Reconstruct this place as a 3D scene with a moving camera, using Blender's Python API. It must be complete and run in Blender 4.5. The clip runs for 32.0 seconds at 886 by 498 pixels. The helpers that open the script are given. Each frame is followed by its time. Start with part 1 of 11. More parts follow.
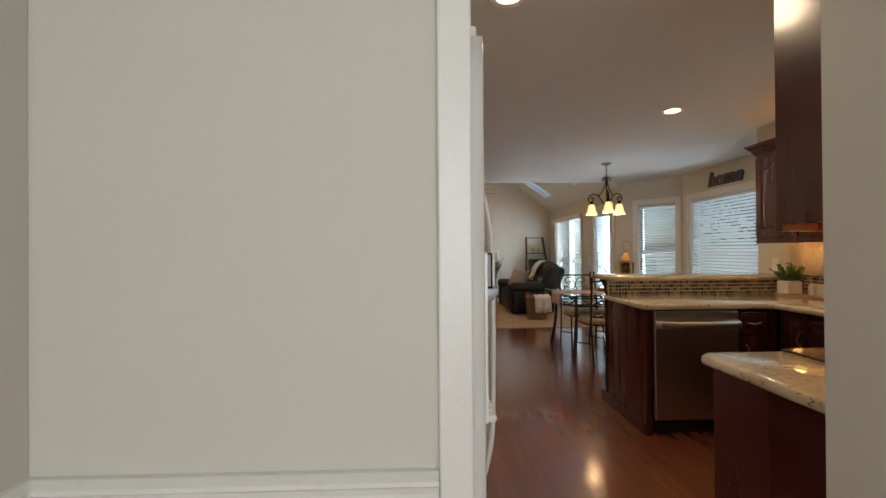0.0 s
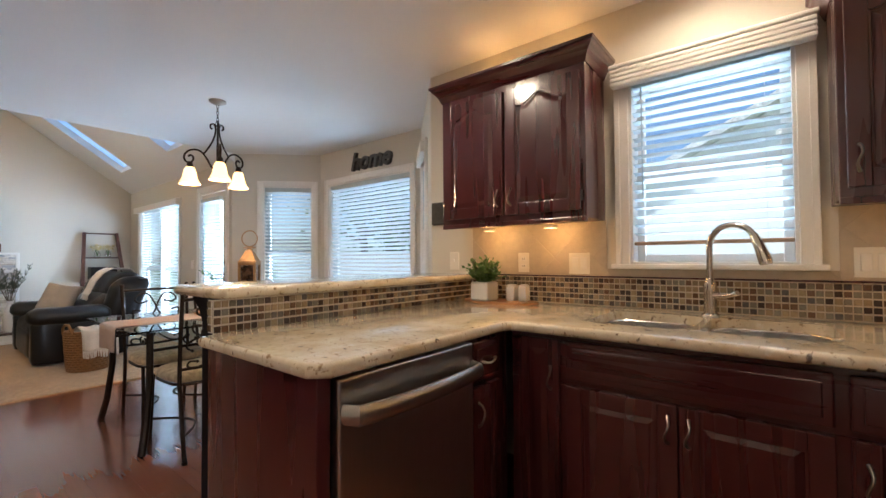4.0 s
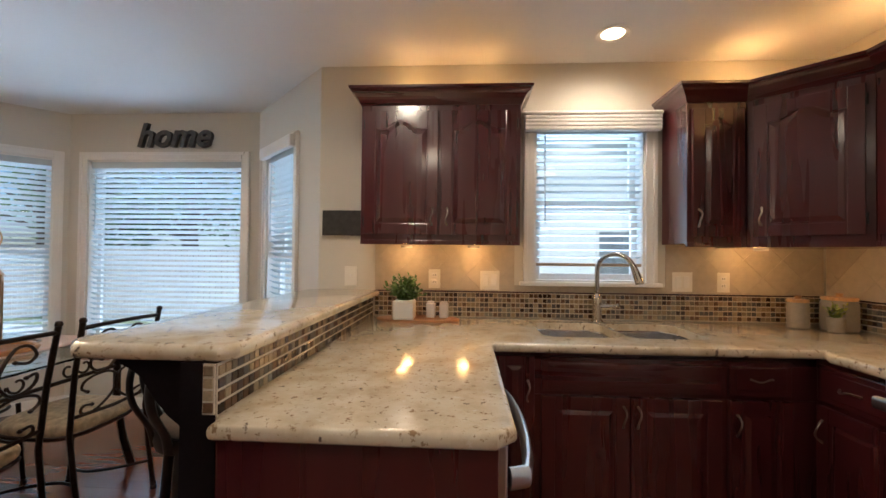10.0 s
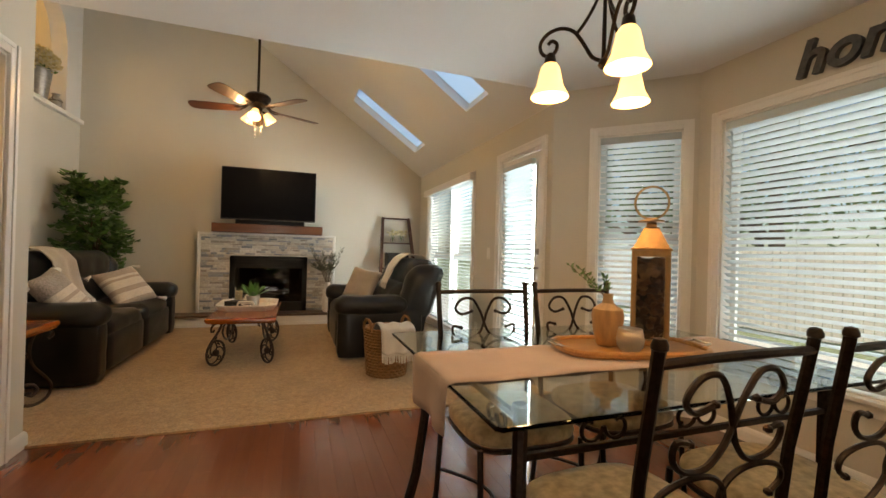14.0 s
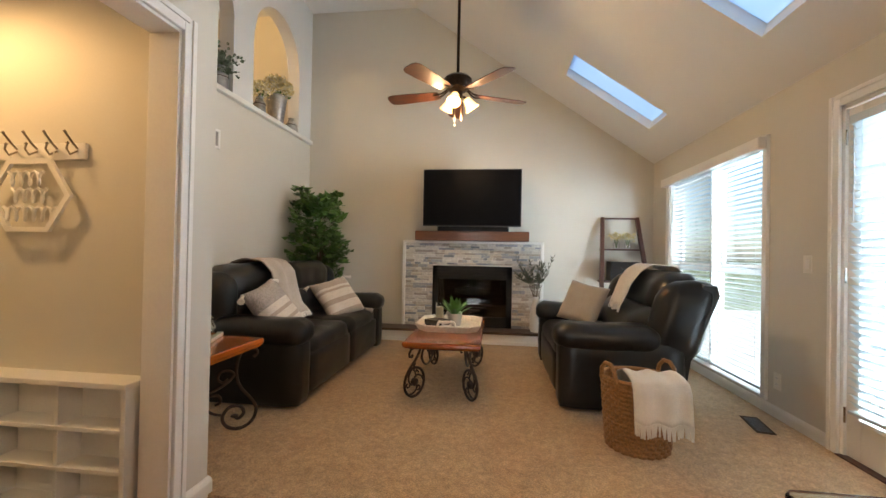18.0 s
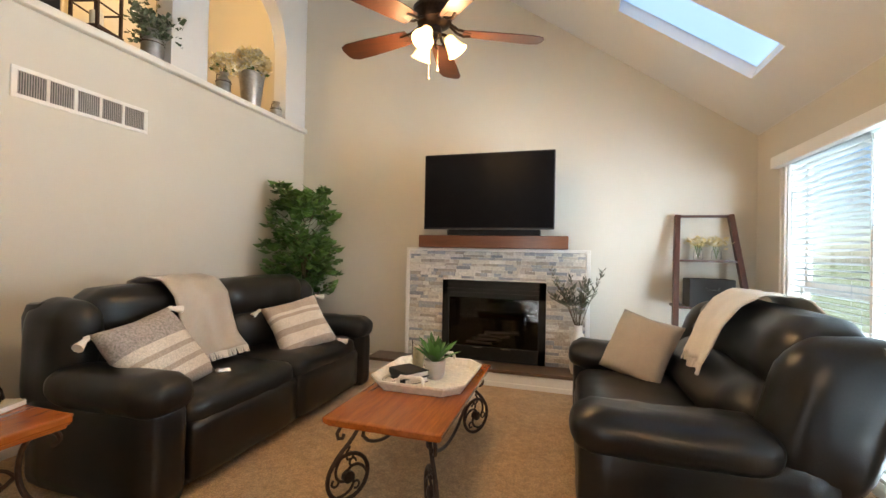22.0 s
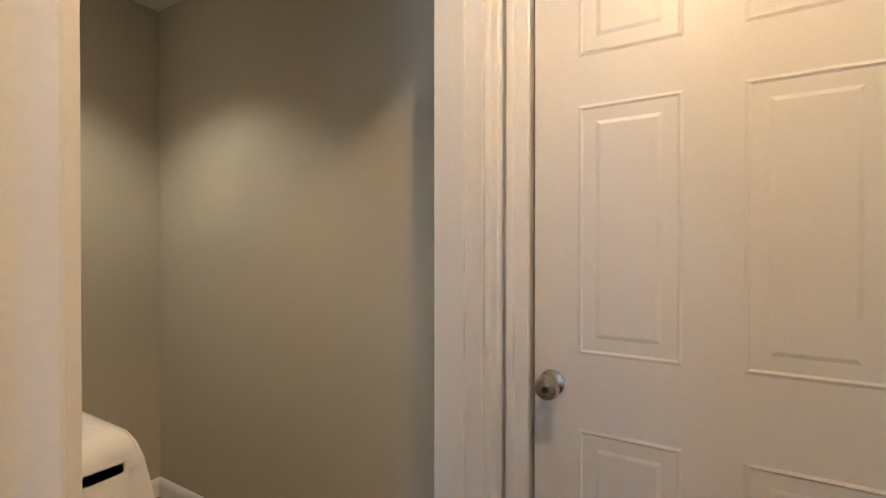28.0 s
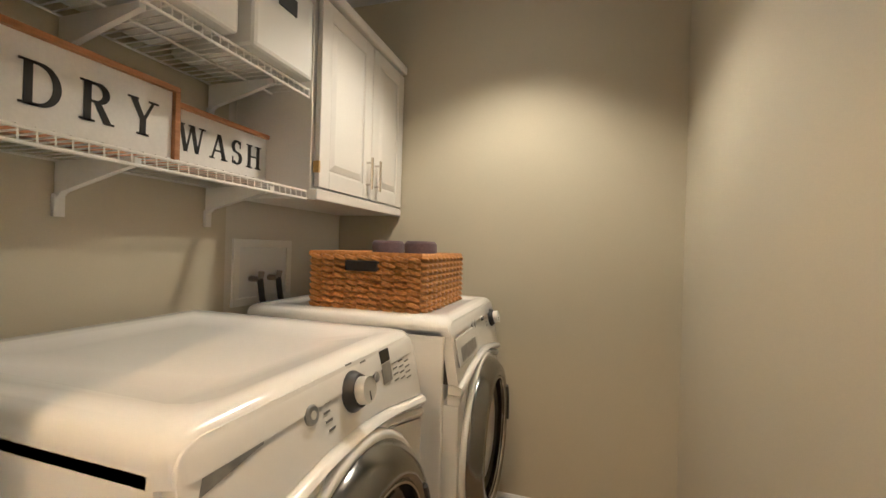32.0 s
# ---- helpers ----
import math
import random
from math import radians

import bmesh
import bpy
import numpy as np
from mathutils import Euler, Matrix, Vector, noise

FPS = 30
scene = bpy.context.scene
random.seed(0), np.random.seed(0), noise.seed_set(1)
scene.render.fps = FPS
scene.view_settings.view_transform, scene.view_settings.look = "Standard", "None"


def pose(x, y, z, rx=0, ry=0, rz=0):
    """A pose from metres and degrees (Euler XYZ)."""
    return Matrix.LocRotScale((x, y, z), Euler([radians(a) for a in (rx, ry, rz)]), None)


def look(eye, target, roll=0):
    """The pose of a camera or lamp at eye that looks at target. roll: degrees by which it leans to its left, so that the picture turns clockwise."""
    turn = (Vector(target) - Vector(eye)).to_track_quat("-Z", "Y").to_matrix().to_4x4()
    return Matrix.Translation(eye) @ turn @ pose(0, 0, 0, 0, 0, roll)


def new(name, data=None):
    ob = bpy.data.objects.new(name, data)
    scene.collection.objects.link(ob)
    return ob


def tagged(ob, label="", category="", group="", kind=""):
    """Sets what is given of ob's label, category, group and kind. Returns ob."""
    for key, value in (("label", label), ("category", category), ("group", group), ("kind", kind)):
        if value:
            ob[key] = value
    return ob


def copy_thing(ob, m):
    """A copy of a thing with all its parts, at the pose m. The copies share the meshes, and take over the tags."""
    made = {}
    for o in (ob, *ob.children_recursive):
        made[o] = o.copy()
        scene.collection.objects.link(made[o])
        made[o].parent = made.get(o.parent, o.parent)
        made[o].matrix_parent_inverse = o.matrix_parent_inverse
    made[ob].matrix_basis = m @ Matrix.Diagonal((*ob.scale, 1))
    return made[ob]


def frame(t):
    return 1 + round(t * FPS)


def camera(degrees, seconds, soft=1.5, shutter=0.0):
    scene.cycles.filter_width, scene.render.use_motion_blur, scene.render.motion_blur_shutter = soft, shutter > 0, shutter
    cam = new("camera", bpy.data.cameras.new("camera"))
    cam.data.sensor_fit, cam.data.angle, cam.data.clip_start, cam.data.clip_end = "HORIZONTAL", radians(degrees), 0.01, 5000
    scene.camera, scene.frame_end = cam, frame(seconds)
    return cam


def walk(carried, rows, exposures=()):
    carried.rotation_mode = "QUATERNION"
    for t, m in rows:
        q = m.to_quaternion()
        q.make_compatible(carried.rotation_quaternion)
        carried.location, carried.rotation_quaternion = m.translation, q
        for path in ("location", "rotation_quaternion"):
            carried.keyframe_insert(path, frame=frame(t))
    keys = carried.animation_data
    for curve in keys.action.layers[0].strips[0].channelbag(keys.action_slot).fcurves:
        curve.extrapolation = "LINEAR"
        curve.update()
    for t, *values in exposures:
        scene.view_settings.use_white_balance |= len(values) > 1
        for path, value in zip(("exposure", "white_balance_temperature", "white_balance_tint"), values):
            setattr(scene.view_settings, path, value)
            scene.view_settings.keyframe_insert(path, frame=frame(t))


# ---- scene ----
cam = camera(93.6, 32.0, 1.5, 0.0)
PATH = [
    (0, (0.388, 0.908, 1.287), (0.454, 2.907, 1.299), -0.4),
    (0.5, (0.579, 1.151, 1.297), (0.853, 3.132, 1.314), -0.2),
    (1, (0.744, 1.414, 1.286), (1.145, 3.373, 1.303), -0.1),
    (1.5, (0.863, 1.696, 1.252), (1.366, 3.632, 1.274), 0.0),
    (2, (0.918, 1.965, 1.233), (1.548, 3.863, 1.257), 0.1),
    (2.5, (1.007, 2.216, 1.182), (1.82, 4.043, 1.218), 0.2),
    (4.5, (1.339, 3.014, 1.166), (3.107, 3.947, 1.203), -0.7),
    (5, (1.371, 3.136, 1.177), (3.284, 3.72, 1.204), -0.8),
    (5.5, (1.361, 3.215, 1.188), (3.348, 3.447, 1.215), -0.7),
    (6, (1.362, 3.249, 1.2), (3.359, 3.136, 1.227), -0.7),
    (6.5, (1.388, 3.298, 1.207), (3.339, 2.857, 1.235), -0.6),
    (7, (1.355, 3.32, 1.233), (3.226, 2.612, 1.264), -0.5),
    (7.5, (1.279, 3.352, 1.259), (3.057, 2.436, 1.294), -0.5),
    (8, (1.2, 3.377, 1.285), (2.909, 2.339, 1.322), -0.3),
    (8.5, (1.092, 3.419, 1.317), (2.778, 2.345, 1.354), -0.1),
    (9, (1.034, 3.546, 1.308), (2.809, 2.626, 1.345), 0.3),
    (9.5, (1.001, 3.68, 1.3), (2.93, 3.153, 1.329), 0.6),
    (10, (0.986, 3.817, 1.281), (2.982, 3.932, 1.311), 0.6),
    (10.5, (1.012, 3.936, 1.248), (2.874, 4.664, 1.279), 0.9),
    (11, (1.099, 4.094, 1.227), (2.738, 5.239, 1.257), 1.7),
    (11.5, (1.155, 4.251, 1.225), (2.623, 5.61, 1.24), 1.5),
    (12, (1.206, 4.431, 1.197), (2.601, 5.864, 1.211), 1.5),
    (12.5, (1.318, 4.583, 1.166), (2.642, 6.082, 1.177), 1.5),
    (13, (1.457, 4.706, 1.152), (2.649, 6.311, 1.165), 1.6),
    (13.5, (1.536, 4.841, 1.14), (2.52, 6.582, 1.152), 1.6),
    (14, (1.618, 4.966, 1.126), (2.278, 6.854, 1.134), 1.6),
    (14.5, (1.669, 5.023, 1.071), (1.944, 7.004, 1.081), 1.6),
    (15, (1.631, 5.089, 1.081), (1.544, 7.087, 1.074), 1.4),
    (15.5, (1.614, 5.127, 1.084), (1.233, 7.091, 1.074), 1.3),
    (17.5, (1.55, 5.859, 1.149), (1.138, 7.816, 1.149), 0.9),
    (18, (1.549, 6.047, 1.134), (1.296, 8.031, 1.155), 1.1),
    (18.5, (1.584, 6.267, 1.16), (1.488, 8.265, 1.192), 1.0),
    (19, (1.632, 6.459, 1.189), (1.64, 8.458, 1.225), 1.0),
    (19.5, (1.652, 6.643, 1.208), (1.714, 8.642, 1.249), 0.9),
    (20, (1.721, 6.818, 1.204), (1.778, 8.816, 1.244), 0.9),
    (20.5, (1.807, 6.998, 1.198), (1.795, 8.997, 1.238), 0.8),
    (21, (1.839, 7.156, 1.224), (1.691, 9.151, 1.25), 1.1),
    (21.5, (1.875, 7.292, 1.219), (1.533, 9.263, 1.246), 1.1),
    (22, (1.96, 7.386, 1.244), (1.383, 9.301, 1.264), 1.2),
    (22.5, (1.991, 7.438, 1.237), (1.162, 9.258, 1.263), 1.2),
    (23, (1.969, 7.447, 1.229), (0.859, 9.111, 1.251), 1.3),
    (23.5, (1.867, 7.434, 1.212), (0.462, 8.857, 1.225), 1.4),
    (24, (1.67, 7.401, 1.2), (0.001, 8.503, 1.201), 1.3),
    (24.5, (1.48, 7.344, 1.191), (-0.381, 8.076, 1.181), 1.1),
    (25, (1.277, 7.358, 1.182), (-0.687, 7.736, 1.171), 1.0),
    (25.3, (1.143, 7.366, 1.193), (-0.845, 7.578, 1.185), 0.8),
    (25.5, (1.056, 7.354, 1.199), (-0.941, 7.479, 1.192), 0.7),
    (27.5, (-0.156, 7.276, 1.264), (-2.033, 6.586, 1.236), 0.3),
    (28, (-0.404, 7.154, 1.252), (-2.155, 6.188, 1.24), -0.0),
    (28.5, (-0.644, 7.018, 1.282), (-2.233, 5.806, 1.216), -1.1),
    (29, (-0.824, 6.946, 1.202), (-2.055, 5.37, 1.214), 1.2),
    (29.5, (-0.966, 6.835, 1.148), (-1.824, 5.028, 1.155), 1.3),
    (30, (-1.087, 6.77, 1.11), (-1.566, 4.828, 1.106), 1.4),
    (30.5, (-1.147, 6.76, 1.087), (-1.272, 4.764, 1.079), 1.3),
    (31, (-1.15, 6.75, 1.087), (-0.983, 4.757, 1.082), 1.3),
    (31.5, (-1.148, 6.766, 1.122), (-0.744, 4.808, 1.116), 1.5),
    (32, (-1.13, 6.797, 1.197), (-0.523, 4.892, 1.194), 1.7),
]
# ---- daylight and lamps ----
world = bpy.data.worlds.new("sky")
scene.world = world
world.use_nodes = True
wn = world.node_tree
sky = wn.nodes.new("ShaderNodeTexSky")
sky.sky_type, sky.sun_disc = "NISHITA", False
sky.sun_elevation, sky.sun_rotation = radians(62), radians(284)
wn.links.new(sky.outputs["Color"], wn.nodes["Background"].inputs["Color"])
wn.nodes["Background"].inputs["Strength"].default_value = 0.15


def lamp(name, kind, loc, power, col, size=0.1, target=None, size_y=None, spot=None):
    d = bpy.data.lights.new(name, kind)
    d.energy, d.color = power, col
    if kind == "AREA":
        d.size = size
        if size_y:
            d.shape, d.size_y = "RECTANGLE", size_y
    elif kind == "SUN":
        d.angle = size
    else:
        d.shadow_soft_size = size
    if kind == "SPOT":
        d.spot_size, d.spot_blend = spot or radians(110), 0.6
    ob = new(name, d)
    ob.matrix_basis = look(loc, target) if target else pose(*loc)
    return ob


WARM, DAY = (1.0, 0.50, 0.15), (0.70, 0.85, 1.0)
lamp("sun", "SUN", (-20, 10, 30), 5.0, (1.0, 0.95, 0.88), radians(0.6), (-20 + 8.4, 10 - 2.1, 30 - 16.29))
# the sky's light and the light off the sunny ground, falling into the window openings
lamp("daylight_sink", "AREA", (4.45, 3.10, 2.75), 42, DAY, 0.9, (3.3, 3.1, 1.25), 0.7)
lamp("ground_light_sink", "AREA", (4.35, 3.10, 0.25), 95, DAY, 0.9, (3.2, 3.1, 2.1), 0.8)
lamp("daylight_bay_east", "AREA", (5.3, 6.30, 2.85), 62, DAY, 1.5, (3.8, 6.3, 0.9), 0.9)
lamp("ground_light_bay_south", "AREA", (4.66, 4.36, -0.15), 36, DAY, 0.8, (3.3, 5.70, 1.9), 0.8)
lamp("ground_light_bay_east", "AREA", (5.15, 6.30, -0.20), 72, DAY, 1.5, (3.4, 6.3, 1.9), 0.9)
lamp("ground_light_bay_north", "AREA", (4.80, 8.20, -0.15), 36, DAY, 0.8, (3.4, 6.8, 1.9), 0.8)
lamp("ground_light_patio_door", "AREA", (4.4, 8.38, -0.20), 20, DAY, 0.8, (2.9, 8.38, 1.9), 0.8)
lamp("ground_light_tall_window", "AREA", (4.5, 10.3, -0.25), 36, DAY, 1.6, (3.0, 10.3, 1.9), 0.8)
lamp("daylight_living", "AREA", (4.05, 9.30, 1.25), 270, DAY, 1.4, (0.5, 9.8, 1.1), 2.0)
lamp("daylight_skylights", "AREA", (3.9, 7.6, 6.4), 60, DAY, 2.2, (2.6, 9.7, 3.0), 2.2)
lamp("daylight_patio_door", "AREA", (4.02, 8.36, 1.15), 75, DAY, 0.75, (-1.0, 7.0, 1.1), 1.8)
# recessed ceiling lamps
for cx, cy in ((2.39, 4.25), (0.77, 4.22), (3.15, 3.08), (0.75, 2.75)):
    lamp("recessed_bulb", "SPOT", (cx, cy, 2.385), 18 if cx > 3 or cy < 3 else 30, (1.0, 0.78, 0.54), 0.085, (cx, cy, 0), spot=radians(174))
# strip lamps on top of and under the wall cabinets
for cy in (3.75, 4.15):
    lamp("cabinet_top_lamp", "POINT", (3.36, cy, 2.23), 1.4, WARM, 0.04)
for p in ((3.30, 2.30), (2.9, 1.97), (2.1, 1.95), (1.5, 1.95)):
    lamp("cabinet_top_lamp", "POINT", (*p, 2.25), 2.5, WARM, 0.04)
for p in ((3.34, 3.78), (3.34, 4.16), (3.30, 2.25), (2.75, 1.95), (1.50, 1.95)):
    lamp("under_cabinet_lamp", "POINT", (*p, 1.30), 1.5, WARM, 0.03)
lamp("cooktop_lamp", "POINT", (2.1, 2.0, 1.33), 0.5, WARM, 0.03)
lamp("hall_lamp", "SPOT", (-0.75, 7.20, 2.33), 38, (1.0, 0.61, 0.27), 0.05, (-0.75, 7.20, 0), spot=radians(168))
lamp("laundry_lamp", "SPOT", (-0.88, 5.45, 2.355), 45, (1.0, 0.78, 0.50), 0.05, (-0.88, 5.45, 0), spot=radians(118))
lamp("landing_lamp", "POINT", (-2.0, 10.4, 4.2), 26, (1.0, 0.66, 0.32), 0.1)
# unseen fill lamp in the closed entry, added to brighten refrigerator and kitchen
lamp("entry_daylight", "AREA", (0.6, -1.4, 1.5), 62, (0.84, 0.92, 1.0), 1.4, (0.4, 2.0, 1.2), 1.6)


# ---- exposure ----
EXPOSURES = [(0.0, -0.68, 6900, 10), (1.0, -0.08, 5750, 10), (2.0, 0.22, 5700, 10), (2.5, 0.52, 5500, 10), (3.5, 0.25, 5700, 10), (5.0, -0.10, 6000, 10), (6.0, 0.05, 5950, 10), (7.0, 0.30, 5500, 10), (8.0, 0.28, 5150, 10), (9.0, 0.25, 4900, 10), (10.0, -0.10, 5700, 10), (11.0, -0.22, 5900, 10), (12.0, 0.0, 6250, 10), (13.0, -0.05, 7150, 10), (14.0, -0.20, 8450, 10), (15.0, 0.14, 8000, 10), (18.0, 0.18, 6900, 10), (19.0, 0.27, 6600, 10), (20.0, 0.30, 6600, 10), (21.0, 0.40, 6750, 10), (22.0, 0.55, 6950, 10), (23.0, 0.55, 6450, 10), (24.0, 0.42, 6200, 10), (25.0, 0.22, 6100, 10), (28.0, 0.08, 5200, 10), (29.0, 0.40, 4850, 10), (30.0, 0.55, 5050, 10), (31.0, 0.60, 5350, 10), (32.0, 0.68, 5150, 10)]
walk(cam, [(t, look(eye, target, roll)) for t, eye, target, roll in PATH], EXPOSURES)


# ---- mesh tools ----
def B():
    return bmesh.new()


def box(bm, x0, x1, y0, y1, z0, z1, bev=0.0, seg=2):
    """An axis-aligned block with optional rounded edges."""
    vs = [bm.verts.new((x, y, z)) for x in (x0, x1) for y in (y0, y1) for z in (z0, z1)]
    fs = [(0, 1, 3, 2), (4, 6, 7, 5), (0, 4, 5, 1), (2, 3, 7, 6), (0, 2, 6, 4), (1, 5, 7, 3)]
    made = [bm.faces.new([vs[i] for i in f]) for f in fs]
    if bev > 0:
        edges = list({e for f in made for e in f.edges})
        bmesh.ops.bevel(bm, geom=edges, offset=bev, segments=seg, affect="EDGES", profile=0.5, clamp_overlap=True)
    return bm


def ring(bm, c, u, v, r, seg, phase=0.0):
    return [bm.verts.new(Vector(c) + (u * math.cos(a) + v * math.sin(a)) * r) for a in (phase + 2 * math.pi * i / seg for i in range(seg))]


def skin(bm, rings, closed_ends=True, loop=False):
    n = len(rings[0])
    pairs = list(zip(rings, rings[1:])) + ([(rings[-1], rings[0])] if loop else [])
    for a, b in pairs:
        for i in range(n):
            bm.faces.new((a[i], a[(i + 1) % n], b[(i + 1) % n], b[i]))
    if closed_ends and not loop:
        bm.faces.new(list(reversed(rings[0])))
        bm.faces.new(rings[-1])


def tube(bm, pts, r, seg=8, loop=False, radii=None):
    """A round bar along points."""
    pts = [Vector(p) for p in pts]
    n = len(pts)
    rings, u = [], None
    for i, p in enumerate(pts):
        if loop:
            d = pts[(i + 1) % n] - pts[i - 1]
        else:
            d = pts[min(i + 1, n - 1)] - pts[max(i - 1, 0)]
        d.normalize()
        if u is None:
            u = d.orthogonal().normalized()
        else:
            u = (u - d * u.dot(d))
            u = u.normalized() if u.length > 1e-6 else d.orthogonal().normalized()
        v = d.cross(u)
        rings.append(ring(bm, p, u, v, radii[i] if radii else r, seg))
    skin(bm, rings, True, loop)
    return bm


def lathe(bm, prof, seg=24, c=(0, 0, 0), axis="z"):
    """A turned solid from (radius, height) pairs."""
    ax = {"z": (Vector((1, 0, 0)), Vector((0, 1, 0)), Vector((0, 0, 1))),
          "x": (Vector((0, 1, 0)), Vector((0, 0, 1)), Vector((1, 0, 0))),
          "y": (Vector((0, 0, 1)), Vector((1, 0, 0)), Vector((0, 1, 0)))}[axis]
    rings = [ring(bm, Vector(c) + ax[2] * h, ax[0], ax[1], max(r, 1e-4), seg) for r, h in prof]
    skin(bm, rings, True)
    return bm


def prism(bm, poly, z0, z1, plane="xy", bev=0.0):
    """A flat outline pushed from z0 to z1 along the axis that the plane leaves out."""
    def at(p, w):
        return {"xy": (p[0], p[1], w), "xz": (p[0], w, p[1]), "yz": (w, p[0], p[1])}[plane]
    lo = [bm.verts.new(at(p, z0)) for p in poly]
    hi = [bm.verts.new(at(p, z1)) for p in poly]
    n = len(poly)
    made = [bm.faces.new(lo[::-1]), bm.faces.new(hi)]
    made += [bm.faces.new((lo[i], lo[(i + 1) % n], hi[(i + 1) % n], hi[i])) for i in range(n)]
    if bev > 0:
        edges = list({e for f in made[:2] for e in f.edges})
        bmesh.ops.bevel(bm, geom=edges, offset=bev, segments=2, affect="EDGES", profile=0.5, clamp_overlap=True)
    bmesh.ops.recalc_face_normals(bm, faces=bm.faces)
    return bm


def basis(ob):
    m = ob.matrix_basis.copy()
    while ob.parent:
        ob = ob.parent
        m = ob.matrix_basis @ m
    return m


def thing(name, label, category, loc=(0, 0, 0), rz=0.0, group="", kind=""):
    """The empty at a thing's base, which carries its parts."""
    ob = new(name)
    ob.matrix_basis = pose(*loc, 0, 0, rz)
    ob.empty_display_size = 0.1
    return tagged(ob, label, category, group, kind)


def part(name, bm, material, parent=None, label="", smooth=False, world=False, loc=None):
    """Links a bmesh as one mesh object under a thing or a part."""
    if world and parent:
        bm.transform(basis(parent).inverted())
    me = bpy.data.meshes.new(name)
    bmesh.ops.recalc_face_normals(bm, faces=bm.faces)
    bm.to_mesh(me)
    bm.free()
    me.materials.append(material)
    if smooth:
        me.polygons.foreach_set("use_smooth", [True] * len(me.polygons))
        if smooth != "all":
            me.set_sharp_from_angle(angle=radians(38))
    ob = new(name, me)
    if loc is not None:
        ob.location = loc
    if parent:
        ob.parent = parent
    return tagged(ob, label)


def whole(name, bm, material, label, category, smooth=False, kind="", group="", loc=None):
    """A thing that is one mesh."""
    ob = part(name, bm, material, None, "", smooth, False, loc)
    return tagged(ob, label, category, group, kind)


def share(name, ob, parent, loc, rot=None, scale=None):
    """One more piece on the mesh of ob."""
    o = new(name, ob.data)
    o.location = loc
    if rot:
        o.rotation_euler = rot
    if scale:
        o.scale = scale
    o.parent = parent
    return o


# ---- materials ----
def nodes_of(name):
    m = bpy.data.materials.new(name)
    m.use_nodes = True
    nt = m.node_tree
    return m, nt, nt.nodes["Principled BSDF"]


def link(nt, a, b):
    nt.links.new(a, b)


def noise_node(nt, scale, detail=3.0, vec=None, rough=0.55):
    n = nt.nodes.new("ShaderNodeTexNoise")
    n.inputs["Scale"].default_value, n.inputs["Detail"].default_value, n.inputs["Roughness"].default_value = scale, detail, rough
    if vec is not None:
        link(nt, vec, n.inputs["Vector"])
    return n


def ramp(nt, fac, stops):
    r = nt.nodes.new("ShaderNodeValToRGB")
    while len(r.color_ramp.elements) < len(stops):
        r.color_ramp.elements.new(0.5)
    for e, (p, c) in zip(r.color_ramp.elements, stops):
        e.position, e.color = p, (*c, 1)
    link(nt, fac, r.inputs["Fac"])
    return r.outputs["Color"]


def mixc(nt, fac, a, b, mode="MIX"):
    m = nt.nodes.new("ShaderNodeMix")
    m.data_type, m.blend_type = "RGBA", mode
    for sock, v in ((m.inputs["Factor"], fac), (m.inputs["A"], a), (m.inputs["B"], b)):
        if isinstance(v, (int, float)):
            sock.default_value = v
        elif isinstance(v, tuple):
            sock.default_value = (*v, 1)
        else:
            link(nt, v, sock)
    return m.outputs["Result"]


def place(nt, stretch=(1, 1, 1)):
    g = nt.nodes.new("ShaderNodeNewGeometry")
    mp = nt.nodes.new("ShaderNodeMapping")
    mp.inputs["Scale"].default_value = stretch
    link(nt, g.outputs["Position"], mp.inputs["Vector"])
    return mp.outputs["Vector"]


def bump(nt, bsdf, height, strength=0.2, dist=0.002):
    b = nt.nodes.new("ShaderNodeBump")
    b.inputs["Strength"].default_value, b.inputs["Distance"].default_value = strength, dist
    link(nt, height, b.inputs["Height"])
    link(nt, b.outputs["Normal"], bsdf.inputs["Normal"])


def paint(name, col, rough=0.5, metal=0.0, grain=60.0, var=0.06, bumps=0.15, big=1.5, bigvar=0.05, stretch=(1, 1, 1), coat=0.0, dist=0.001, spec=0.5, rvar=0.06):
    """A plain surface with fine grain, broad mottling, uneven gloss and relief."""
    m, nt, p = nodes_of(name)
    v = place(nt, stretch)
    n1, n2 = noise_node(nt, grain, 4, v), noise_node(nt, big, 2, v)
    dark = tuple(c * (1 - var) for c in col)
    lite = tuple(min(1, c * (1 + var)) for c in col)
    c1 = ramp(nt, n1.outputs["Fac"], [(0.3, dark), (0.7, lite)])
    c2 = ramp(nt, n2.outputs["Fac"], [(0.3, (1 - bigvar,) * 3), (0.7, (1.0,) * 3)])
    link(nt, mixc(nt, 1.0, c1, c2, "MULTIPLY"), p.inputs["Base Color"])
    rr = nt.nodes.new("ShaderNodeMapRange")
    rr.inputs["To Min"].default_value, rr.inputs["To Max"].default_value = max(0.02, rough - rvar), min(1, rough + rvar)
    link(nt, n2.outputs["Fac"], rr.inputs["Value"])
    link(nt, rr.outputs["Result"], p.inputs["Roughness"])
    p.inputs["Metallic"].default_value = metal
    p.inputs["Specular IOR Level"].default_value = spec
    p.inputs["Coat Weight"].default_value = coat
    p.inputs["Coat Roughness"].default_value = 0.08
    if bumps:
        bump(nt, p, n1.outputs["Fac"], bumps, dist)
    return m


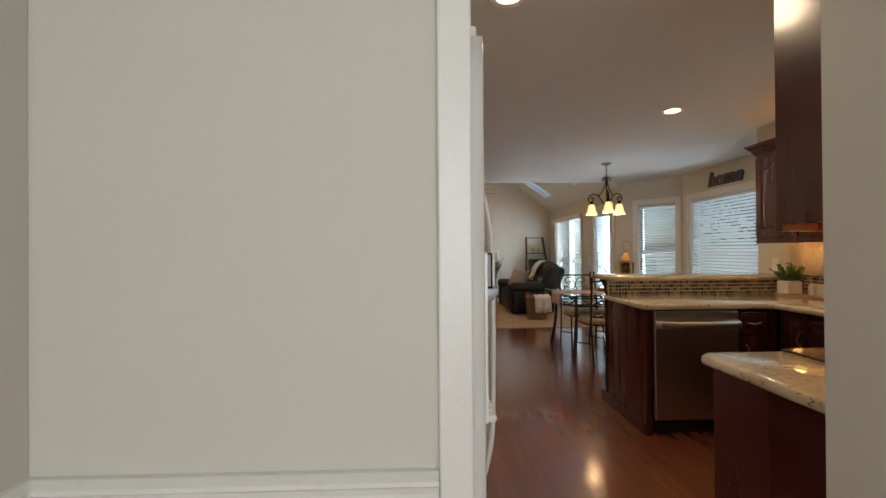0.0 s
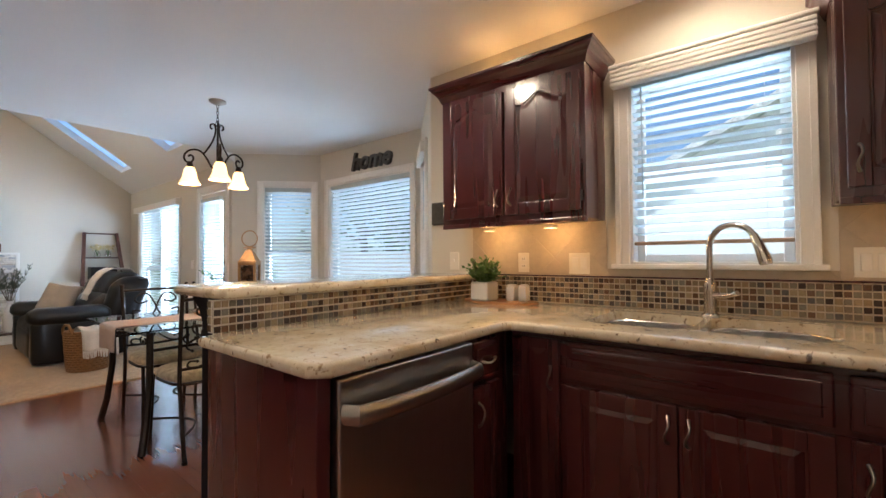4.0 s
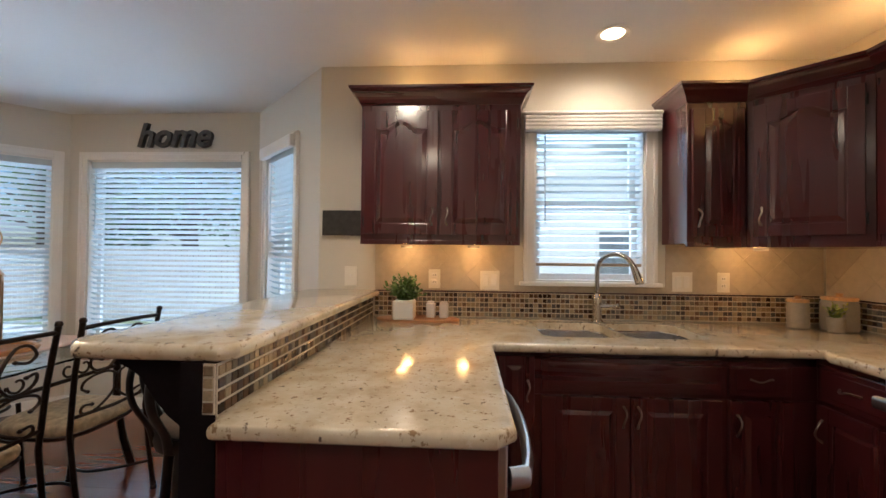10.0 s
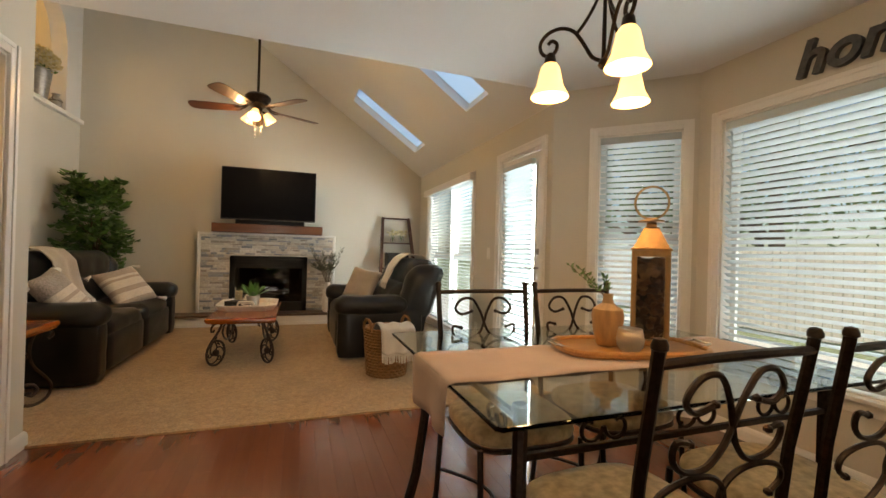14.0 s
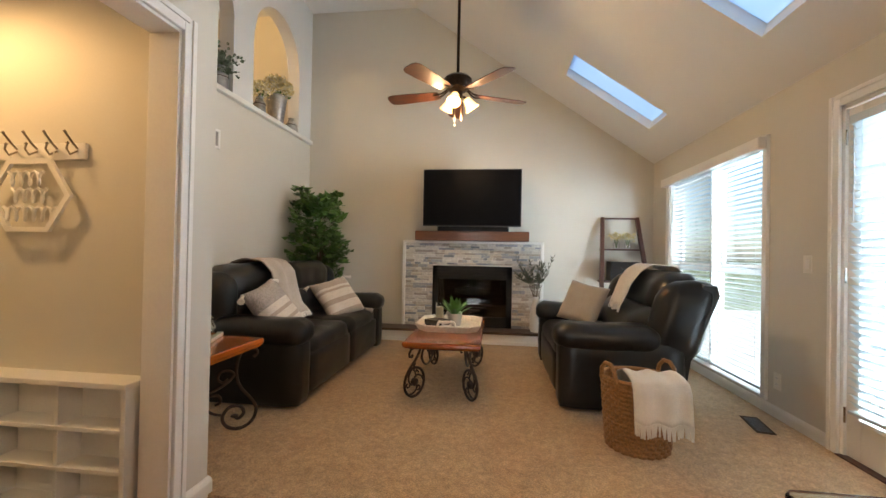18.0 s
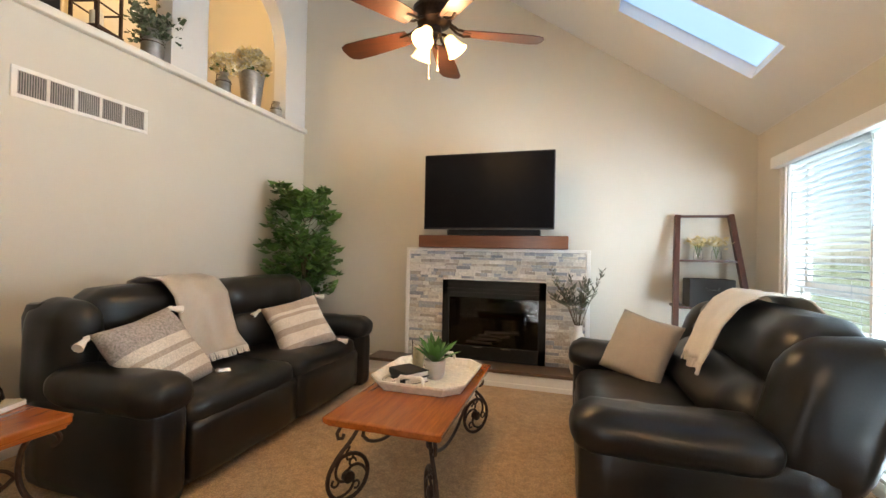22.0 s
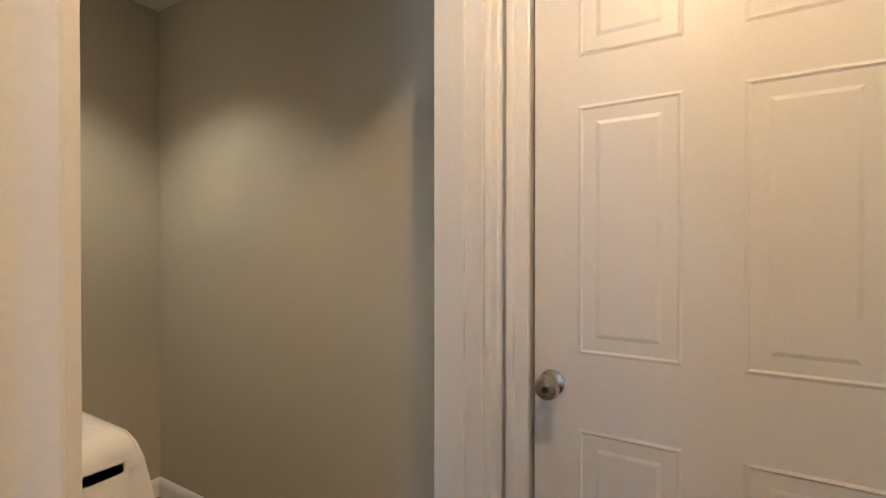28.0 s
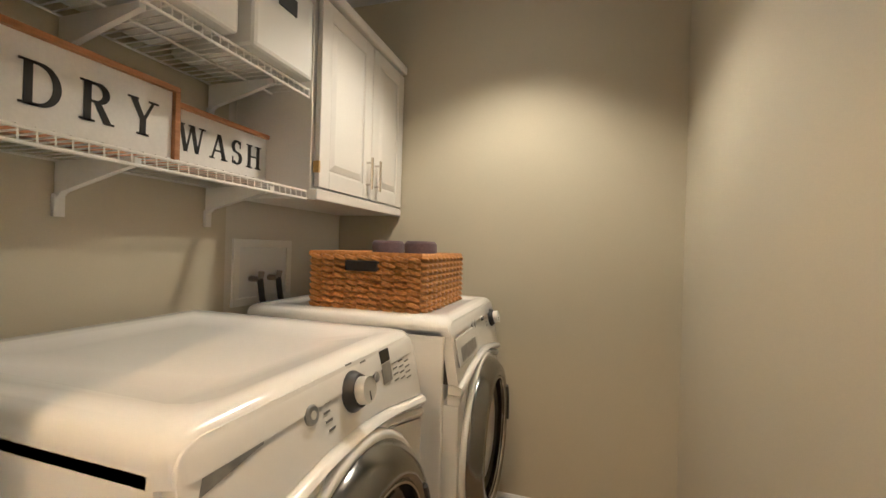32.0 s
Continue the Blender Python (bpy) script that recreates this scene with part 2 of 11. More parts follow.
def wood(name, dark, lite, rough=0.25, scale=1.0, along="y", coat=0.3, rand=0.0, bumps=0.1, island=False, fine=0.25):
    """Streaked timber; rand lets each board differ."""
    m, nt, p = nodes_of(name)
    st = {"x": (0.6, 9, 9), "y": (9, 0.6, 9), "z": (9, 9, 0.6)}[along]
    v = place(nt, tuple(s * scale for s in st))
    if rand:
        if island:
            oi = nt.nodes.new("ShaderNodeNewGeometry").outputs["Random Per Island"]
        else:
            oi = nt.nodes.new("ShaderNodeObjectInfo").outputs["Random"]
        ml = nt.nodes.new("ShaderNodeMath")
        ml.operation = "MULTIPLY"
        ml.inputs[1].default_value = 40
        link(nt, oi, ml.inputs[0])
        add = nt.nodes.new("ShaderNodeVectorMath")
        link(nt, v, add.inputs[0])
        link(nt, ml.outputs[0], add.inputs[1])
        v = add.outputs[0]
    n1, n2 = noise_node(nt, 2.2, 5, v, 0.6), noise_node(nt, 12, 3, v)
    c = ramp(nt, n1.outputs["Fac"], [(0.28, dark), (0.72, lite)])
    c = mixc(nt, fine, c, ramp(nt, n2.outputs["Fac"], [(0.35, tuple(x * 0.5 for x in dark)), (0.65, lite)]))
    if rand:
        hs = ramp(nt, oi, [(0.0, (1 - rand,) * 3), (1.0, (1.0,) * 3)])
        c = mixc(nt, 1.0, c, hs, "MULTIPLY")
    link(nt, c, p.inputs["Base Color"])
    rr = nt.nodes.new("ShaderNodeMapRange")
    rr.inputs["To Min"].default_value, rr.inputs["To Max"].default_value = rough * 0.75, rough * 1.3
    link(nt, noise_node(nt, 3, 3, place(nt)).outputs["Fac"], rr.inputs["Value"])
    link(nt, rr.outputs["Result"], p.inputs["Roughness"])
    p.inputs["Coat Weight"].default_value, p.inputs["Coat Roughness"].default_value = coat, 0.12
    bump(nt, p, n1.outputs["Fac"], bumps, 0.001)
    return m


def glow(name, col, strength):
    m, nt, p = nodes_of(name)
    p.inputs["Base Color"].default_value = (*col, 1)
    p.inputs["Emission Color"].default_value = (*col, 1)
    p.inputs["Emission Strength"].default_value = strength
    return m


def glass(name, tint=(1, 1, 1), rough=0.0):
    m, nt, p = nodes_of(name)
    p.inputs["Base Color"].default_value = (*tint, 1)
    p.inputs["Roughness"].default_value = rough
    p.inputs["Transmission Weight"].default_value = 1.0
    p.inputs["IOR"].default_value = 1.45
    return m


def granite(name):
    m, nt, p = nodes_of(name)
    v = place(nt)
    n1 = noise_node(nt, 9, 5, v, 0.6)
    n2 = noise_node(nt, 46, 5, v, 0.65)
    vo = nt.nodes.new("ShaderNodeTexVoronoi")
    vo.inputs["Scale"].default_value = 60
    link(nt, v, vo.inputs["Vector"])
    c = ramp(nt, n1.outputs["Fac"], [(0.3, (0.52, 0.42, 0.27)), (0.5, (0.67, 0.58, 0.42)), (0.72, (0.75, 0.69, 0.55))])
    c = mixc(nt, ramp(nt, n2.outputs["Fac"], [(0.35, (1, 1, 1)), (0.42, (0, 0, 0))]), c, (0.30, 0.20, 0.11))
    n3 = noise_node(nt, 23, 4, v, 0.7)
    c = mixc(nt, ramp(nt, n3.outputs["Fac"], [(0.315, (1, 1, 1)), (0.365, (0, 0, 0))]), c, (0.13, 0.10, 0.08))
    c = mixc(nt, ramp(nt, n3.outputs["Fac"], [(0.64, (0, 0, 0)), (0.72, (0.6, 0.6, 0.6))]), c, (0.80, 0.77, 0.70))
    c = mixc(nt, ramp(nt, vo.outputs["Distance"], [(0.0, (0.5, 0.5, 0.5)), (0.12, (0, 0, 0))]), c, (0.30, 0.20, 0.12))
    link(nt, c, p.inputs["Base Color"])
    p.inputs["Roughness"].default_value = 0.20
    p.inputs["Coat Weight"].default_value = 0.9
    p.inputs["Coat Roughness"].default_value = 0.11
    bump(nt, p, n2.outputs["Fac"], 0.015, 0.0004)
    return m


def cloth(name, col, scale=260.0, var=0.15, rough=0.95, bumps=0.5, stripes=None):
    m, nt, p = nodes_of(name)
    v = place(nt)
    n1, n2 = noise_node(nt, scale, 2, v), noise_node(nt, 7, 3, v)
    c = ramp(nt, n1.outputs["Fac"], [(0.3, tuple(x * (1 - var) for x in col)), (0.7, tuple(min(1, x * (1 + var)) for x in col))])
    c = mixc(nt, 1.0, c, ramp(nt, n2.outputs["Fac"], [(0.3, (0.9,) * 3), (0.7, (1.0,) * 3)]), "MULTIPLY")
    link(nt, c, p.inputs["Base Color"])
    p.inputs["Roughness"].default_value = rough
    p.inputs["Sheen Weight"].default_value = 0.15
    bump(nt, p, n1.outputs["Fac"], bumps, 0.002)
    return m


def carpet(name, col):
    """Cut pile: tufts, trodden patches and broad shading where the pile lies over."""
    m, nt, p = nodes_of(name)
    v = place(nt)
    n1, n2, n3 = noise_node(nt, 130, 3, v, 0.7), noise_node(nt, 22, 4, v, 0.65), noise_node(nt, 3.2, 3, v)
    c = ramp(nt, n1.outputs["Fac"], [(0.30, tuple(x * 0.50 for x in col)), (0.52, col), (0.72, tuple(min(1, x * 1.35) for x in col))])
    c = mixc(nt, 1.0, c, ramp(nt, n2.outputs["Fac"], [(0.32, (0.74, 0.72, 0.70)), (0.66, (1.0,) * 3)]), "MULTIPLY")
    c = mixc(nt, 1.0, c, ramp(nt, n3.outputs["Fac"], [(0.3, (0.86,) * 3), (0.7, (1.0,) * 3)]), "MULTIPLY")
    link(nt, c, p.inputs["Base Color"])
    p.inputs["Roughness"].default_value = 1.0
    p.inputs["Sheen Weight"].default_value = 0.25
    p.inputs["Specular IOR Level"].default_value = 0.1
    bump(nt, p, mixc(nt, 0.4, n1.outputs["Fac"], n2.outputs["Fac"]), 0.9, 0.006)
    return m


def milky(name, col):
    """A milky pane that scatters light, standing in for bright sky."""
    m, nt, p = nodes_of(name)
    p.inputs["Base Color"].default_value = (*col, 1)
    p.inputs["Roughness"].default_value = 0.3
    tl = nt.nodes.new("ShaderNodeBsdfTranslucent")
    tl.inputs["Color"].default_value = (*col, 1)
    mx = nt.nodes.new("ShaderNodeMixShader")
    mx.inputs[0].default_value = 0.85
    link(nt, p.outputs[0], mx.inputs[1])
    link(nt, tl.outputs[0], mx.inputs[2])
    link(nt, mx.outputs[0], nt.nodes["Material Output"].inputs["Surface"])
    return m


def per_piece(name, cols, rough=0.3, source="Random", rvar=0.1, grain=90, bumps=0.15, spec=0.5):
    """Colours that differ from piece to piece."""
    m, nt, p = nodes_of(name)
    if source == "Random":
        r = nt.nodes.new("ShaderNodeObjectInfo").outputs["Random"]
    else:
        r = nt.nodes.new("ShaderNodeNewGeometry").outputs["Random Per Island"]
    cr = nt.nodes.new("ShaderNodeValToRGB")
    cr.color_ramp.interpolation = "CONSTANT"
    while len(cr.color_ramp.elements) < len(cols):
        cr.color_ramp.elements.new(0.5)
    for i, (e, c) in enumerate(zip(cr.color_ramp.elements, cols)):
        e.position, e.color = i / len(cols), (*c, 1)
    link(nt, r, cr.inputs["Fac"])
    n = noise_node(nt, grain, 4, place(nt))
    c = mixc(nt, 1.0, cr.outputs["Color"], ramp(nt, n.outputs["Fac"], [(0.3, (1 - rvar * 2,) * 3), (0.7, (1.0,) * 3)]), "MULTIPLY")
    link(nt, c, p.inputs["Base Color"])
    p.inputs["Roughness"].default_value = rough
    p.inputs["Specular IOR Level"].default_value = spec
    bump(nt, p, n.outputs["Fac"], bumps, 0.001)
    return m


M_WALL = paint("wall_paint", (0.63, 0.60, 0.53), 0.6, grain=220, var=0.02, bumps=0.08, bigvar=0.03, spec=0.3)
M_WALL_OLIVE = paint("laundry_wall_paint", (0.53, 0.485, 0.37), 0.6, grain=220, var=0.02, bumps=0.08, bigvar=0.03, spec=0.3)
M_WALL_WHITE = paint("arch_paint", (0.74, 0.74, 0.73), 0.6, grain=220, var=0.02, bumps=0.08, bigvar=0.03, spec=0.3)
M_CEIL = paint("ceiling_paint", (0.80, 0.80, 0.79), 0.75, grain=320, var=0.03, bumps=0.12, bigvar=0.03, spec=0.2)
M_TRIM = paint("trim_paint", (0.80, 0.78, 0.74), 0.32, grain=90, var=0.02, bumps=0.04, bigvar=0.03)
M_DOORWHITE = paint("door_paint", (0.76, 0.73, 0.68), 0.35, grain=130, var=0.02, bumps=0.06, bigvar=0.03)
M_CAB = paint("cherry_cabinet", (0.064, 0.0105, 0.0128), 0.28, grain=2.5, var=0.06, bumps=0.0, stretch=(9, 9, 0.6), bigvar=0.08, coat=0.9, rvar=0.06)
M_CABX = paint("cherry_cabinet_rail", (0.064, 0.0105, 0.0128), 0.28, grain=2.5, var=0.06, bumps=0.0, stretch=(0.6, 0.6, 9), bigvar=0.08, coat=0.9, rvar=0.06)
for m_ in (M_CAB, M_CABX):
    m_.node_tree.nodes["Principled BSDF"].inputs["Coat Roughness"].default_value = 0.13
# near-black that paints the shade into the toe recess
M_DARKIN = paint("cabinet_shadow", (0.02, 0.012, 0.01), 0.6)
M_GRANITE = granite("cream_granite")
M_STEEL = paint("brushed_steel", (0.58, 0.58, 0.58), 0.30, 1.0, grain=12, var=0.03, bumps=0.0, stretch=(24, 24, 0.7), bigvar=0.02, rvar=0.0)
M_CHROME = paint("polished_nickel", (0.60, 0.57, 0.53), 0.18, 1.0, grain=50, var=0.03, bumps=0.0)
M_PEWTER = paint("pewter_pull", (0.33, 0.29, 0.25), 0.3, 1.0, grain=90, var=0.08, bumps=0.05)
M_NICKEL = paint("satin_nickel", (0.52, 0.47, 0.40), 0.24, 1.0, grain=90, var=0.05, bumps=0.0)
M_BLACKGLASS = paint("black_glass", (0.008, 0.008, 0.009), 0.06, grain=10, var=0.1, bumps=0.0, rvar=0.02)
M_BLACK = paint("black_plastic", (0.02, 0.02, 0.021), 0.4, grain=200, var=0.1, bumps=0.1)
M_BLACKMAT = paint("black_painted_wood", (0.010, 0.009, 0.010), 0.45, grain=40, var=0.2, bumps=0.08)
M_BARBACK = paint("black_bar_back", (0.008, 0.006, 0.008), 0.7, grain=40, var=0.2, bumps=0.05, spec=0.12)
M_SINK = paint("satin_sink_steel", (0.74, 0.74, 0.75), 0.24, 1.0, grain=14, var=0.04, bumps=0.0, stretch=(20, 1, 20), rvar=0.03)
M_BRONZE = paint("oil_rubbed_bronze", (0.045, 0.030, 0.022), 0.38, 0.85, grain=70, var=0.35, bumps=0.2, bigvar=0.2)
M_IRON = paint("brown_wrought_iron", (0.060, 0.036, 0.025), 0.45, 0.6, grain=60, var=0.3, bumps=0.3, bigvar=0.2)
M_FLOORWOOD = wood("cherry_floorboard", (0.200, 0.060, 0.026), (0.255, 0.080, 0.036), 0.21, 0.7, "y", 0.6, rand=0.13, fine=0.06, bumps=0.003)
M_FLOORWOOD_FAR = wood("cherry_floorboard_far", (0.200, 0.060, 0.026), (0.255, 0.080, 0.036), 0.21, 0.7, "y", 0.6, rand=0.13, fine=0.06, bumps=0.003, island=True)
M_SUBFLOOR = paint("floor_gap", (0.03, 0.012, 0.008), 0.7)
M_CARPET = carpet("beige_carpet", (0.60, 0.405, 0.225))
M_FRIDGE = paint("fridge_enamel", (0.80, 0.78, 0.755), 0.30, grain=260, var=0.01, bumps=0.12, coat=0.15)
M_APPL = paint("appliance_enamel", (0.80, 0.79, 0.76), 0.2, grain=300, var=0.01, bumps=0.02, coat=0.4)
M_PLATE = paint("switch_plate", (0.78, 0.75, 0.68), 0.35, grain=150, var=0.01, bumps=0.0)
# grey-blue carries the backlit shade of white slats in the colour
M_BLIND = paint("blind_slat", (0.54, 0.60, 0.62), 0.45, grain=80, var=0.02, bumps=0.03)
M_GLASS = glass("window_glass")
M_WINGLASS = glass("low_e_glass", (0.88, 0.95, 0.98))
# pale blue milkiness imitates the bright sky seen through the skylights
M_SKYGLASS = milky("bright_sky_pane", (0.62, 0.78, 0.95))
M_TABLEGLASS = glass("table_glass", (0.86, 0.95, 0.92))
M_LEATHER = paint("black_leather", (0.008, 0.0082, 0.009), 0.32, grain=150, var=0.25, bumps=0.34, big=5, bigvar=0.25, dist=0.0012, rvar=0.06, spec=0.50)
M_REDWOOD = wood("honey_pine", (0.25, 0.058, 0.008), (0.45, 0.122, 0.018), 0.17, 1.0, "y", 0.4)
M_MANTEL = wood("reddish_mantel", (0.12, 0.034, 0.012), (0.20, 0.062, 0.022), 0.35, 1.0, "x", 0.2)
M_ESPRESSO = wood("espresso_wood", (0.045, 0.013, 0.008), (0.095, 0.030, 0.017), 0.4, 1.0, "z", 0.1)
M_TV = paint("tv_screen", (0.005, 0.005, 0.006), 0.30, grain=10, var=0.1, bumps=0.0, rvar=0.02, spec=0.02)
M_CERAMIC = paint("white_ceramic", (0.72, 0.70, 0.67), 0.3, grain=120, var=0.02, bumps=0.05)
M_GALV = paint("galvanised_steel", (0.42, 0.43, 0.44), 0.42, 0.9, grain=25, var=0.2, bumps=0.1, bigvar=0.25)
M_WICKER = paint("rattan", (0.30, 0.145, 0.052), 0.55, grain=90, var=0.35, bumps=0.4, bigvar=0.2)
M_LEAF = per_piece("green_leaf", [(0.075, 0.17, 0.030), (0.10, 0.21, 0.042), (0.055, 0.13, 0.026), (0.13, 0.25, 0.055)], 0.4, "Island", 0.15)
M_STEM = paint("plant_stem", (0.10, 0.065, 0.035), 0.8, grain=80, var=0.3, bumps=0.4)
M_FLOWER = per_piece("cream_petal", [(0.78, 0.68, 0.40), (0.72, 0.60, 0.30), (0.80, 0.74, 0.56)], 0.7, "Island", 0.1)
M_CREAMCLOTH = cloth("cream_throw", (0.76, 0.71, 0.65), 300, 0.15)
M_GREYCLOTH = cloth("taupe_throw", (0.46, 0.41, 0.35), 300, 0.18)
M_DISTRESSED = paint("distressed_white", (0.84, 0.80, 0.72), 0.6, grain=45, var=0.12, bumps=0.3, bigvar=0.15)
M_SHADE = glow("lit_frosted_shade", (1.0, 0.62, 0.28), 2.3)
M_BULB = glow("lit_bulb", (1.0, 0.66, 0.34), 18.0)


# ---- structure ----
CEIL = 2.43


def wall(name, p0, p1, thick, z0, z1, holes=(), material=None, label="", top=None):
    """A wall whose seen face runs from p0 to p1; its body lies to the left of that way. Holes: (s0, s1, z0, z1)."""
    p0, p1 = Vector((*p0, 0)), Vector((*p1, 0))
    d = (p1 - p0)
    ln = d.length
    d.normalize()
    n = Vector((-d.y, d.x, 0)) * thick
    ss = sorted({0.0, ln, *(h[0] for h in holes), *(h[1] for h in holes)})
    zs = sorted({z0, z1, *(max(h[2], z0) for h in holes), *(min(h[3], z1) for h in holes)})
    bm = B()

    def solid(i, j):
        if not (0 <= i < len(ss) - 1 and 0 <= j < len(zs) - 1):
            return False
        s, z = (ss[i] + ss[i + 1]) / 2, (zs[j] + zs[j + 1]) / 2
        return not any(h[0] < s < h[1] and h[2] < z < h[3] for h in holes)

    def v(s, z, back):
        q = p0 + d * s + (n if back else Vector())
        return bm.verts.new((q.x, q.y, z))
    for i in range(len(ss) - 1):
        for j in range(len(zs) - 1):
            if not solid(i, j):
                continue
            a, b, c, e = ss[i], ss[i + 1], zs[j], zs[j + 1]
            for back in (0, 1):
                bm.faces.new([v(a, c, back), v(b, c, back), v(b, e, back), v(a, e, back)])
            for (di, dj), q in (((-1, 0), ((a, c), (a, e))), ((1, 0), ((b, c), (b, e))), ((0, -1), ((a, c), (b, c))), ((0, 1), ((a, e), (b, e)))):
                if not solid(i + di, j + dj):
                    (s1, t1), (s2, t2) = q
                    bm.faces.new([v(s1, t1, 0), v(s2, t2, 0), v(s2, t2, 1), v(s1, t1, 1)])
    bmesh.ops.remove_doubles(bm, verts=bm.verts, dist=1e-5)
    return whole(name, bm, material or M_WALL, label or "greige painted plaster wall", "wall", kind="structure")


def slab(name, poly, z0, z1, material, label, cat):
    bm = prism(B(), poly, z0, z1)
    return whole(name, bm, material, label, cat, kind="structure")


# kitchen
wall("wall_kitchen_east", (3.48, 4.72), (3.48, 1.64), 0.14, 0, 2.5, [(1.30, 1.94, 1.13, 2.06)])
wall("wall_kitchen_south_range", (3.62, 1.775), (1.235, 1.775), 0.14, 0, 2.5)
wall("wall_kitchen_south_fridge", (0.457, 1.775), (-0.50, 1.775), 0.14, 0, 2.5)
wall("wall_kitchen_west", (-0.36, 1.775), (-0.36, 4.67), 0.14, 0, 2.5)
wall("wall_stub", (-0.36, 4.67), (0.05, 4.67), 0.12, 0, 2.5)
wall("wall_stub_return", (0.11, 4.67), (0.11, 5.50), 0.06, 0, 2.5)
wall("wall_desk", (0.25, 5.50), (0.25, 7.82), 0.13, 0, 2.5, [(1.305, 2.097, 0, 2.03)])
wall("wall_desk_jog", (0.05, 5.50), (0.12, 5.50), 0.13, 0, 2.5)
# breakfast bay
wall("wall_bay_south", (4.27, 5.51), (3.48, 4.72), 0.14, 0, 2.5, [(0.21, 0.74, 0.46, 2.04)])
wall("wall_bay_east", (4.27, 7.14), (4.27, 5.51), 0.14, 0, 2.5, [(0.17, 1.49, 0.46, 2.04)])
wall("wall_bay_north", (3.55, 7.86), (4.27, 7.14), 0.14, 0, 2.5, [(0.35, 0.92, 0.46, 2.04)])
# living room
wall("wall_living_east", (3.55, 11.70), (3.55, 7.86), 0.14, 0, 2.36, [(0.53, 2.24, 0.10, 2.0), (2.95, 3.70, 0.0, 2.04)])
wall("wall_living_west", (-1.12, 7.82), (-1.12, 11.70), 0.16, 0, 2.64)
bm = prism(B(), [(-3.0, 0), (3.69, 0), (3.69, 2.30), (0.40, 4.62), (-3.0, 4.62)], 11.70, 11.84, "xz")
whole("wall_fireplace", bm, M_WALL, "greige painted gable wall behind the fireplace", "wall", kind="structure")
wall("wall_living_south_low", (0.12, 7.82), (-1.28, 7.82), 0.14, 0, CEIL + 0.02)
bm = prism(B(), [(-3.0, 2.45), (3.69, 2.45), (3.69, 2.46), (0.40, 4.62), (-3.0, 4.62)], 7.70, 7.84, "xz")
whole("wall_living_south_high", bm, M_WALL, "greige wall above the kitchen ceiling edge", "wall", kind="structure")


def arch_wall():
    """The white wall over the ledge with two round-headed openings."""
    bm = B()
    y0, y1, zt, zb = 7.84, 11.70, 4.62, 2.70
    arches = [(8.93, 9.93), (10.28, 11.34)]
    spring = 3.50
    cols = [y0]
    for a, b in arches:
        cols += [a + (b - a) * i / 16 for i in range(17)]
    cols.append(y1)
    for xa in (-1.12, -1.28):
        for a, b in zip(cols, cols[1:]):
            m = (a + b) / 2
            arch = next((q for q in arches if q[0] < m < q[1]), None)

            def low(y):
                if not arch:
                    return zb
                c, r = (arch[0] + arch[1]) / 2, (arch[1] - arch[0]) / 2
                return spring + math.sqrt(max(0, r * r - (y - c) ** 2))
            bm.faces.new([bm.verts.new(p) for p in ((xa, a, low(a)), (xa, b, low(b)), (xa, b, zt), (xa, a, zt))])
    for a, b in arches:
        c, r = (a + b) / 2, (b - a) / 2
        pts = [(a, zb), (a, spring)] + [(c - r * math.cos(math.pi * i / 24), spring + r * math.sin(math.pi * i / 24)) for i in range(1, 24)] + [(b, spring), (b, zb)]
        for p, q in zip(pts, pts[1:]):
            bm.faces.new([bm.verts.new(v) for v in ((-1.12, *p), (-1.12, *q), (-1.28, *q), (-1.28, *p))])
    bmesh.ops.remove_doubles(bm, verts=bm.verts, dist=1e-5)
    whole("wall_arches", bm, M_WALL_WHITE, "white painted wall with two arched openings", "wall", kind="structure")


arch_wall()
whole("trim_ledge", box(B(), -1.34, -1.075, 8.58, 11.70, 2.645, 2.70, 0.012), M_TRIM, "white painted ledge under the arches", "ledge", kind="structure")
wall("wall_living_west_high", (-1.12, 7.84), (-1.12, 8.58), 0.16, 2.64, 2.70)
# landing behind the arches
wall("wall_landing", (-2.9, 7.84), (-2.9, 11.70), 0.1, 2.5, 4.62)
slab("floor_landing", [(-2.9, 7.84), (-1.28, 7.84), (-1.28, 11.7), (-2.9, 11.7)], 2.50, 2.62, M_CARPET, "beige carpet on the upper landing", "floor")
# hall and laundry
wall("wall_hall_south", (0.12, 6.74), (-1.46, 6.74), 0.13, 0, 2.5, [(0.66, 1.49, 0, 2.03)]).matrix_basis = pose(0, 0, 0)
wall("wall_hall_end", (-1.46, 7.82), (-1.46, 6.6), -0.13, 0, 2.5, [(0.19, 0.99, 0.0, 2.035)])
wall("wall_laundry_west", (-1.55, 6.62), (-1.55, 4.89), -0.1, 0, 2.5, (), M_WALL_OLIVE, "olive beige painted laundry wall")
wall("wall_laundry_back", (-1.65, 4.89), (0.05, 4.89), -0.1, 0, 2.5, (), M_WALL_OLIVE, "olive beige painted laundry wall")
wall("wall_laundry_east", (0.05, 5.63), (0.05, 6.61), -0.06, 0, 2.5, (), M_WALL_OLIVE, "olive beige painted laundry wall")
slab("wall_behind_hall_door", [(-1.75, 6.7), (-1.62, 6.7), (-1.62, 7.8), (-1.75, 7.8)], 0, 2.3, M_WALL, "wall behind the closed hall door", "wall")
# entry behind the camera
wall("wall_entry_west", (-0.29, -1.6), (-0.29, 1.634), 0.1, 0, 2.5)
wall("wall_entry_east", (1.75, 1.634), (1.75, -1.6), 0.1, 0, 2.5)
wall("wall_entry_south", (1.85, -1.6), (-0.46, -1.6), 0.1, 0, 2.5)

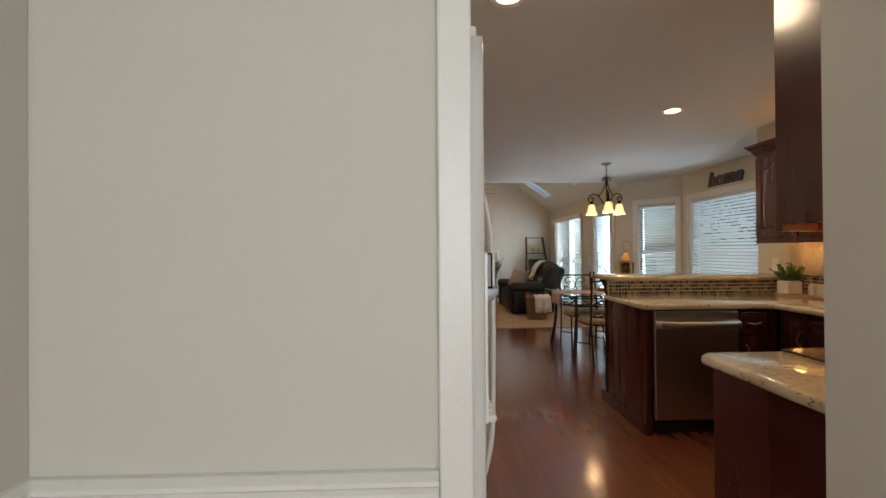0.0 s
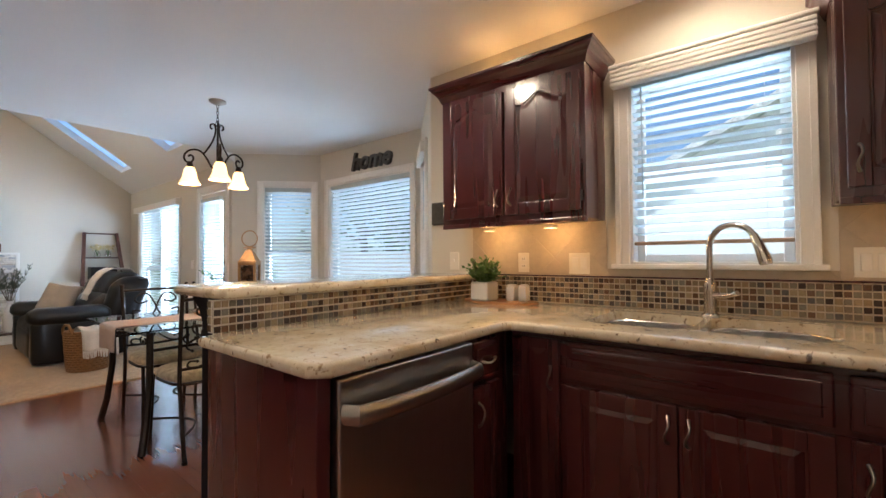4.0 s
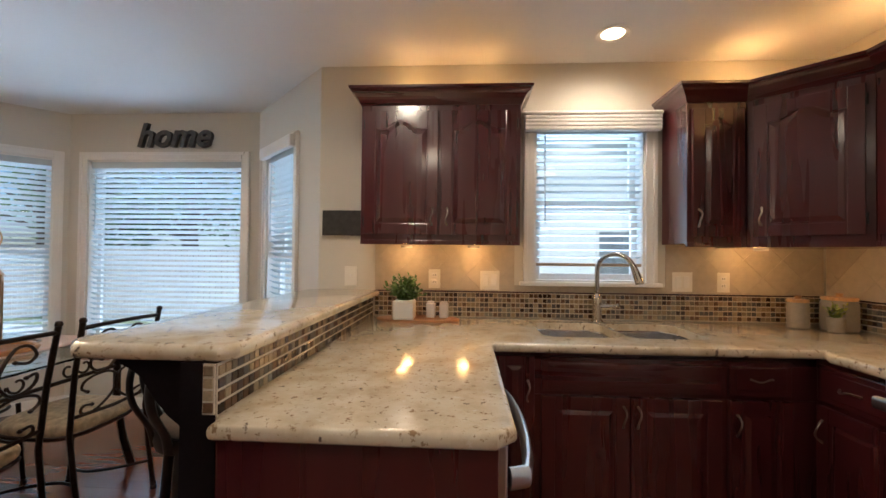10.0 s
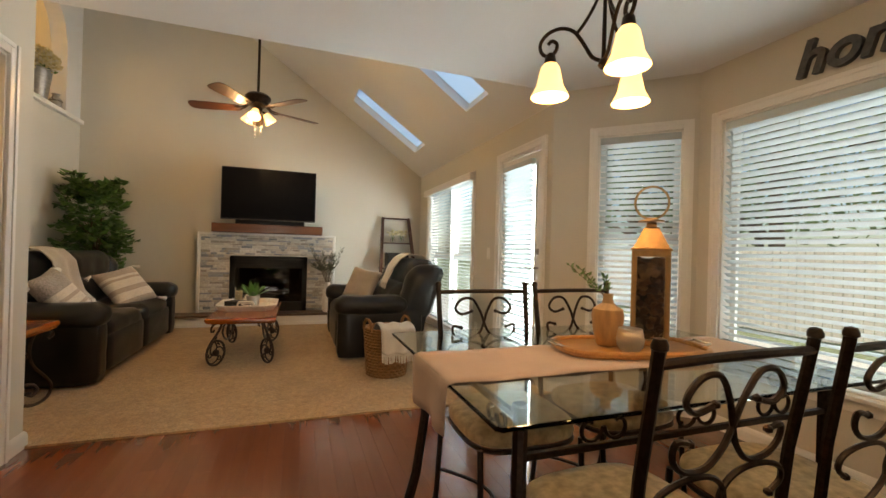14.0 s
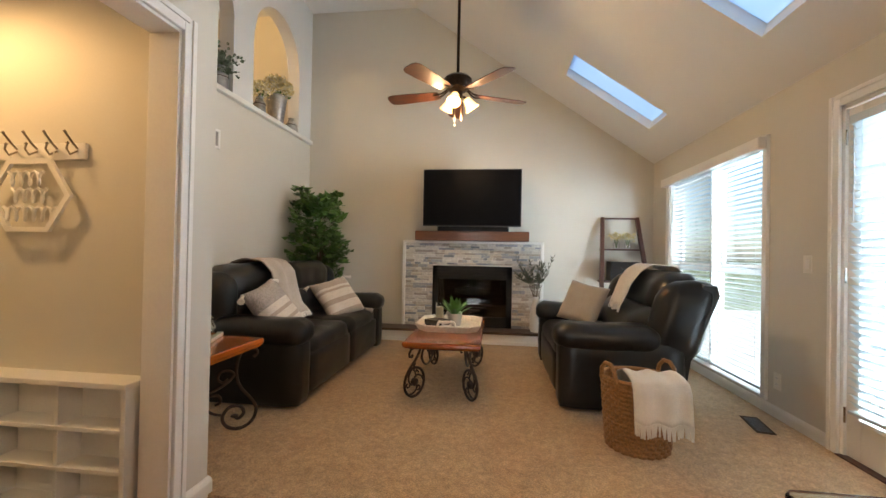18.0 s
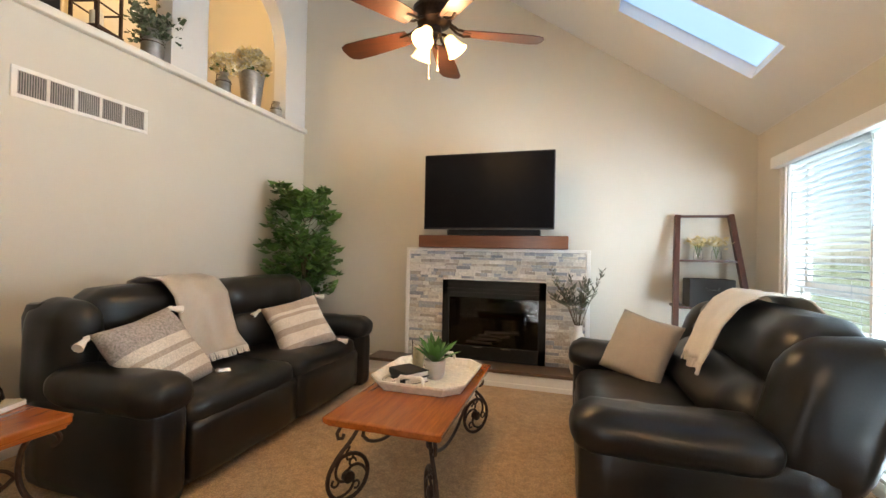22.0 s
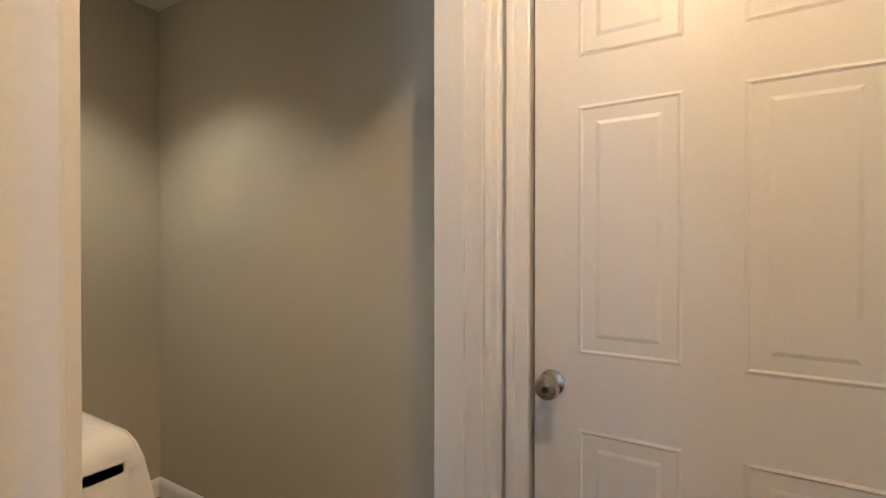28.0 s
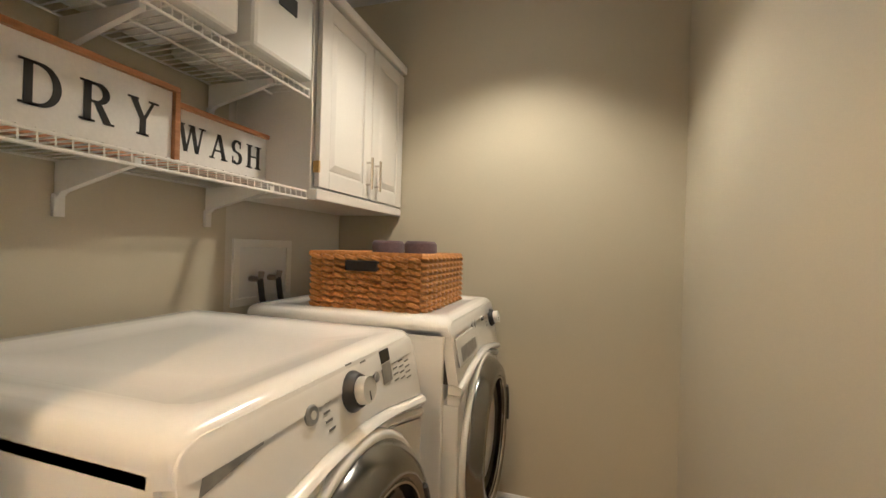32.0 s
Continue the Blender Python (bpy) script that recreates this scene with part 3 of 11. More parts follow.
# ceilings and floors
bm = B()
prism(bm, [(-0.5, -1.75), (1.9, -1.75), (1.9, 1.70), (3.62, 1.70), (3.62, 4.66), (4.41, 5.45), (4.41, 7.20), (3.69, 7.84), (0.10, 7.84), (0.10, 4.72), (-0.5, 4.72)], CEIL, CEIL + 0.08)
whole("ceiling_kitchen", bm, M_CEIL, "flat white painted kitchen ceiling", "ceiling", kind="structure")
slab("ceiling_hall", [(-1.7, 4.722), (0.10, 4.722), (0.10, 7.70), (-1.7, 7.70)], CEIL, CEIL + 0.06, M_CEIL, "flat white painted hall ceiling", "ceiling")


def vault():
    """The sloping ceiling with two skylight shafts."""
    def zz(x):
        return 2.562 + 0.698 * (3.234 - x)
    xs, ys = [3.69, 3.225, 2.31, 0.40], [7.84, 8.42, 8.95, 10.44, 10.94, 11.70]
    bm = B()
    for i in range(3):
        for j in range(5):
            if i == 1 and j in (1, 3):
                continue
            a, b, c, d = xs[i], xs[i + 1], ys[j], ys[j + 1]
            bm.faces.new([bm.verts.new((x, y, zz(x))) for x, y in ((a, c), (b, c), (b, d), (a, d))])
    bm.faces.new([bm.verts.new(p) for p in ((0.40, 7.84, zz(0.4)), (-2.95, 7.84, zz(0.4)), (-2.95, 11.7, zz(0.4)), (0.40, 11.7, zz(0.4)))])
    bmesh.ops.remove_doubles(bm, verts=bm.verts, dist=1e-5)
    r = bmesh.ops.extrude_face_region(bm, geom=list(bm.faces))
    bmesh.ops.translate(bm, verts=[v for v in r["geom"] if isinstance(v, bmesh.types.BMVert)], vec=(0.03, 0, 0.07))
    whole("ceiling_vault", bm, M_CEIL, "white sloped ceiling with two skylight shafts", "ceiling", kind="structure")
    for n, (c, d) in enumerate(((8.42, 8.95), (10.44, 10.94))):
        sk = thing(f"window_skylight_{n + 1}", "fixed skylight window in the sloped ceiling", "skylight", (2.77, (c + d) / 2, zz(2.77) + 0.08), kind="structure")
        bm = B()
        up = 0.065
        for a, b, e, f in ((3.30, 3.225, c - 0.07, d + 0.07), (2.31, 2.235, c - 0.07, d + 0.07), (3.225, 2.31, c - 0.07, c), (3.225, 2.31, d, d + 0.07)):
            vs = [bm.verts.new((x + 0.03, y, zz(x) + h)) for h in (up, up + 0.07) for x, y in ((a, e), (b, e), (b, f), (a, f))]
            for q in ((0, 1, 2, 3), (4, 5, 6, 7), (0, 1, 5, 4), (1, 2, 6, 5), (2, 3, 7, 6), (3, 0, 4, 7)):
                bm.faces.new([vs[k] for k in q])
        part("window_frame", bm, M_TRIM, sk, "", False, True)
        bm = B()
        vs = [bm.verts.new((x + 0.03, y, zz(x) + h)) for h in (up + 0.02, up + 0.026) for x, y in ((3.24, c - 0.01), (2.30, c - 0.01), (2.30, d + 0.01), (3.24, d + 0.01))]
        for q in ((0, 1, 2, 3), (4, 5, 6, 7), (0, 1, 5, 4), (1, 2, 6, 5), (2, 3, 7, 6), (3, 0, 4, 7)):
            bm.faces.new([vs[k] for k in q])
        part("pane", bm, M_SKYGLASS, sk, "", False, True)


vault()
slab("floor_kitchen_base", [(-0.5, -1.75), (1.9, -1.75), (1.9, 1.70), (3.62, 1.70), (3.62, 4.66), (4.41, 5.45), (4.41, 7.20), (3.8, 7.81), (-1.6, 7.81), (-1.6, 6.66), (0.1, 6.66), (0.1, 4.6), (-0.5, 4.6)], -0.10, -0.016, M_SUBFLOOR, "dark gaps between the floorboards", "floor")
slab("floor_laundry", [(-1.65, 4.79), (0.06, 4.79), (0.06, 6.66), (-1.65, 6.66)], -0.10, 0.0, paint("laundry_vinyl", (0.30, 0.22, 0.14), 0.45, grain=20, var=0.2), "brown vinyl laundry floor", "floor")
slab("floor_carpet", [(-1.28, 7.81), (3.69, 7.81), (3.69, 11.84), (-1.28, 11.84)], -0.10, 0.012, M_CARPET, "beige cut-pile carpet in the living room", "carpet")
# outdoors
slab("ground", [(-300, -300), (300, -300), (300, 300), (-300, 300)], -0.6, -0.35, paint("lawn", (0.24, 0.28, 0.16), 0.9, grain=12, var=0.4, big=0.6, bigvar=0.3), "green lawn round the house", "ground")


# made-up pale ground, added so the living room windows look out on brightness
slab("pavement_patio", [(3.70, 7.2), (9.6, 7.2), (9.6, 19.0), (3.70, 19.0)], -0.40, -0.335, paint("pale_bright_slab", (0.62, 0.61, 0.58), 0.85, grain=30, var=0.08, bumps=0.2, big=1.2, bigvar=0.12), "pale slab added outside to brighten the window view", "patio")


# ---- trim tools ----
def sweep(bm, pts, prof, side=1.0, closed=False):
    """A moulding: prof (out, z) carried along a flat line, mitred at the corners; out goes to the right of the way times side."""
    pts = [Vector((p[0], p[1])) for p in pts]
    n = len(pts)
    rows = []
    for i, p in enumerate(pts):
        a = pts[i - 1] if (i > 0 or closed) else None
        b = pts[(i + 1) % n] if (i < n - 1 or closed) else None
        d0 = (p - a).normalized() if a is not None else (b - p).normalized()
        d1 = (b - p).normalized() if b is not None else d0
        n0, n1 = Vector((d0.y, -d0.x)), Vector((d1.y, -d1.x))
        m = (n0 + n1).normalized()
        m = m / max(0.3, m.dot(n0)) * side
        rows.append([bm.verts.new((p.x + m.x * o, p.y + m.y * o, z)) for o, z in prof])
    k = len(prof)
    for r, s in list(zip(rows, rows[1:])) + ([(rows[-1], rows[0])] if closed else []):
        for i in range(k):
            bm.faces.new((r[i], r[(i + 1) % k], s[(i + 1) % k], s[i]))
    if not closed:
        bm.faces.new(rows[0])
        bm.faces.new(rows[-1][::-1])
    return bm


def casing(bm, w, h, z0=0.0, tw=0.065, depth=0.018, sill=False, head=True):
    """Moulded trim round an opening in the local XZ plane, proud towards -y."""
    for s in (-1, 1):
        x0, x1 = sorted((s * w / 2, s * (w / 2 + tw)))
        box(bm, x0, x1, -depth, 0, z0, h + (tw if head else 0), 0.004)
        xa, xb = sorted((s * (w / 2 + tw * 0.62), s * (w / 2 + tw)))
        box(bm, xa, xb, -depth - 0.007, -depth + 0.002, z0, h + (tw if head else 0), 0.003)
    if head:
        box(bm, -w / 2, w / 2, -depth, 0, h, h + tw, 0.004)
        box(bm, -w / 2 - tw * 0.35, w / 2 + tw * 0.35, -depth - 0.007, -depth + 0.002, h + tw * 0.62, h + tw, 0.003)
    return bm


def arch_outline(x0, x1, z0, z1, rise, n=14):
    """A panel outline with a cathedral top, or a plain rectangle when rise is 0."""
    if rise <= 0:
        return [(x0, z0), (x1, z0), (x1, z1), (x0, z1)]
    top = []
    for i in range(n + 1):
        u = i / n
        s = 0.5 - 0.5 * math.cos(2 * math.pi * min(max((u - 0.12) / 0.76, 0), 1))
        top.append((x1 + (x0 - x1) * u, z1 - rise + rise * s))
    return [(x0, z0), (x1, z0)] + top


def pull(parent, x, y, z, vertical=True, ln=0.09, material=None, name="handle"):
    bm = B()
    pts = []
    for i in range(9):
        u = i / 8 - 0.5
        off = 0.028 * math.cos(math.pi * u) ** 0.6 if abs(u) < 0.5 else 0.0
        w = 0.006 * math.sin(u * 2 * math.pi)
        pts.append((x + w, y - off, z + u * ln) if vertical else (x + u * ln, y - off, z + w))
    tube(bm, pts, 0.0045, 6, radii=[0.006, 0.005, 0.0045, 0.004, 0.004, 0.004, 0.0045, 0.005, 0.006])
    return part(name, bm, material or M_PEWTER, parent, "curved pewter pull", True)


def panel_door(parent, x0, x1, z0, z1, y=0.0, rise=0.05, handle=None, name="door", material=None, hinge=0, st=0.058):
    """A framed, raised-panel cabinet door in the local XZ plane, its front towards -y."""
    mat = material or M_CAB
    st = min(st, (x1 - x0) * 0.25, (z1 - z0) * 0.3)
    d = part(name, box(B(), x0, x1, y - 0.014, y - 0.001, z0, z1, 0.002, 1), mat, parent)
    f = y - 0.022
    part("stile", box(B(), x0, x0 + st, f, y - 0.012, z0, z1, 0.003), mat, d)
    part("stile", box(B(), x1 - st, x1, f, y - 0.012, z0, z1, 0.003), mat, d)
    part("rail", box(B(), x0 + st, x1 - st, f + 0.0004, y - 0.012, z0, z0 + st, 0.003), mat, d)
    inner = arch_outline(x0 + st, x1 - st, z0 + st, z1 - st * 0.8, rise)
    if rise > 0:
        part("arched_rail", prism(B(), [(x0 + st, z1), *[p for p in inner[2:]][::-1], (x1 - st, z1)], f + 0.0004, y - 0.012, "xz", 0.002), mat, d)
    else:
        part("rail", box(B(), x0 + st, x1 - st, f + 0.0004, y - 0.012, z1 - st, z1, 0.003), mat, d)
    g = st + 0.006
    if x1 - x0 > 2 * g + 0.065 and z1 - z0 > 2 * g + 0.065 + rise:
        bm = B()
        rings = []
        for ins, dy in ((0.0, 0.0125), (0.003, 0.0160), (0.024, 0.0225), (0.027, 0.0225)):
            rings.append([bm.verts.new((px, y - dy, pz)) for px, pz in arch_outline(x0 + g + ins, x1 - g - ins, z0 + g + ins, z1 - st * 0.8 - 0.006 - ins, rise)])
        skin(bm, rings, False)
        bm.faces.new(rings[-1])
        part("raised_panel", bm, mat, d)
    if handle:
        pull(d, handle[0], y - 0.021, handle[1], handle[2])
    if hinge:
        for hz in (z0 + 0.07, z1 - 0.07):
            bm = B()
            tube(bm, [(x1 + 0.004 if hinge > 0 else x0 - 0.004, y - 0.012, hz - 0.025), (x1 + 0.004 if hinge > 0 else x0 - 0.004, y - 0.012, hz + 0.025)], 0.005, 6)
            part("hinge", bm, M_BLACKMAT, d, "", True)
    return d


def drawer(parent, x0, x1, z0, z1, y=0.0, hw=0.09, material=None):
    bm = B()
    box(bm, x0, x1, y - 0.02, y - 0.001, z0, z1, 0.006, 2)
    if z1 - z0 > 0.1:
        box(bm, x0 + 0.025, x1 - 0.025, y - 0.026, y - 0.018, z0 + 0.025, z1 - 0.025, 0.006, 2)
    d = part("drawer", bm, material or M_CABX, parent)
    if hw:
        pull(d, (x0 + x1) / 2, y - 0.024, (z0 + z1) / 2, False, hw)
    return d


def base_cabinet(label, loc, rz, w, d, units, toe=True, z1=0.875, end=None):
    """A floor cabinet; units: list of (kind, x0, x1)."""
    c = thing("base_cabinet", label, "cabinet", loc, rz, "kitchen base cabinets")
    bm = B()
    sunk = any(u[0] == "sink" for u in units)
    box(bm, -w / 2, w / 2, 0.0, d, 0.10 if toe else 0.0, 0.68 if sunk else z1, 0.002, 1)
    part("body", bm, M_CAB, c)
    if sunk:
        part("face_frame", box(B(), -w / 2, w / 2, 0.0, 0.03, 0.681, z1, 0.002, 1), M_CABX, c)
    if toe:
        # recess front coloured as shade, not cherry
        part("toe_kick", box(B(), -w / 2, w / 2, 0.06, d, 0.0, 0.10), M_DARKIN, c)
    for kind, a, b, *more in units:
        s = more[0] if more else 1
        if kind == "drawer_door":
            drawer(c, a, b, 0.70, 0.85)
            panel_door(c, a, b, 0.12, 0.68, 0, 0, (a + 0.03 if s < 0 else b - 0.03, 0.58, True))
        elif kind == "door":
            panel_door(c, a, b, 0.12, 0.85, 0, 0, (a + 0.03 if s < 0 else b - 0.03, 0.70, True))
        elif kind == "sink":
            m = (a + b) / 2
            drawer(c, a, b, 0.70, 0.85, 0, 0)
            panel_door(c, a, m - 0.002, 0.12, 0.68, 0, 0, (m - 0.03, 0.60, True))
            panel_door(c, m + 0.002, b, 0.12, 0.68, 0, 0, (m + 0.03, 0.60, True))
        elif kind == "drawers":
            for q0, q1 in ((0.12, 0.38), (0.40, 0.66), (0.68, 0.85)):
                drawer(c, a, b, q0, q1)
    if end:
        panel_door(c, *end)
    return c


def wall_cabinet(label, loc, rz, w, d, z0, z1, doors, rise=0.05):
    c = thing("wall_cabinet", label, "cabinet", loc, rz, "kitchen wall cabinets")
    bm = B()
    box(bm, -w / 2, w / 2, 0.0, d, z0, z1, 0.002, 1)
    box(bm, -w / 2, w / 2, -0.004, 0.02, z0 - 0.018, z0 + 0.006, 0.003)
    part("body", bm, M_CAB, c)
    for a, b, hx, hg in doors:
        panel_door(c, a, b, z0 + 0.035, z1 - 0.05, 0, rise, (hx, z0 + 0.13, True) if z1 - z0 > 0.5 else (hx, z0 + 0.09, True), "door", None, hg)
    return c


CROWN = [(0.0, 2.085), (0.004, 2.085), (0.010, 2.10), (0.016, 2.115), (0.034, 2.14), (0.044, 2.148), (0.050, 2.160), (0.058, 2.163), (0.060, 2.176), (0.0, 2.176)]
# wall cabinet by the window, over the peninsula
c = wall_cabinet("dark cherry two-door wall cabinet with arched panels", (3.20, 3.965, 0), -90, 0.853, 0.278, 1.355, 2.10, [(-0.405, -0.008, -0.04, -1), (0.008, 0.405, 0.04, 1)])
part("crown_moulding", sweep(B(), [(3.478, 4.392), (3.20, 4.392), (3.20, 3.538), (3.478, 3.538)], CROWN, 1), M_CABX, c, "", False, True)
# run at the window's other side, round the corner
c = wall_cabinet("narrow dark cherry wall cabinet with arched panel", (3.20, 2.537, 0), -90, 0.295, 0.278, 1.355, 2.10, [(-0.128, 0.128, -0.10, 1)], 0.04)
part("crown_moulding", sweep(B(), [(3.478, 2.685), (3.20, 2.685), (3.20, 2.388)], CROWN, 1), M_CABX, c, "", False, True)
c = thing("corner_wall_cabinet", "dark cherry diagonal corner wall cabinet", "cabinet", ((3.20 + 2.872) / 2, (2.387 + 2.065) / 2, 0), -90 - math.degrees(math.atan2(3.20 - 2.872, 2.387 - 2.065)), "kitchen wall cabinets")
part("body", prism(B(), [(3.476, 1.78), (3.476, 2.387), (3.20, 2.387), (2.872, 2.065), (2.872, 1.78)], 1.337, 2.10), M_CAB, c, "", False, True)
dl = math.hypot(3.20 - 2.872, 2.387 - 2.065)
panel_door(c, -dl / 2 + 0.03, dl / 2 - 0.03, 1.39, 2.05, 0, 0.05, (-dl / 2 + 0.065, 1.49, True), "door", None, 1)
part("crown_moulding", sweep(B(), [(3.20, 2.386), (2.872, 2.065)], CROWN, 1), M_CABX, c, "", False, True)
c = wall_cabinet("narrow dark cherry wall cabinet beside the microwave", (2.673, 2.065, 0), 180, 0.394, 0.285, 1.355, 2.10, [(-0.17, 0.17, 0.13, 0)], 0.05)
part("crown_moulding", sweep(B(), [(2.871, 2.065), (2.476, 2.065)], CROWN, 1), M_CABX, c, "", False, True)
c = wall_cabinet("dark cherry short cabinet above the microwave", (2.096, 2.065, 0), 180, 0.754, 0.285, 1.785, 2.10, [(-0.36, -0.008, -0.045, -1), (0.008, 0.36, 0.045, 1)], 0.045)
part("crown_moulding", sweep(B(), [(2.475, 2.065), (1.717, 2.065)], CROWN, 1), M_CABX, c, "", False, True)
c = wall_cabinet("dark cherry wall cabinet with arched door", (1.547, 2.065, 0), 180, 0.336, 0.285, 1.355, 2.10, [(-0.145, 0.145, -0.115, 1)], 0.05)
part("crown_moulding", sweep(B(), [(1.716, 2.065), (1.379, 2.065), (1.379, 1.78)], CROWN, 1), M_CABX, c, "", False, True)

# floor cabinets
base_cabinet("dark cherry sink base cabinets under the window", (2.83, 3.03, 0), -90, 1.40, 0.645, [("door", -0.66, -0.49, 1), ("sink", -0.46, 0.29), ("drawer_door", 0.32, 0.575, -1)])
base_cabinet("dark cherry base cabinet beside the range", (2.655, 2.345, 0), 180, 0.40, 0.565, [("drawer_door", -0.15, 0.17, -1)])
base_cabinet("dark cherry drawer base cabinet at the range", (1.540, 2.345, 0), 180, 0.31, 0.565, [("drawers", -0.14, 0.14)])
c = base_cabinet("dark cherry peninsula base with panelled end", (2.685, 3.76, 0), 0, 0.29, 0.60, [("drawer_door", -0.13, 0.06, -1)])
pe = thing("peninsula_end_cabinet", "dark cherry panelled end of the peninsula", "cabinet", (1.90, 4.06, 0), -90)
part("body", box(B(), 1.885, 1.925, 3.745, 4.37, 0.0, 0.873, 0.003), M_CAB, pe, "", False, True)
panel_door(pe, -0.29, 0.30, 0.12, 0.84, 0.015, 0, None, "end_panel")
part("baseboard", box(B(), 1.868, 1.884, 3.75, 4.48, 0.0, 0.085, 0.004), M_CABX, pe, "", False, True)
part("back_panel", box(B(), 1.93, 3.478, 4.470, 4.485, 0.0, 1.03, 0.002), M_BARBACK, pe, "black painted bar back", False, True)


# ---- worktops ----
def slab_top(bm, outline, z0, z1, r=0.016):
    """A stone top with rounded edges."""
    prism(bm, outline, z0, z1, "xy", 0)
    edges = [e for e in bm.edges if abs(e.verts[0].co.z - e.verts[1].co.z) < 1e-6]
    bmesh.ops.bevel(bm, geom=edges, offset=r, segments=3, affect="EDGES", profile=0.5, clamp_overlap=True)
    return bm


SINK = (2.925, 3.335, 2.70, 3.46)
bm = B()
slab_top(bm, [(2.755, 2.375), (2.755, 3.06 + 0.63), (2.72, 3.705), (1.90, 3.705), (1.855, 3.75), (1.855, 4.372), (1.906, 4.372), (1.906, 4.402), (3.495, 4.402), (3.495, 1.758), (2.449, 1.758), (2.449, 2.405), (2.70, 2.405)], 0.873, 0.913)
top = whole("granite_worktop", bm, M_GRANITE, "cream granite worktop with brown flecks and sink cutout", "worktop", smooth=True)
cut = B()
for a, b in ((SINK[2], (SINK[2] + SINK[3]) / 2 - 0.012), ((SINK[2] + SINK[3]) / 2 + 0.012, SINK[3])):
    box(cut, SINK[0], SINK[1], a, b, 0.80, 1.0)
bmesh.ops.bevel(cut, geom=[e for e in cut.edges if abs(e.verts[0].co.z - e.verts[1].co.z) > 0.1], offset=0.07, segments=6, affect="EDGES", profile=0.5)
cut_me = bpy.data.meshes.new("sink_cut")
cut.to_mesh(cut_me)
cut.free()
cutter = bpy.data.objects.new("sink_cut", cut_me)
scene.collection.objects.link(cutter)
md = top.modifiers.new("cut", "BOOLEAN")
md.object, md.operation, md.solver = cutter, "DIFFERENCE", "EXACT"
dg = bpy.context.evaluated_depsgraph_get()
done = bpy.data.meshes.new_from_object(top.evaluated_get(dg))
top.modifiers.remove(md)
top.data = done
bpy.data.objects.remove(cutter)
bm = B()
slab_top(bm, [(1.375, 1.758), (1.696, 1.758), (1.696, 2.405), (1.395, 2.405), (1.36, 2.37), (1.36, 1.758)], 0.873, 0.913)
whole("granite_worktop", bm, M_GRANITE, "short cream granite worktop beside the range", "worktop", smooth=True)
bm = B()
slab_top(bm, [(3.478, 4.345), (1.935, 4.345), (1.90, 4.38), (1.90, 4.73), (1.95, 4.78), (3.478, 4.78)], 1.030, 1.070, 0.018)
whole("granite_bar_top", bm, M_GRANITE, "raised cream granite breakfast bar", "bar top", smooth=True)
whole("wall_pony", box(B(), 1.905, 3.478, 4.384, 4.468, 0.0, 1.029), M_BARBACK, "low black wall under the raised bar", "wall", kind="structure")
bm = B()
prism(bm, [(4.487, 1.028), (4.655, 1.028), (4.648, 1.012), (4.61, 1.004), (4.585, 0.985), (4.572, 0.955), (4.556, 0.925), (4.525, 0.895), (4.487, 0.862)], 1.94, 1.99, "yz", 0.006)
whole("bar_bracket", bm, M_BARBACK, "black wooden bracket under the bar end", "bracket")
bm = B()
prism(bm, [(4.487, 1.028), (4.655, 1.028), (4.648, 1.012), (4.61, 1.004), (4.585, 0.985), (4.572, 0.955), (4.556, 0.925), (4.525, 0.895), (4.487, 0.862)], 2.95, 3.0, "yz", 0.006)
whole("bar_bracket", bm, M_BARBACK, "black wooden bracket under the bar", "bracket")

# ---- sink and tap ----
sk = thing("kitchen_sink", "double-bowl brushed steel undermount sink", "sink", (3.13, 3.08, 0.70))
for a, b in ((SINK[2] - 0.008, 3.068), (3.092, SINK[3] + 0.008)):
    bm = B()
    box(bm, SINK[0] - 0.008, SINK[1] + 0.008, a, b, 0.70, 0.872)
    bmesh.ops.delete(bm, geom=[f for f in bm.faces if all(v.co.z > 0.87 for v in f.verts)], context="FACES")
    bmesh.ops.bevel(bm, geom=[e for e in bm.edges if not e.is_boundary], offset=0.06, segments=4, affect="EDGES", profile=0.5, clamp_overlap=True)
    part("bowl", bm, M_SINK, sk, "", "all", True)
    rim = [(SINK[0] + 0.07, a), (SINK[1] - 0.07, a), (SINK[1], a + 0.07), (SINK[1], b - 0.07), (SINK[1] - 0.07, b), (SINK[0] + 0.07, b), (SINK[0], b - 0.07), (SINK[0], a + 0.07)]
    part("rim", tube(B(), [(x, y, 0.871) for x, y in rim], 0.006, 6, True), M_CHROME, sk, "bright rolled rim", True, True)
    bm = B()
    lathe(bm, [(0.0, 0.0), (0.04, 0.0), (0.042, 0.004), (0.0, 0.004)], 16, (3.13, (a + b) / 2, 0.702))
    part("drain", bm, M_CHROME, sk, "", True, True)
tap = thing("kitchen_faucet", "brushed nickel gooseneck pull-down faucet", "faucet", (3.39, 3.08, 0.913), 62)
part("base", lathe(B(), [(0.034, 0), (0.034, 0.006), (0.026, 0.012), (0.024, 0.10), (0.026, 0.13), (0.021, 0.145), (0.017, 0.16)], 20), M_CHROME, tap, "", True)
pts = [(0, 0, 0.15), (0, 0, 0.27)] + [(-0.095 + 0.095 * math.cos(a), 0, 0.29 + 0.095 * math.sin(a)) for a in [math.pi * i / 12 for i in range(0, 11)]]
part("neck", tube(B(), pts, 0.013, 12), M_CHROME, tap, "", True)
e = Vector(pts[-1])
part("spray_head", tube(B(), [e, e + Vector((-0.014, 0, -0.03)), e + Vector((-0.04, 0, -0.10)), e + Vector((-0.043, 0, -0.115))], 0.018, 12, radii=[0.014, 0.018, 0.024, 0.021]), M_CHROME, tap, "", True)
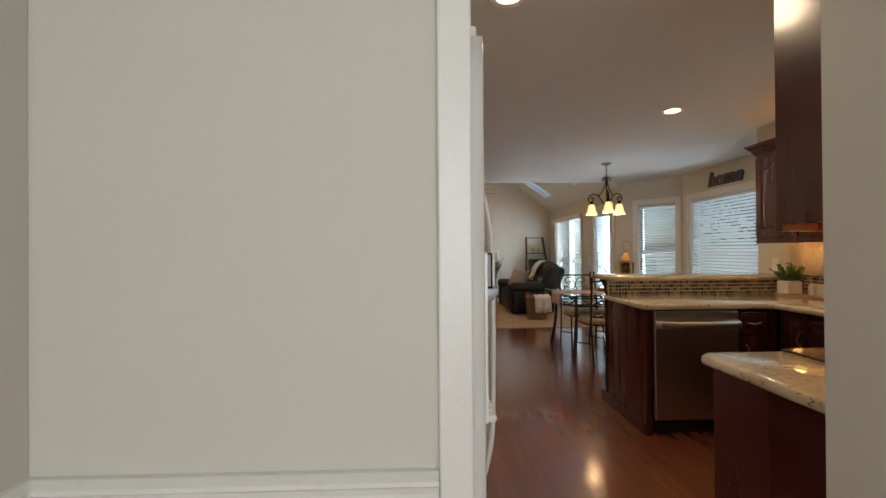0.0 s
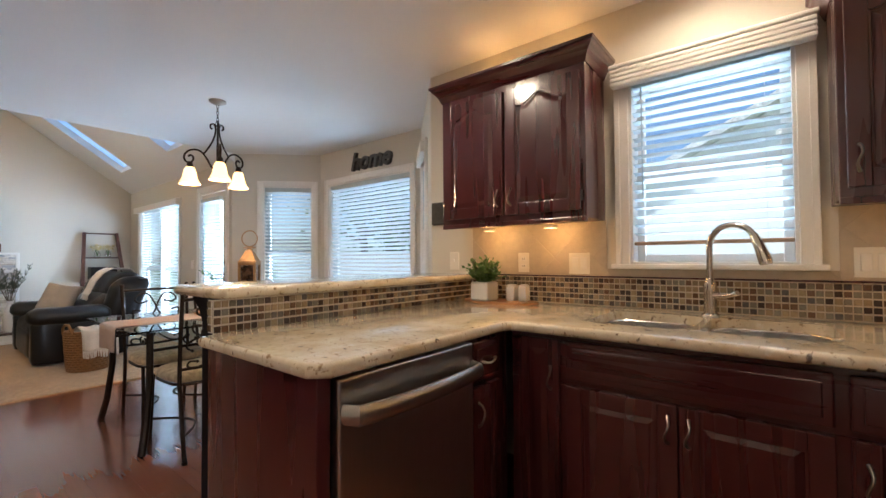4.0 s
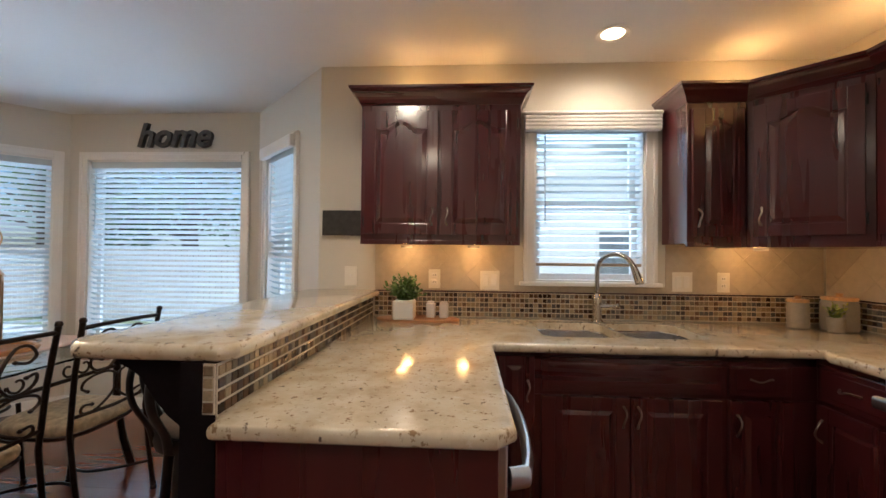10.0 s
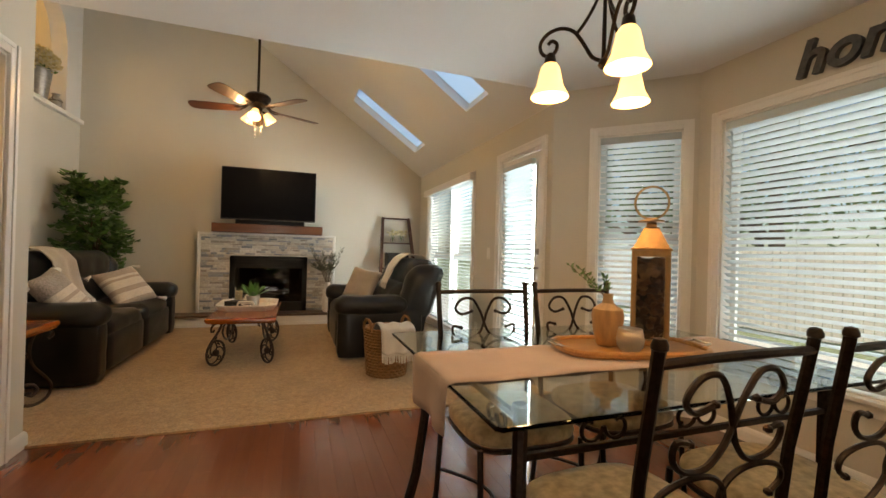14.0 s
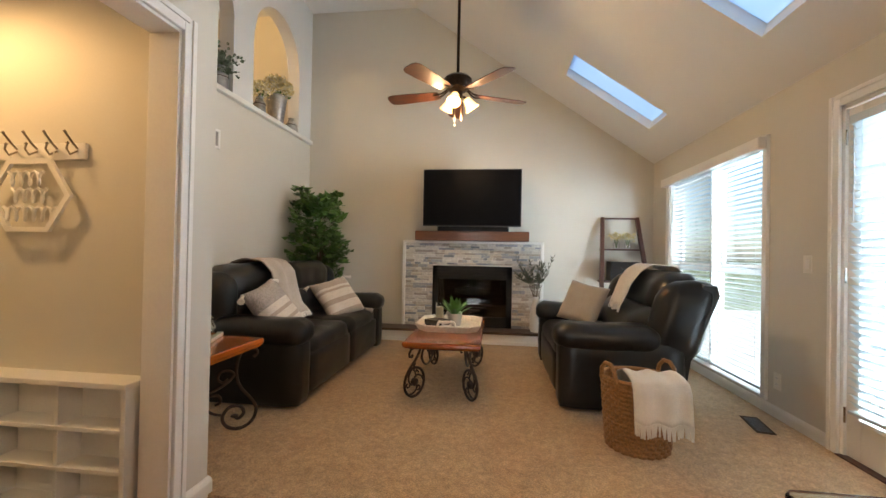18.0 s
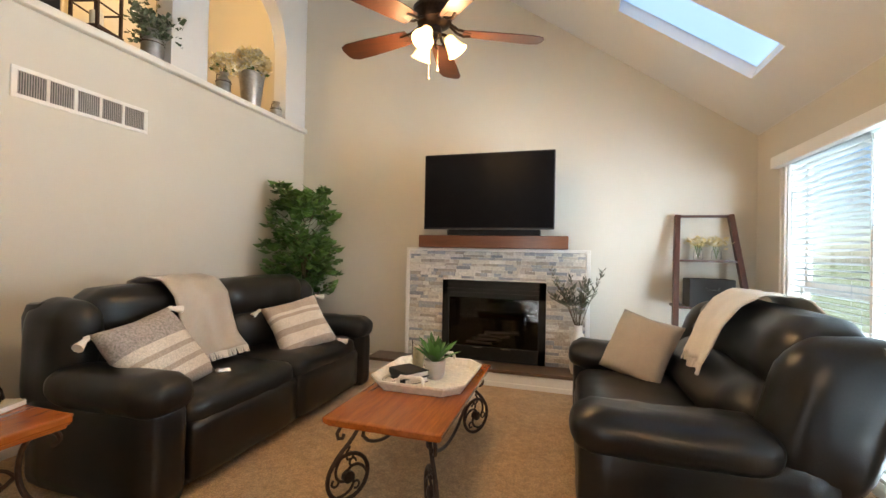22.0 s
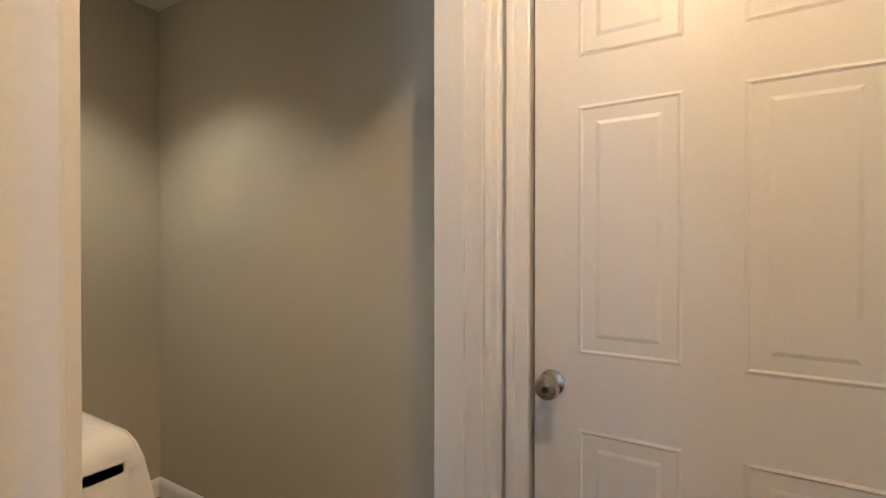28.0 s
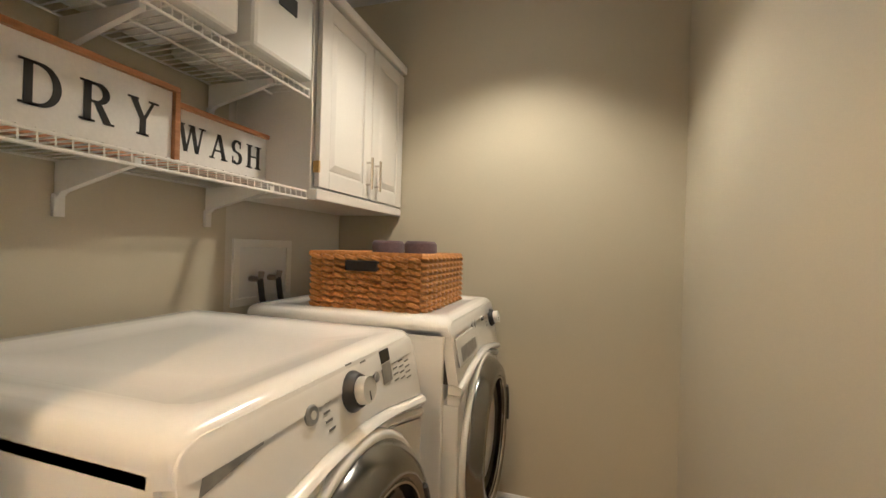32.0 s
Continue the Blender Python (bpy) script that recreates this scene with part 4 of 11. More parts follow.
part("lever", tube(B(), [(-0.02, 0, 0.085), (-0.05, 0, 0.088), (-0.09, 0.008, 0.094), (-0.12, 0.012, 0.105)], 0.011, 10, radii=[0.017, 0.015, 0.009, 0.012]), M_CHROME, tap, "", True)

# ---- dishwasher ----
dw = thing("dishwasher", "stainless steel dishwasher under the peninsula top", "dishwasher", (2.23, 3.76, 0))
part("tub", box(B(), -0.296, 0.296, 0.0, 0.57, 0.10, 0.868), M_BLACK, dw)
part("door", box(B(), -0.296, 0.296, -0.04, -0.002, 0.115, 0.862, 0.006), M_STEEL, dw, "brushed steel door")
part("toe_kick", box(B(), -0.296, 0.296, 0.04, 0.56, 0.0, 0.098), M_BLACK, dw)
pts = [(-0.285, -0.044, 0.775), (-0.27, -0.085, 0.775)] + [(-0.27 + 0.54 * i / 8, -0.09 - 0.02 * math.sin(math.pi * i / 8), 0.775) for i in range(1, 8)] + [(0.27, -0.085, 0.775), (0.285, -0.044, 0.775)]
hd_ = tube(B(), pts, 0.014, 12)
hd_.transform(Matrix.Translation((0, 0, 0.775)) @ Matrix.Scale(1.9, 4, (0, 0, 1)) @ Matrix.Translation((0, 0, -0.775)))
part("handle", hd_, M_STEEL, dw, "curved steel bar handle", True)

# ---- range ----
rg = thing("electric_range", "stainless steel and black glass electric range", "range", (2.073, 2.405, 0), 180)
part("body", box(B(), -0.372, 0.372, 0.03, 0.60, 0.02, 0.900, 0.003), M_BLACK, rg)
part("cooktop", box(B(), -0.374, 0.374, -0.02, 0.56, 0.900, 0.916, 0.006), M_BLACKGLASS, rg, "black ceramic glass cooktop")
for bx, by, br in ((-0.19, 0.12, 0.105), (0.19, 0.12, 0.09), (-0.19, 0.40, 0.075), (0.19, 0.40, 0.105)):
    part("burner_ring", tube(B(), [(bx + br * math.cos(a), by + br * math.sin(a), 0.9163) for a in [2 * math.pi * i / 32 for i in range(32)]], 0.0012, 4, True), paint("burner_print", (0.030, 0.030, 0.032), 0.2), rg)
part("oven_door", box(B(), -0.370, 0.370, -0.03, 0.028, 0.26, 0.885, 0.008), M_BLACKGLASS, rg, "black glass oven door")
part("door_rail", box(B(), -0.372, 0.372, -0.034, 0.0, 0.845, 0.893, 0.006), M_STEEL, rg, "steel strip above the oven door")
part("warming_drawer", box(B(), -0.370, 0.370, -0.03, 0.028, 0.06, 0.25, 0.006), M_STEEL, rg)
hb = box(B(), -0.355, 0.355, -0.098, -0.070, 0.800, 0.842, 0.012, 3)
for hx in (-0.33, 0.33):
    box(hb, hx - 0.014, hx + 0.014, -0.074, -0.030, 0.806, 0.836, 0.004)
part("handle", hb, M_STEEL, rg, "", True)
gb = prism(B(), [(0.530, 1.006), (0.60, 1.006), (0.615, 1.192), (0.585, 1.192)], -0.372, 0.372, "yz", 0.006)
part("backguard", gb, M_STEEL, rg, "steel control panel")
part("backguard_base", prism(B(), [(0.490, 0.917), (0.60, 0.917), (0.60, 1.005), (0.528, 1.005), (0.515, 0.995)], -0.372, 0.372, "yz", 0.004), M_BLACKGLASS, rg, "black riser under the control panel")


def tilt_place(bm, x, z):
    """Lays a small part flat on the leaning control panel."""
    u = (z - 1.006) / 0.186
    bm.transform(Matrix.Translation((x, 0.530 + 0.055 * u - 0.001, z)) @ Matrix.Rotation(radians(-17), 4, "X"))
    return bm


part("display", tilt_place(box(B(), -0.13, 0.13, -0.004, 0.004, -0.037, 0.037, 0.004), -0.025, 1.105), M_BLACKGLASS, rg, "black clock display")
for i in range(3):
    for j in range(6):
        part("key", tilt_place(box(B(), -0.010, 0.010, -0.0056, -0.0042, -0.006, 0.006), -0.115 + 0.036 * j, 1.082 + 0.020 * i), M_BLACK, rg) if i < 2 or j > 2 else None
M_LED = glow("blue_digits", (0.05, 0.12, 1.0), 1.3)
for k in range(3):
    part("digit", tilt_place(box(B(), -0.005, 0.005, -0.006, -0.0045, -0.007, 0.007), -0.062 + 0.014 * k, 1.124), M_LED, rg)
for x in (-0.31, -0.235, 0.235, 0.31):
    part("knob", tilt_place(lathe(B(), [(0.0, 0.0), (0.025, 0.0), (0.025, -0.008), (0.019, -0.012), (0.017, -0.030), (0.0, -0.032)], 18, (0, 0, 0), "y"), x, 1.105), M_BLACKMAT, rg, "black knob", True)
# ---- microwave ----
mw = thing("microwave_oven", "stainless over-the-range microwave with black glass door", "microwave", (2.096, 2.167, 1.353), 180)
part("body", box(B(), -0.376, 0.376, 0.03, 0.385, 0.005, 0.425, 0.004), M_BLACK, mw)
part("face", box(B(), -0.378, 0.378, 0.0, 0.03, 0.0, 0.408, 0.006), M_STEEL, mw, "brushed steel front")
part("door_glass", box(B(), -0.350, 0.195, -0.006, 0.004, 0.055, 0.335, 0.006), M_BLACKGLASS, mw, "black tinted door glass")
part("keypad", box(B(), 0.245, 0.350, -0.004, 0.004, 0.055, 0.335, 0.004), M_BLACKGLASS, mw)
for i in range(5):
    for j in range(3):
        part("key", box(B(), 0.262 + 0.026 * j, 0.281 + 0.026 * j, -0.0052, -0.0036, 0.085 + 0.032 * i, 0.103 + 0.032 * i), M_BLACK, mw)
pts = [(0.222, -0.004, 0.06), (0.222, -0.035, 0.075)] + [(0.222, -0.045 - 0.012 * math.sin(math.pi * i / 6), 0.08 + 0.24 * i / 6) for i in range(7)] + [(0.222, -0.035, 0.328), (0.222, -0.004, 0.34)]
hm = tube(B(), pts, 0.014, 12)
hm.transform(Matrix.Translation((0.222, 0, 0)) @ Matrix.Scale(1.7, 4, (1, 0, 0)) @ Matrix.Translation((-0.222, 0, 0)))
part("handle", hm, M_STEEL, mw, "bowed steel handle", True)
part("vent_grille", box(B(), -0.35, 0.35, 0.04, 0.34, -0.012, 0.006), M_BLACK, mw)
# ---- refrigerator ----
M_LIP = paint("grey_lip", (0.36, 0.37, 0.39), 0.45, 0.6, grain=60, var=0.05, bumps=0.0)
fr = thing("refrigerator", "cream side-by-side refrigerator with ice dispenser", "refrigerator", (0.448, 2.24, 0), 90)
part("cabinet", box(B(), -0.455, 0.455, 0.0, 0.70, 0.02, 1.76, 0.012), M_FRIDGE, fr)


def bowed(bm, x0, x1, z0, z1, bow, th, hole=None):
    """A door bowed outwards, with an optional recess."""
    n, k = 10, 14
    xs = sorted({x0 + (x1 - x0) * i / n for i in range(n + 1)} | ({hole[0], hole[1]} if hole else set()))
    zs = sorted({z0 + (z1 - z0) * i / k for i in range(k + 1)} | ({hole[2], hole[3]} if hole else set()))

    def yy(x):
        u = (x - x0) / (x1 - x0) * 2 - 1
        return -th - bow * (1 - u * u) - 0.0
    front = {(i, j): bm.verts.new((x, yy(x), z)) for i, x in enumerate(xs) for j, z in enumerate(zs)}
    for i in range(len(xs) - 1):
        for j in range(len(zs) - 1):
            if hole and hole[0] - 1e-6 <= xs[i] and xs[i + 1] <= hole[1] + 1e-6 and hole[2] - 1e-6 <= zs[j] and zs[j + 1] <= hole[3] + 1e-6:
                continue
            bm.faces.new([front[a] for a in ((i, j), (i + 1, j), (i + 1, j + 1), (i, j + 1))])
    edge = [(i, 0) for i in range(len(xs))] + [(len(xs) - 1, j) for j in range(1, len(zs))] + [(i, len(zs) - 1) for i in range(len(xs) - 2, -1, -1)] + [(0, j) for j in range(len(zs) - 2, 0, -1)]
    back = [bm.verts.new((front[q].co.x, 0, front[q].co.z)) for q in edge]
    for a in range(len(edge)):
        b = (a + 1) % len(edge)
        bm.faces.new((front[edge[a]], front[edge[b]], back[b], back[a]))
    bm.faces.new(back)
    return bm


part("freezer_door", bowed(B(), -0.453, -0.03, 0.09, 1.745, 0.022, 0.055, (-0.403, -0.095, 0.90, 1.283)), M_FRIDGE, fr, "cream enamel freezer door", "all")
part("fridge_door", bowed(B(), -0.026, 0.453, 0.09, 1.745, 0.022, 0.055), M_FRIDGE, fr, "cream enamel fridge door", "all")
part("toe_grille", box(B(), -0.44, 0.44, -0.03, 0.05, 0.01, 0.085, 0.004), M_BLACK, fr)
part("dispenser", box(B(), -0.401, -0.097, -0.03, -0.005, 0.902, 1.281), M_FRIDGE, fr, "cream dispenser recess")
part("display_panel", box(B(), -0.404, -0.094, -0.082, -0.028, 1.203, 1.284, 0.005), M_BLACKGLASS, fr, "black dispenser display")
part("dispenser_lip", prism(B(), [(-0.03, 1.166), (-0.080, 1.176), (-0.094, 1.188), (-0.094, 1.203), (-0.03, 1.203)], -0.404, -0.094, "yz", 0.003), M_LIP, fr, "silver lip with buttons", True)
for k in range(5):
    part("button", box(B(), -0.380 + 0.054 * k, -0.338 + 0.054 * k, -0.0965, -0.093, 1.190, 1.201, 0.001), M_PLATE, fr)
for x in (-0.4045, -0.0985):
    part("recess_side", box(B(), x, x + 0.003, -0.070, -0.006, 0.902, 1.283), M_FRIDGE, fr)
part("paddle", box(B(), -0.399, -0.386, -0.062, -0.03, 1.03, 1.165, 0.004), M_BLACK, fr, "dark dispenser cheek")
part("drip_tray", box(B(), -0.401, -0.097, -0.090, -0.03, 0.902, 0.918, 0.005), M_FRIDGE, fr)
for k in range(9):
    part("drip_slat", box(B(), -0.380 + 0.031 * k, -0.366 + 0.031 * k, -0.086, -0.034, 0.918, 0.922, 0.0015), M_PLATE, fr)
for x, side in ((-0.058, -1), (0.006, 1)):
    n = 22
    rings = []
    hb_ = B()
    for i in range(n + 1):
        u = i / n
        z = 0.50 + 1.07 * u
        lift = math.sin(min(1.0, min(u, 1 - u) / 0.24) * math.pi / 2) ** 0.8
        out = 0.058 + (0.062 + 0.014 * math.sin(math.pi * u)) * lift
        wide = 0.019 + 0.010 * (1 - lift)
        thick = 0.009 + 0.005 * (1 - lift)
        rings.append([hb_.verts.new((x + wide * math.cos(a), -out - thick * math.sin(a), z)) for a in [2 * math.pi * q / 12 for q in range(12)]])
    skin(hb_, rings, True)
    part("handle", hb_, M_FRIDGE, fr, "long bowed cream handle", "all")
part("hinge_cover", box(B(), -0.44, -0.36, -0.045, 0.05, 1.745, 1.775, 0.006), M_FRIDGE, fr)
part("hinge_cover", box(B(), 0.36, 0.44, -0.045, 0.05, 1.745, 1.775, 0.006), M_FRIDGE, fr)
part("badge", lathe(B(), [(0.0, 0.0), (0.018, 0.0), (0.017, -0.003), (0.0, -0.0035)], 20, (0.36, -0.0635, 1.66), "y"), M_STEEL, fr, "round silver badge", True)
# small counter after the refrigerator
base_cabinet("dark cherry drawer cabinet beside the refrigerator", (0.343, 3.11, 0), 90, 0.68, 0.66, [("drawers", -0.33, 0.33)])
bm = B()
slab_top(bm, [(-0.358, 2.765), (-0.358, 3.475), (0.345, 3.475), (0.383, 3.437), (0.383, 2.765)], 0.873, 0.913)
whole("granite_worktop", bm, M_GRANITE, "small cream granite worktop beside the refrigerator", "worktop", smooth=True)


# ---- windows, doors and trim ----
def window_unit(name, mid, rz, w, z0, z1, depth=0.14, mullions=(), rails=(0.5,), sill=True, apron=True, label="white double-hung window with painted casing", head=0.065, cas=0.065):
    """A window in the local XZ plane at its wall's face; the body goes towards +y."""
    t = thing(name, label, "window", (*mid, 0), rz, kind="structure")
    bm = B()
    casing(bm, w, z1, z0, cas)
    part("window_casing", bm, M_TRIM, t)
    bm = B()
    # jamb lining
    for x0, x1, a, b in ((-w / 2, -w / 2 + 0.012, z0, z1), (w / 2 - 0.012, w / 2, z0, z1), (-w / 2, w / 2, z1 - 0.012, z1), (-w / 2, w / 2, z0, z0 + 0.012)):
        box(bm, x0, x1, 0.0, depth, a, b)
    part("jamb", bm, M_TRIM, t)
    if sill:
        part("window_sill", box(B(), -w / 2 - cas - 0.02, w / 2 + cas + 0.02, -0.045, 0.02, z0 - 0.022, z0 + 0.002, 0.005), M_TRIM, t)
        if apron:
            part("apron", box(B(), -w / 2 - cas + 0.005, w / 2 + cas - 0.005, -0.014, 0.0, z0 - 0.085, z0 - 0.022, 0.004), M_TRIM, t)
    edges = [-w / 2 + 0.012, *mullions, w / 2 - 0.012]
    for a, b in zip(edges, edges[1:]):
        zs = [z0 + 0.012, *[z0 + (z1 - z0) * r for r in rails], z1 - 0.012]
        for k, (c, d) in enumerate(zip(zs, zs[1:])):
            y = 0.085 if k == 0 else 0.115
            bm = B()
            s = 0.036
            box(bm, a, a + s, y, y + 0.03, c, d, 0.003)
            box(bm, b - s, b, y, y + 0.03, c, d, 0.003)
            box(bm, a + s, b - s, y, y + 0.03, c, c + s, 0.003)
            box(bm, a + s, b - s, y, y + 0.03, d - s, d, 0.003)
            sash = part("sash", bm, M_TRIM, t)
            g = part("pane", box(B(), a + s - 0.004, b - s + 0.004, y + 0.012, y + 0.017, c + s - 0.004, d - s + 0.004), M_WINGLASS, sash)
            g.visible_shadow = False
    for m in mullions:
        part("mullion", box(B(), m - 0.012, m + 0.012, 0.03, depth, z0, z1), M_TRIM, t)
    return t


SLATS = {}
M_TANRAIL = paint("tan_rail", (0.42, 0.30, 0.20), 0.5, grain=40, var=0.1)


def blind(label, mid, rz, w, z0, z1, y=0.05, tilt=14.0, valance=0.07, vdepth=0.055, pitch=0.043, over=0.0, rail=None):
    """A white slatted blind: valance, slats, ladder cords, bottom rail."""
    t = thing("window_blind", label, "blind", (*mid, 0), rz, "white slatted blinds")
    part("valance", box(B(), -w / 2 - over, w / 2 + over, y - vdepth / 2, y + vdepth / 2, z1 - valance, z1, 0.006), M_BLIND, t)
    if w not in SLATS:
        bm = B()
        pr = [(-0.024, -0.0015), (-0.012, 0.0008), (0.0, 0.0018), (0.012, 0.0008), (0.024, -0.0015)]
        pts = pr + [(a, b + 0.0022) for a, b in reversed(pr)]
        prism(bm, pts, -w / 2 + 0.004, w / 2 - 0.004, "yz")
        SLATS[w] = part("slat", bm, M_BLIND, t)
        first = SLATS[w]
    else:
        first = share("slat", SLATS[w], t, (0, 0, 0))
    n = int((z1 - valance - z0 - 0.03) / pitch)
    first.location, first.rotation_euler = (0, y, z1 - valance - 0.01), (radians(tilt), 0, 0)
    for k in range(1, n):
        share("slat", first, t, (0, y, z1 - valance - 0.01 - k * pitch), (radians(tilt + random.uniform(-0.7, 0.7)), 0, 0))
    zb = z1 - valance - 0.01 - n * pitch
    part("bottom_rail", box(B(), -w / 2 + 0.004, w / 2 - 0.004, y - 0.022, y + 0.022, zb - 0.012, zb + 0.006, 0.004), rail or M_BLIND, t)
    bm = B()
    cords = (-w / 2 + 0.09, w / 2 - 0.09) if w < 0.9 else (-w / 2 + 0.12, -w / 6, w / 6, w / 2 - 0.12)
    for x in cords:
        for yy in (y - 0.025, y + 0.025):
            part("ladder_cord", tube(B(), [(x, yy, zb), (x, yy, z1 - valance)], 0.0009, 4), M_BLIND, t)
    part("tilt_wand", tube(B(), [(-w / 2 + 0.05, y - 0.034, z1 - valance - 0.02), (-w / 2 + 0.052, y - 0.036, z1 - valance - 0.55)], 0.004, 6), M_BLIND, t)
    return t


def facing(p0, p1, s):
    """The point at s along a wall from p0 to p1 and the turn that lets local -y look into the room."""
    d = (Vector(p1) - Vector(p0)).normalized()
    q = Vector(p0) + d * s
    return (q.x, q.y), math.degrees(math.atan2(-d.y, -d.x))


# walls run so that their body lies to the left: local +y goes into the wall
mid, rz = facing((3.48, 4.72), (3.48, 1.64), 1.62)
window_unit("window_sink", mid, rz + 180, 0.64, 1.13, 2.06, apron=False, label="white double-hung window above the sink")
blind("white blind with cream valance above the sink window", mid, rz + 180, 0.62, 1.19, 2.06, 0.03, -10, 0.04, 0.05, rail=M_TANRAIL)
cn_ = thing("window_cornice", "cream ribbed wooden cornice over the sink window", "valance", (*mid, 0), rz + 180)
part("valance_board", box(B(), -0.385, 0.385, -0.068, -0.026, 2.010, 2.100, 0.004), M_TRIM, cn_)
part("top_moulding", box(B(), -0.395, 0.395, -0.080, -0.024, 2.100, 2.122, 0.008), M_TRIM, cn_)
for k in range(4):
    part("rib", box(B(), -0.388, 0.388, -0.076, -0.066, 2.012 + 0.022 * k, 2.030 + 0.022 * k, 0.005), M_TRIM, cn_)
for name, p0, p1, s, w, lab in (("window_bay_south", (4.27, 5.51), (3.48, 4.72), 0.475, 0.53, "narrow"), ("window_bay_east", (4.27, 7.14), (4.27, 5.51), 0.83, 1.32, "wide"), ("window_bay_north", (3.55, 7.86), (4.27, 7.14), 0.635, 0.57, "narrow")):
    mid, rz = facing(p0, p1, s)
    window_unit(name, mid, rz + 180, w, 0.46, 2.04, rails=(0.5,) if w < 1 else (), label=f"{lab} white bay window with painted casing")
    bl = blind(f"white slatted blind in the {lab} bay window", mid, rz + 180, w - 0.02, 0.48, 2.035, 0.035, -31, 0.06, 0.05)
mid, rz = facing((4.27, 5.51), (3.48, 4.72), 0.475)
part("valance_board", box(B(), -0.30, 0.30, -0.06, -0.02, 2.0, 2.085, 0.008), M_TRIM, thing("window_cornice", "white moulded blind valance on the bay window", "valance", (*mid, 0), rz + 180))
mid, rz = facing((3.55, 11.70), (3.55, 7.86), 1.385)
window_unit("window_living", mid, rz + 180, 1.71, 0.10, 2.0, mullions=(0.02,), rails=(0.5,), sill=False, label="tall white twin window reaching near the floor")
blind("white slatted blind in the tall window", (mid[0], mid[1] + 0.42), rz + 180, 0.81, 0.13, 1.99, 0.03, -16, 0.02, 0.05)
blind("white slatted blind in the tall window", (mid[0], mid[1] - 0.43), rz + 180, 0.81, 0.13, 1.99, 0.03, -12, 0.02, 0.05)
part("valance_board", box(B(), -0.93, 0.92, -0.085, -0.026, 1.955, 2.045, 0.008), M_TRIM, thing("window_cornice", "white valance board over the tall window", "valance", (*mid, 0), rz + 180))

# patio door
mid, rz = facing((3.55, 11.70), (3.55, 7.86), 3.325)
pd = thing("door_patio", "white glazed patio door with slatted blind, closed", "door", (*mid, 0), rz + 180, kind="structure")
part("door_casing", casing(B(), 0.75, 2.04, 0.0, 0.07, 0.02), M_TRIM, pd)
bm = B()
for x0, x1, a, b in ((-0.375, -0.355, 0, 2.04), (0.355, 0.375, 0, 2.04), (-0.375, 0.375, 2.02, 2.04)):
    box(bm, x0, x1, 0.0, 0.14, a, b)
part("jamb", bm, M_TRIM, pd)
bm = B()
for x0, x1, a, b in ((-0.352, -0.255, 0.02, 2.015), (0.255, 0.352, 0.02, 2.015), (-0.255, 0.255, 0.02, 0.25), (-0.255, 0.255, 1.90, 2.015)):
    box(bm, x0, x1, 0.015, 0.058, a, b, 0.004)
for x0, x1, a, b in ((-0.275, -0.255, 0.235, 1.915), (0.255, 0.275, 0.235, 1.915), (-0.275, 0.275, 0.23, 0.255), (-0.275, 0.275, 1.895, 1.92)):
    box(bm, x0, x1, 0.004, 0.02, a, b, 0.004)
lf = part("leaf", bm, M_DOORWHITE, pd)
g = part("pane", box(B(), -0.262, 0.262, 0.034, 0.040, 0.24, 1.91), M_WINGLASS, lf)
g.visible_shadow = False
for hz in (0.25, 1.05, 1.85):
    part("hinge", tube(B(), [(-0.356, 0.008, hz - 0.045), (-0.356, 0.008, hz + 0.045)], 0.007, 8), M_CHROME, lf, "", True)
part("lever_handle", tube(B(), [(0.312, 0.015, 1.0), (0.312, -0.035, 1.0), (0.30, -0.045, 1.0), (0.21, -0.045, 1.0)], 0.009, 8), M_PEWTER, lf, "", True)
part("deadbolt", lathe(B(), [(0.0, 0.0), (0.026, 0.0), (0.026, -0.012), (0.012, -0.016), (0.0, -0.03)], 14, (0.312, 0.015, 1.14), "y"), M_PEWTER, lf, "", True)
part("threshold", box(B(), -0.375, 0.375, -0.03, 0.14, -0.004, 0.018, 0.004), M_ESPRESSO, pd, "dark wooden threshold")
blind("white slatted blind on the patio door", (mid[0] - 0.012, mid[1]), rz + 180, 0.54, 0.26, 1.95, -0.012, -42, 0.05, 0.045)


def six_panel(parent, w, h, y=0.0, material=None):
    """A moulded six-panel door leaf with its front at local -y."""
    bm = B()
    box(bm, -w / 2, w / 2, y, y + 0.035, 0.012, h, 0.002, 1)
    leaf = part("leaf", bm, material or M_DOORWHITE, parent)
    pw = (w - 0.11 * 3) / 2
    for sx in (-1, 1):
        xc = sx * (pw / 2 + 0.055)
        for a, b in ((0.22, 0.80), (0.985, 1.60), (1.72, 1.90)):
            bm = B()
            lo, hi = [(xc - pw / 2, a), (xc + pw / 2, a), (xc + pw / 2, b), (xc - pw / 2, b)], None
            rings = []
            for ins, dy in ((0.0, -0.0004), (0.007, -0.0028), (0.018, 0.0030), (0.032, 0.0030), (0.052, -0.0026), (0.056, -0.0026)):
                rings.append([bm.verts.new(p) for p in ((xc - pw / 2 + ins, y + dy, a + ins), (xc + pw / 2 - ins, y + dy, a + ins), (xc + pw / 2 - ins, y + dy, b - ins), (xc - pw / 2 + ins, y + dy, b - ins))])
            skin(bm, rings, False)
            bm.faces.new(rings[-1])
            part("panel", bm, material or M_DOORWHITE, leaf)
    # cut-back behind the sunk mouldings
    return leaf


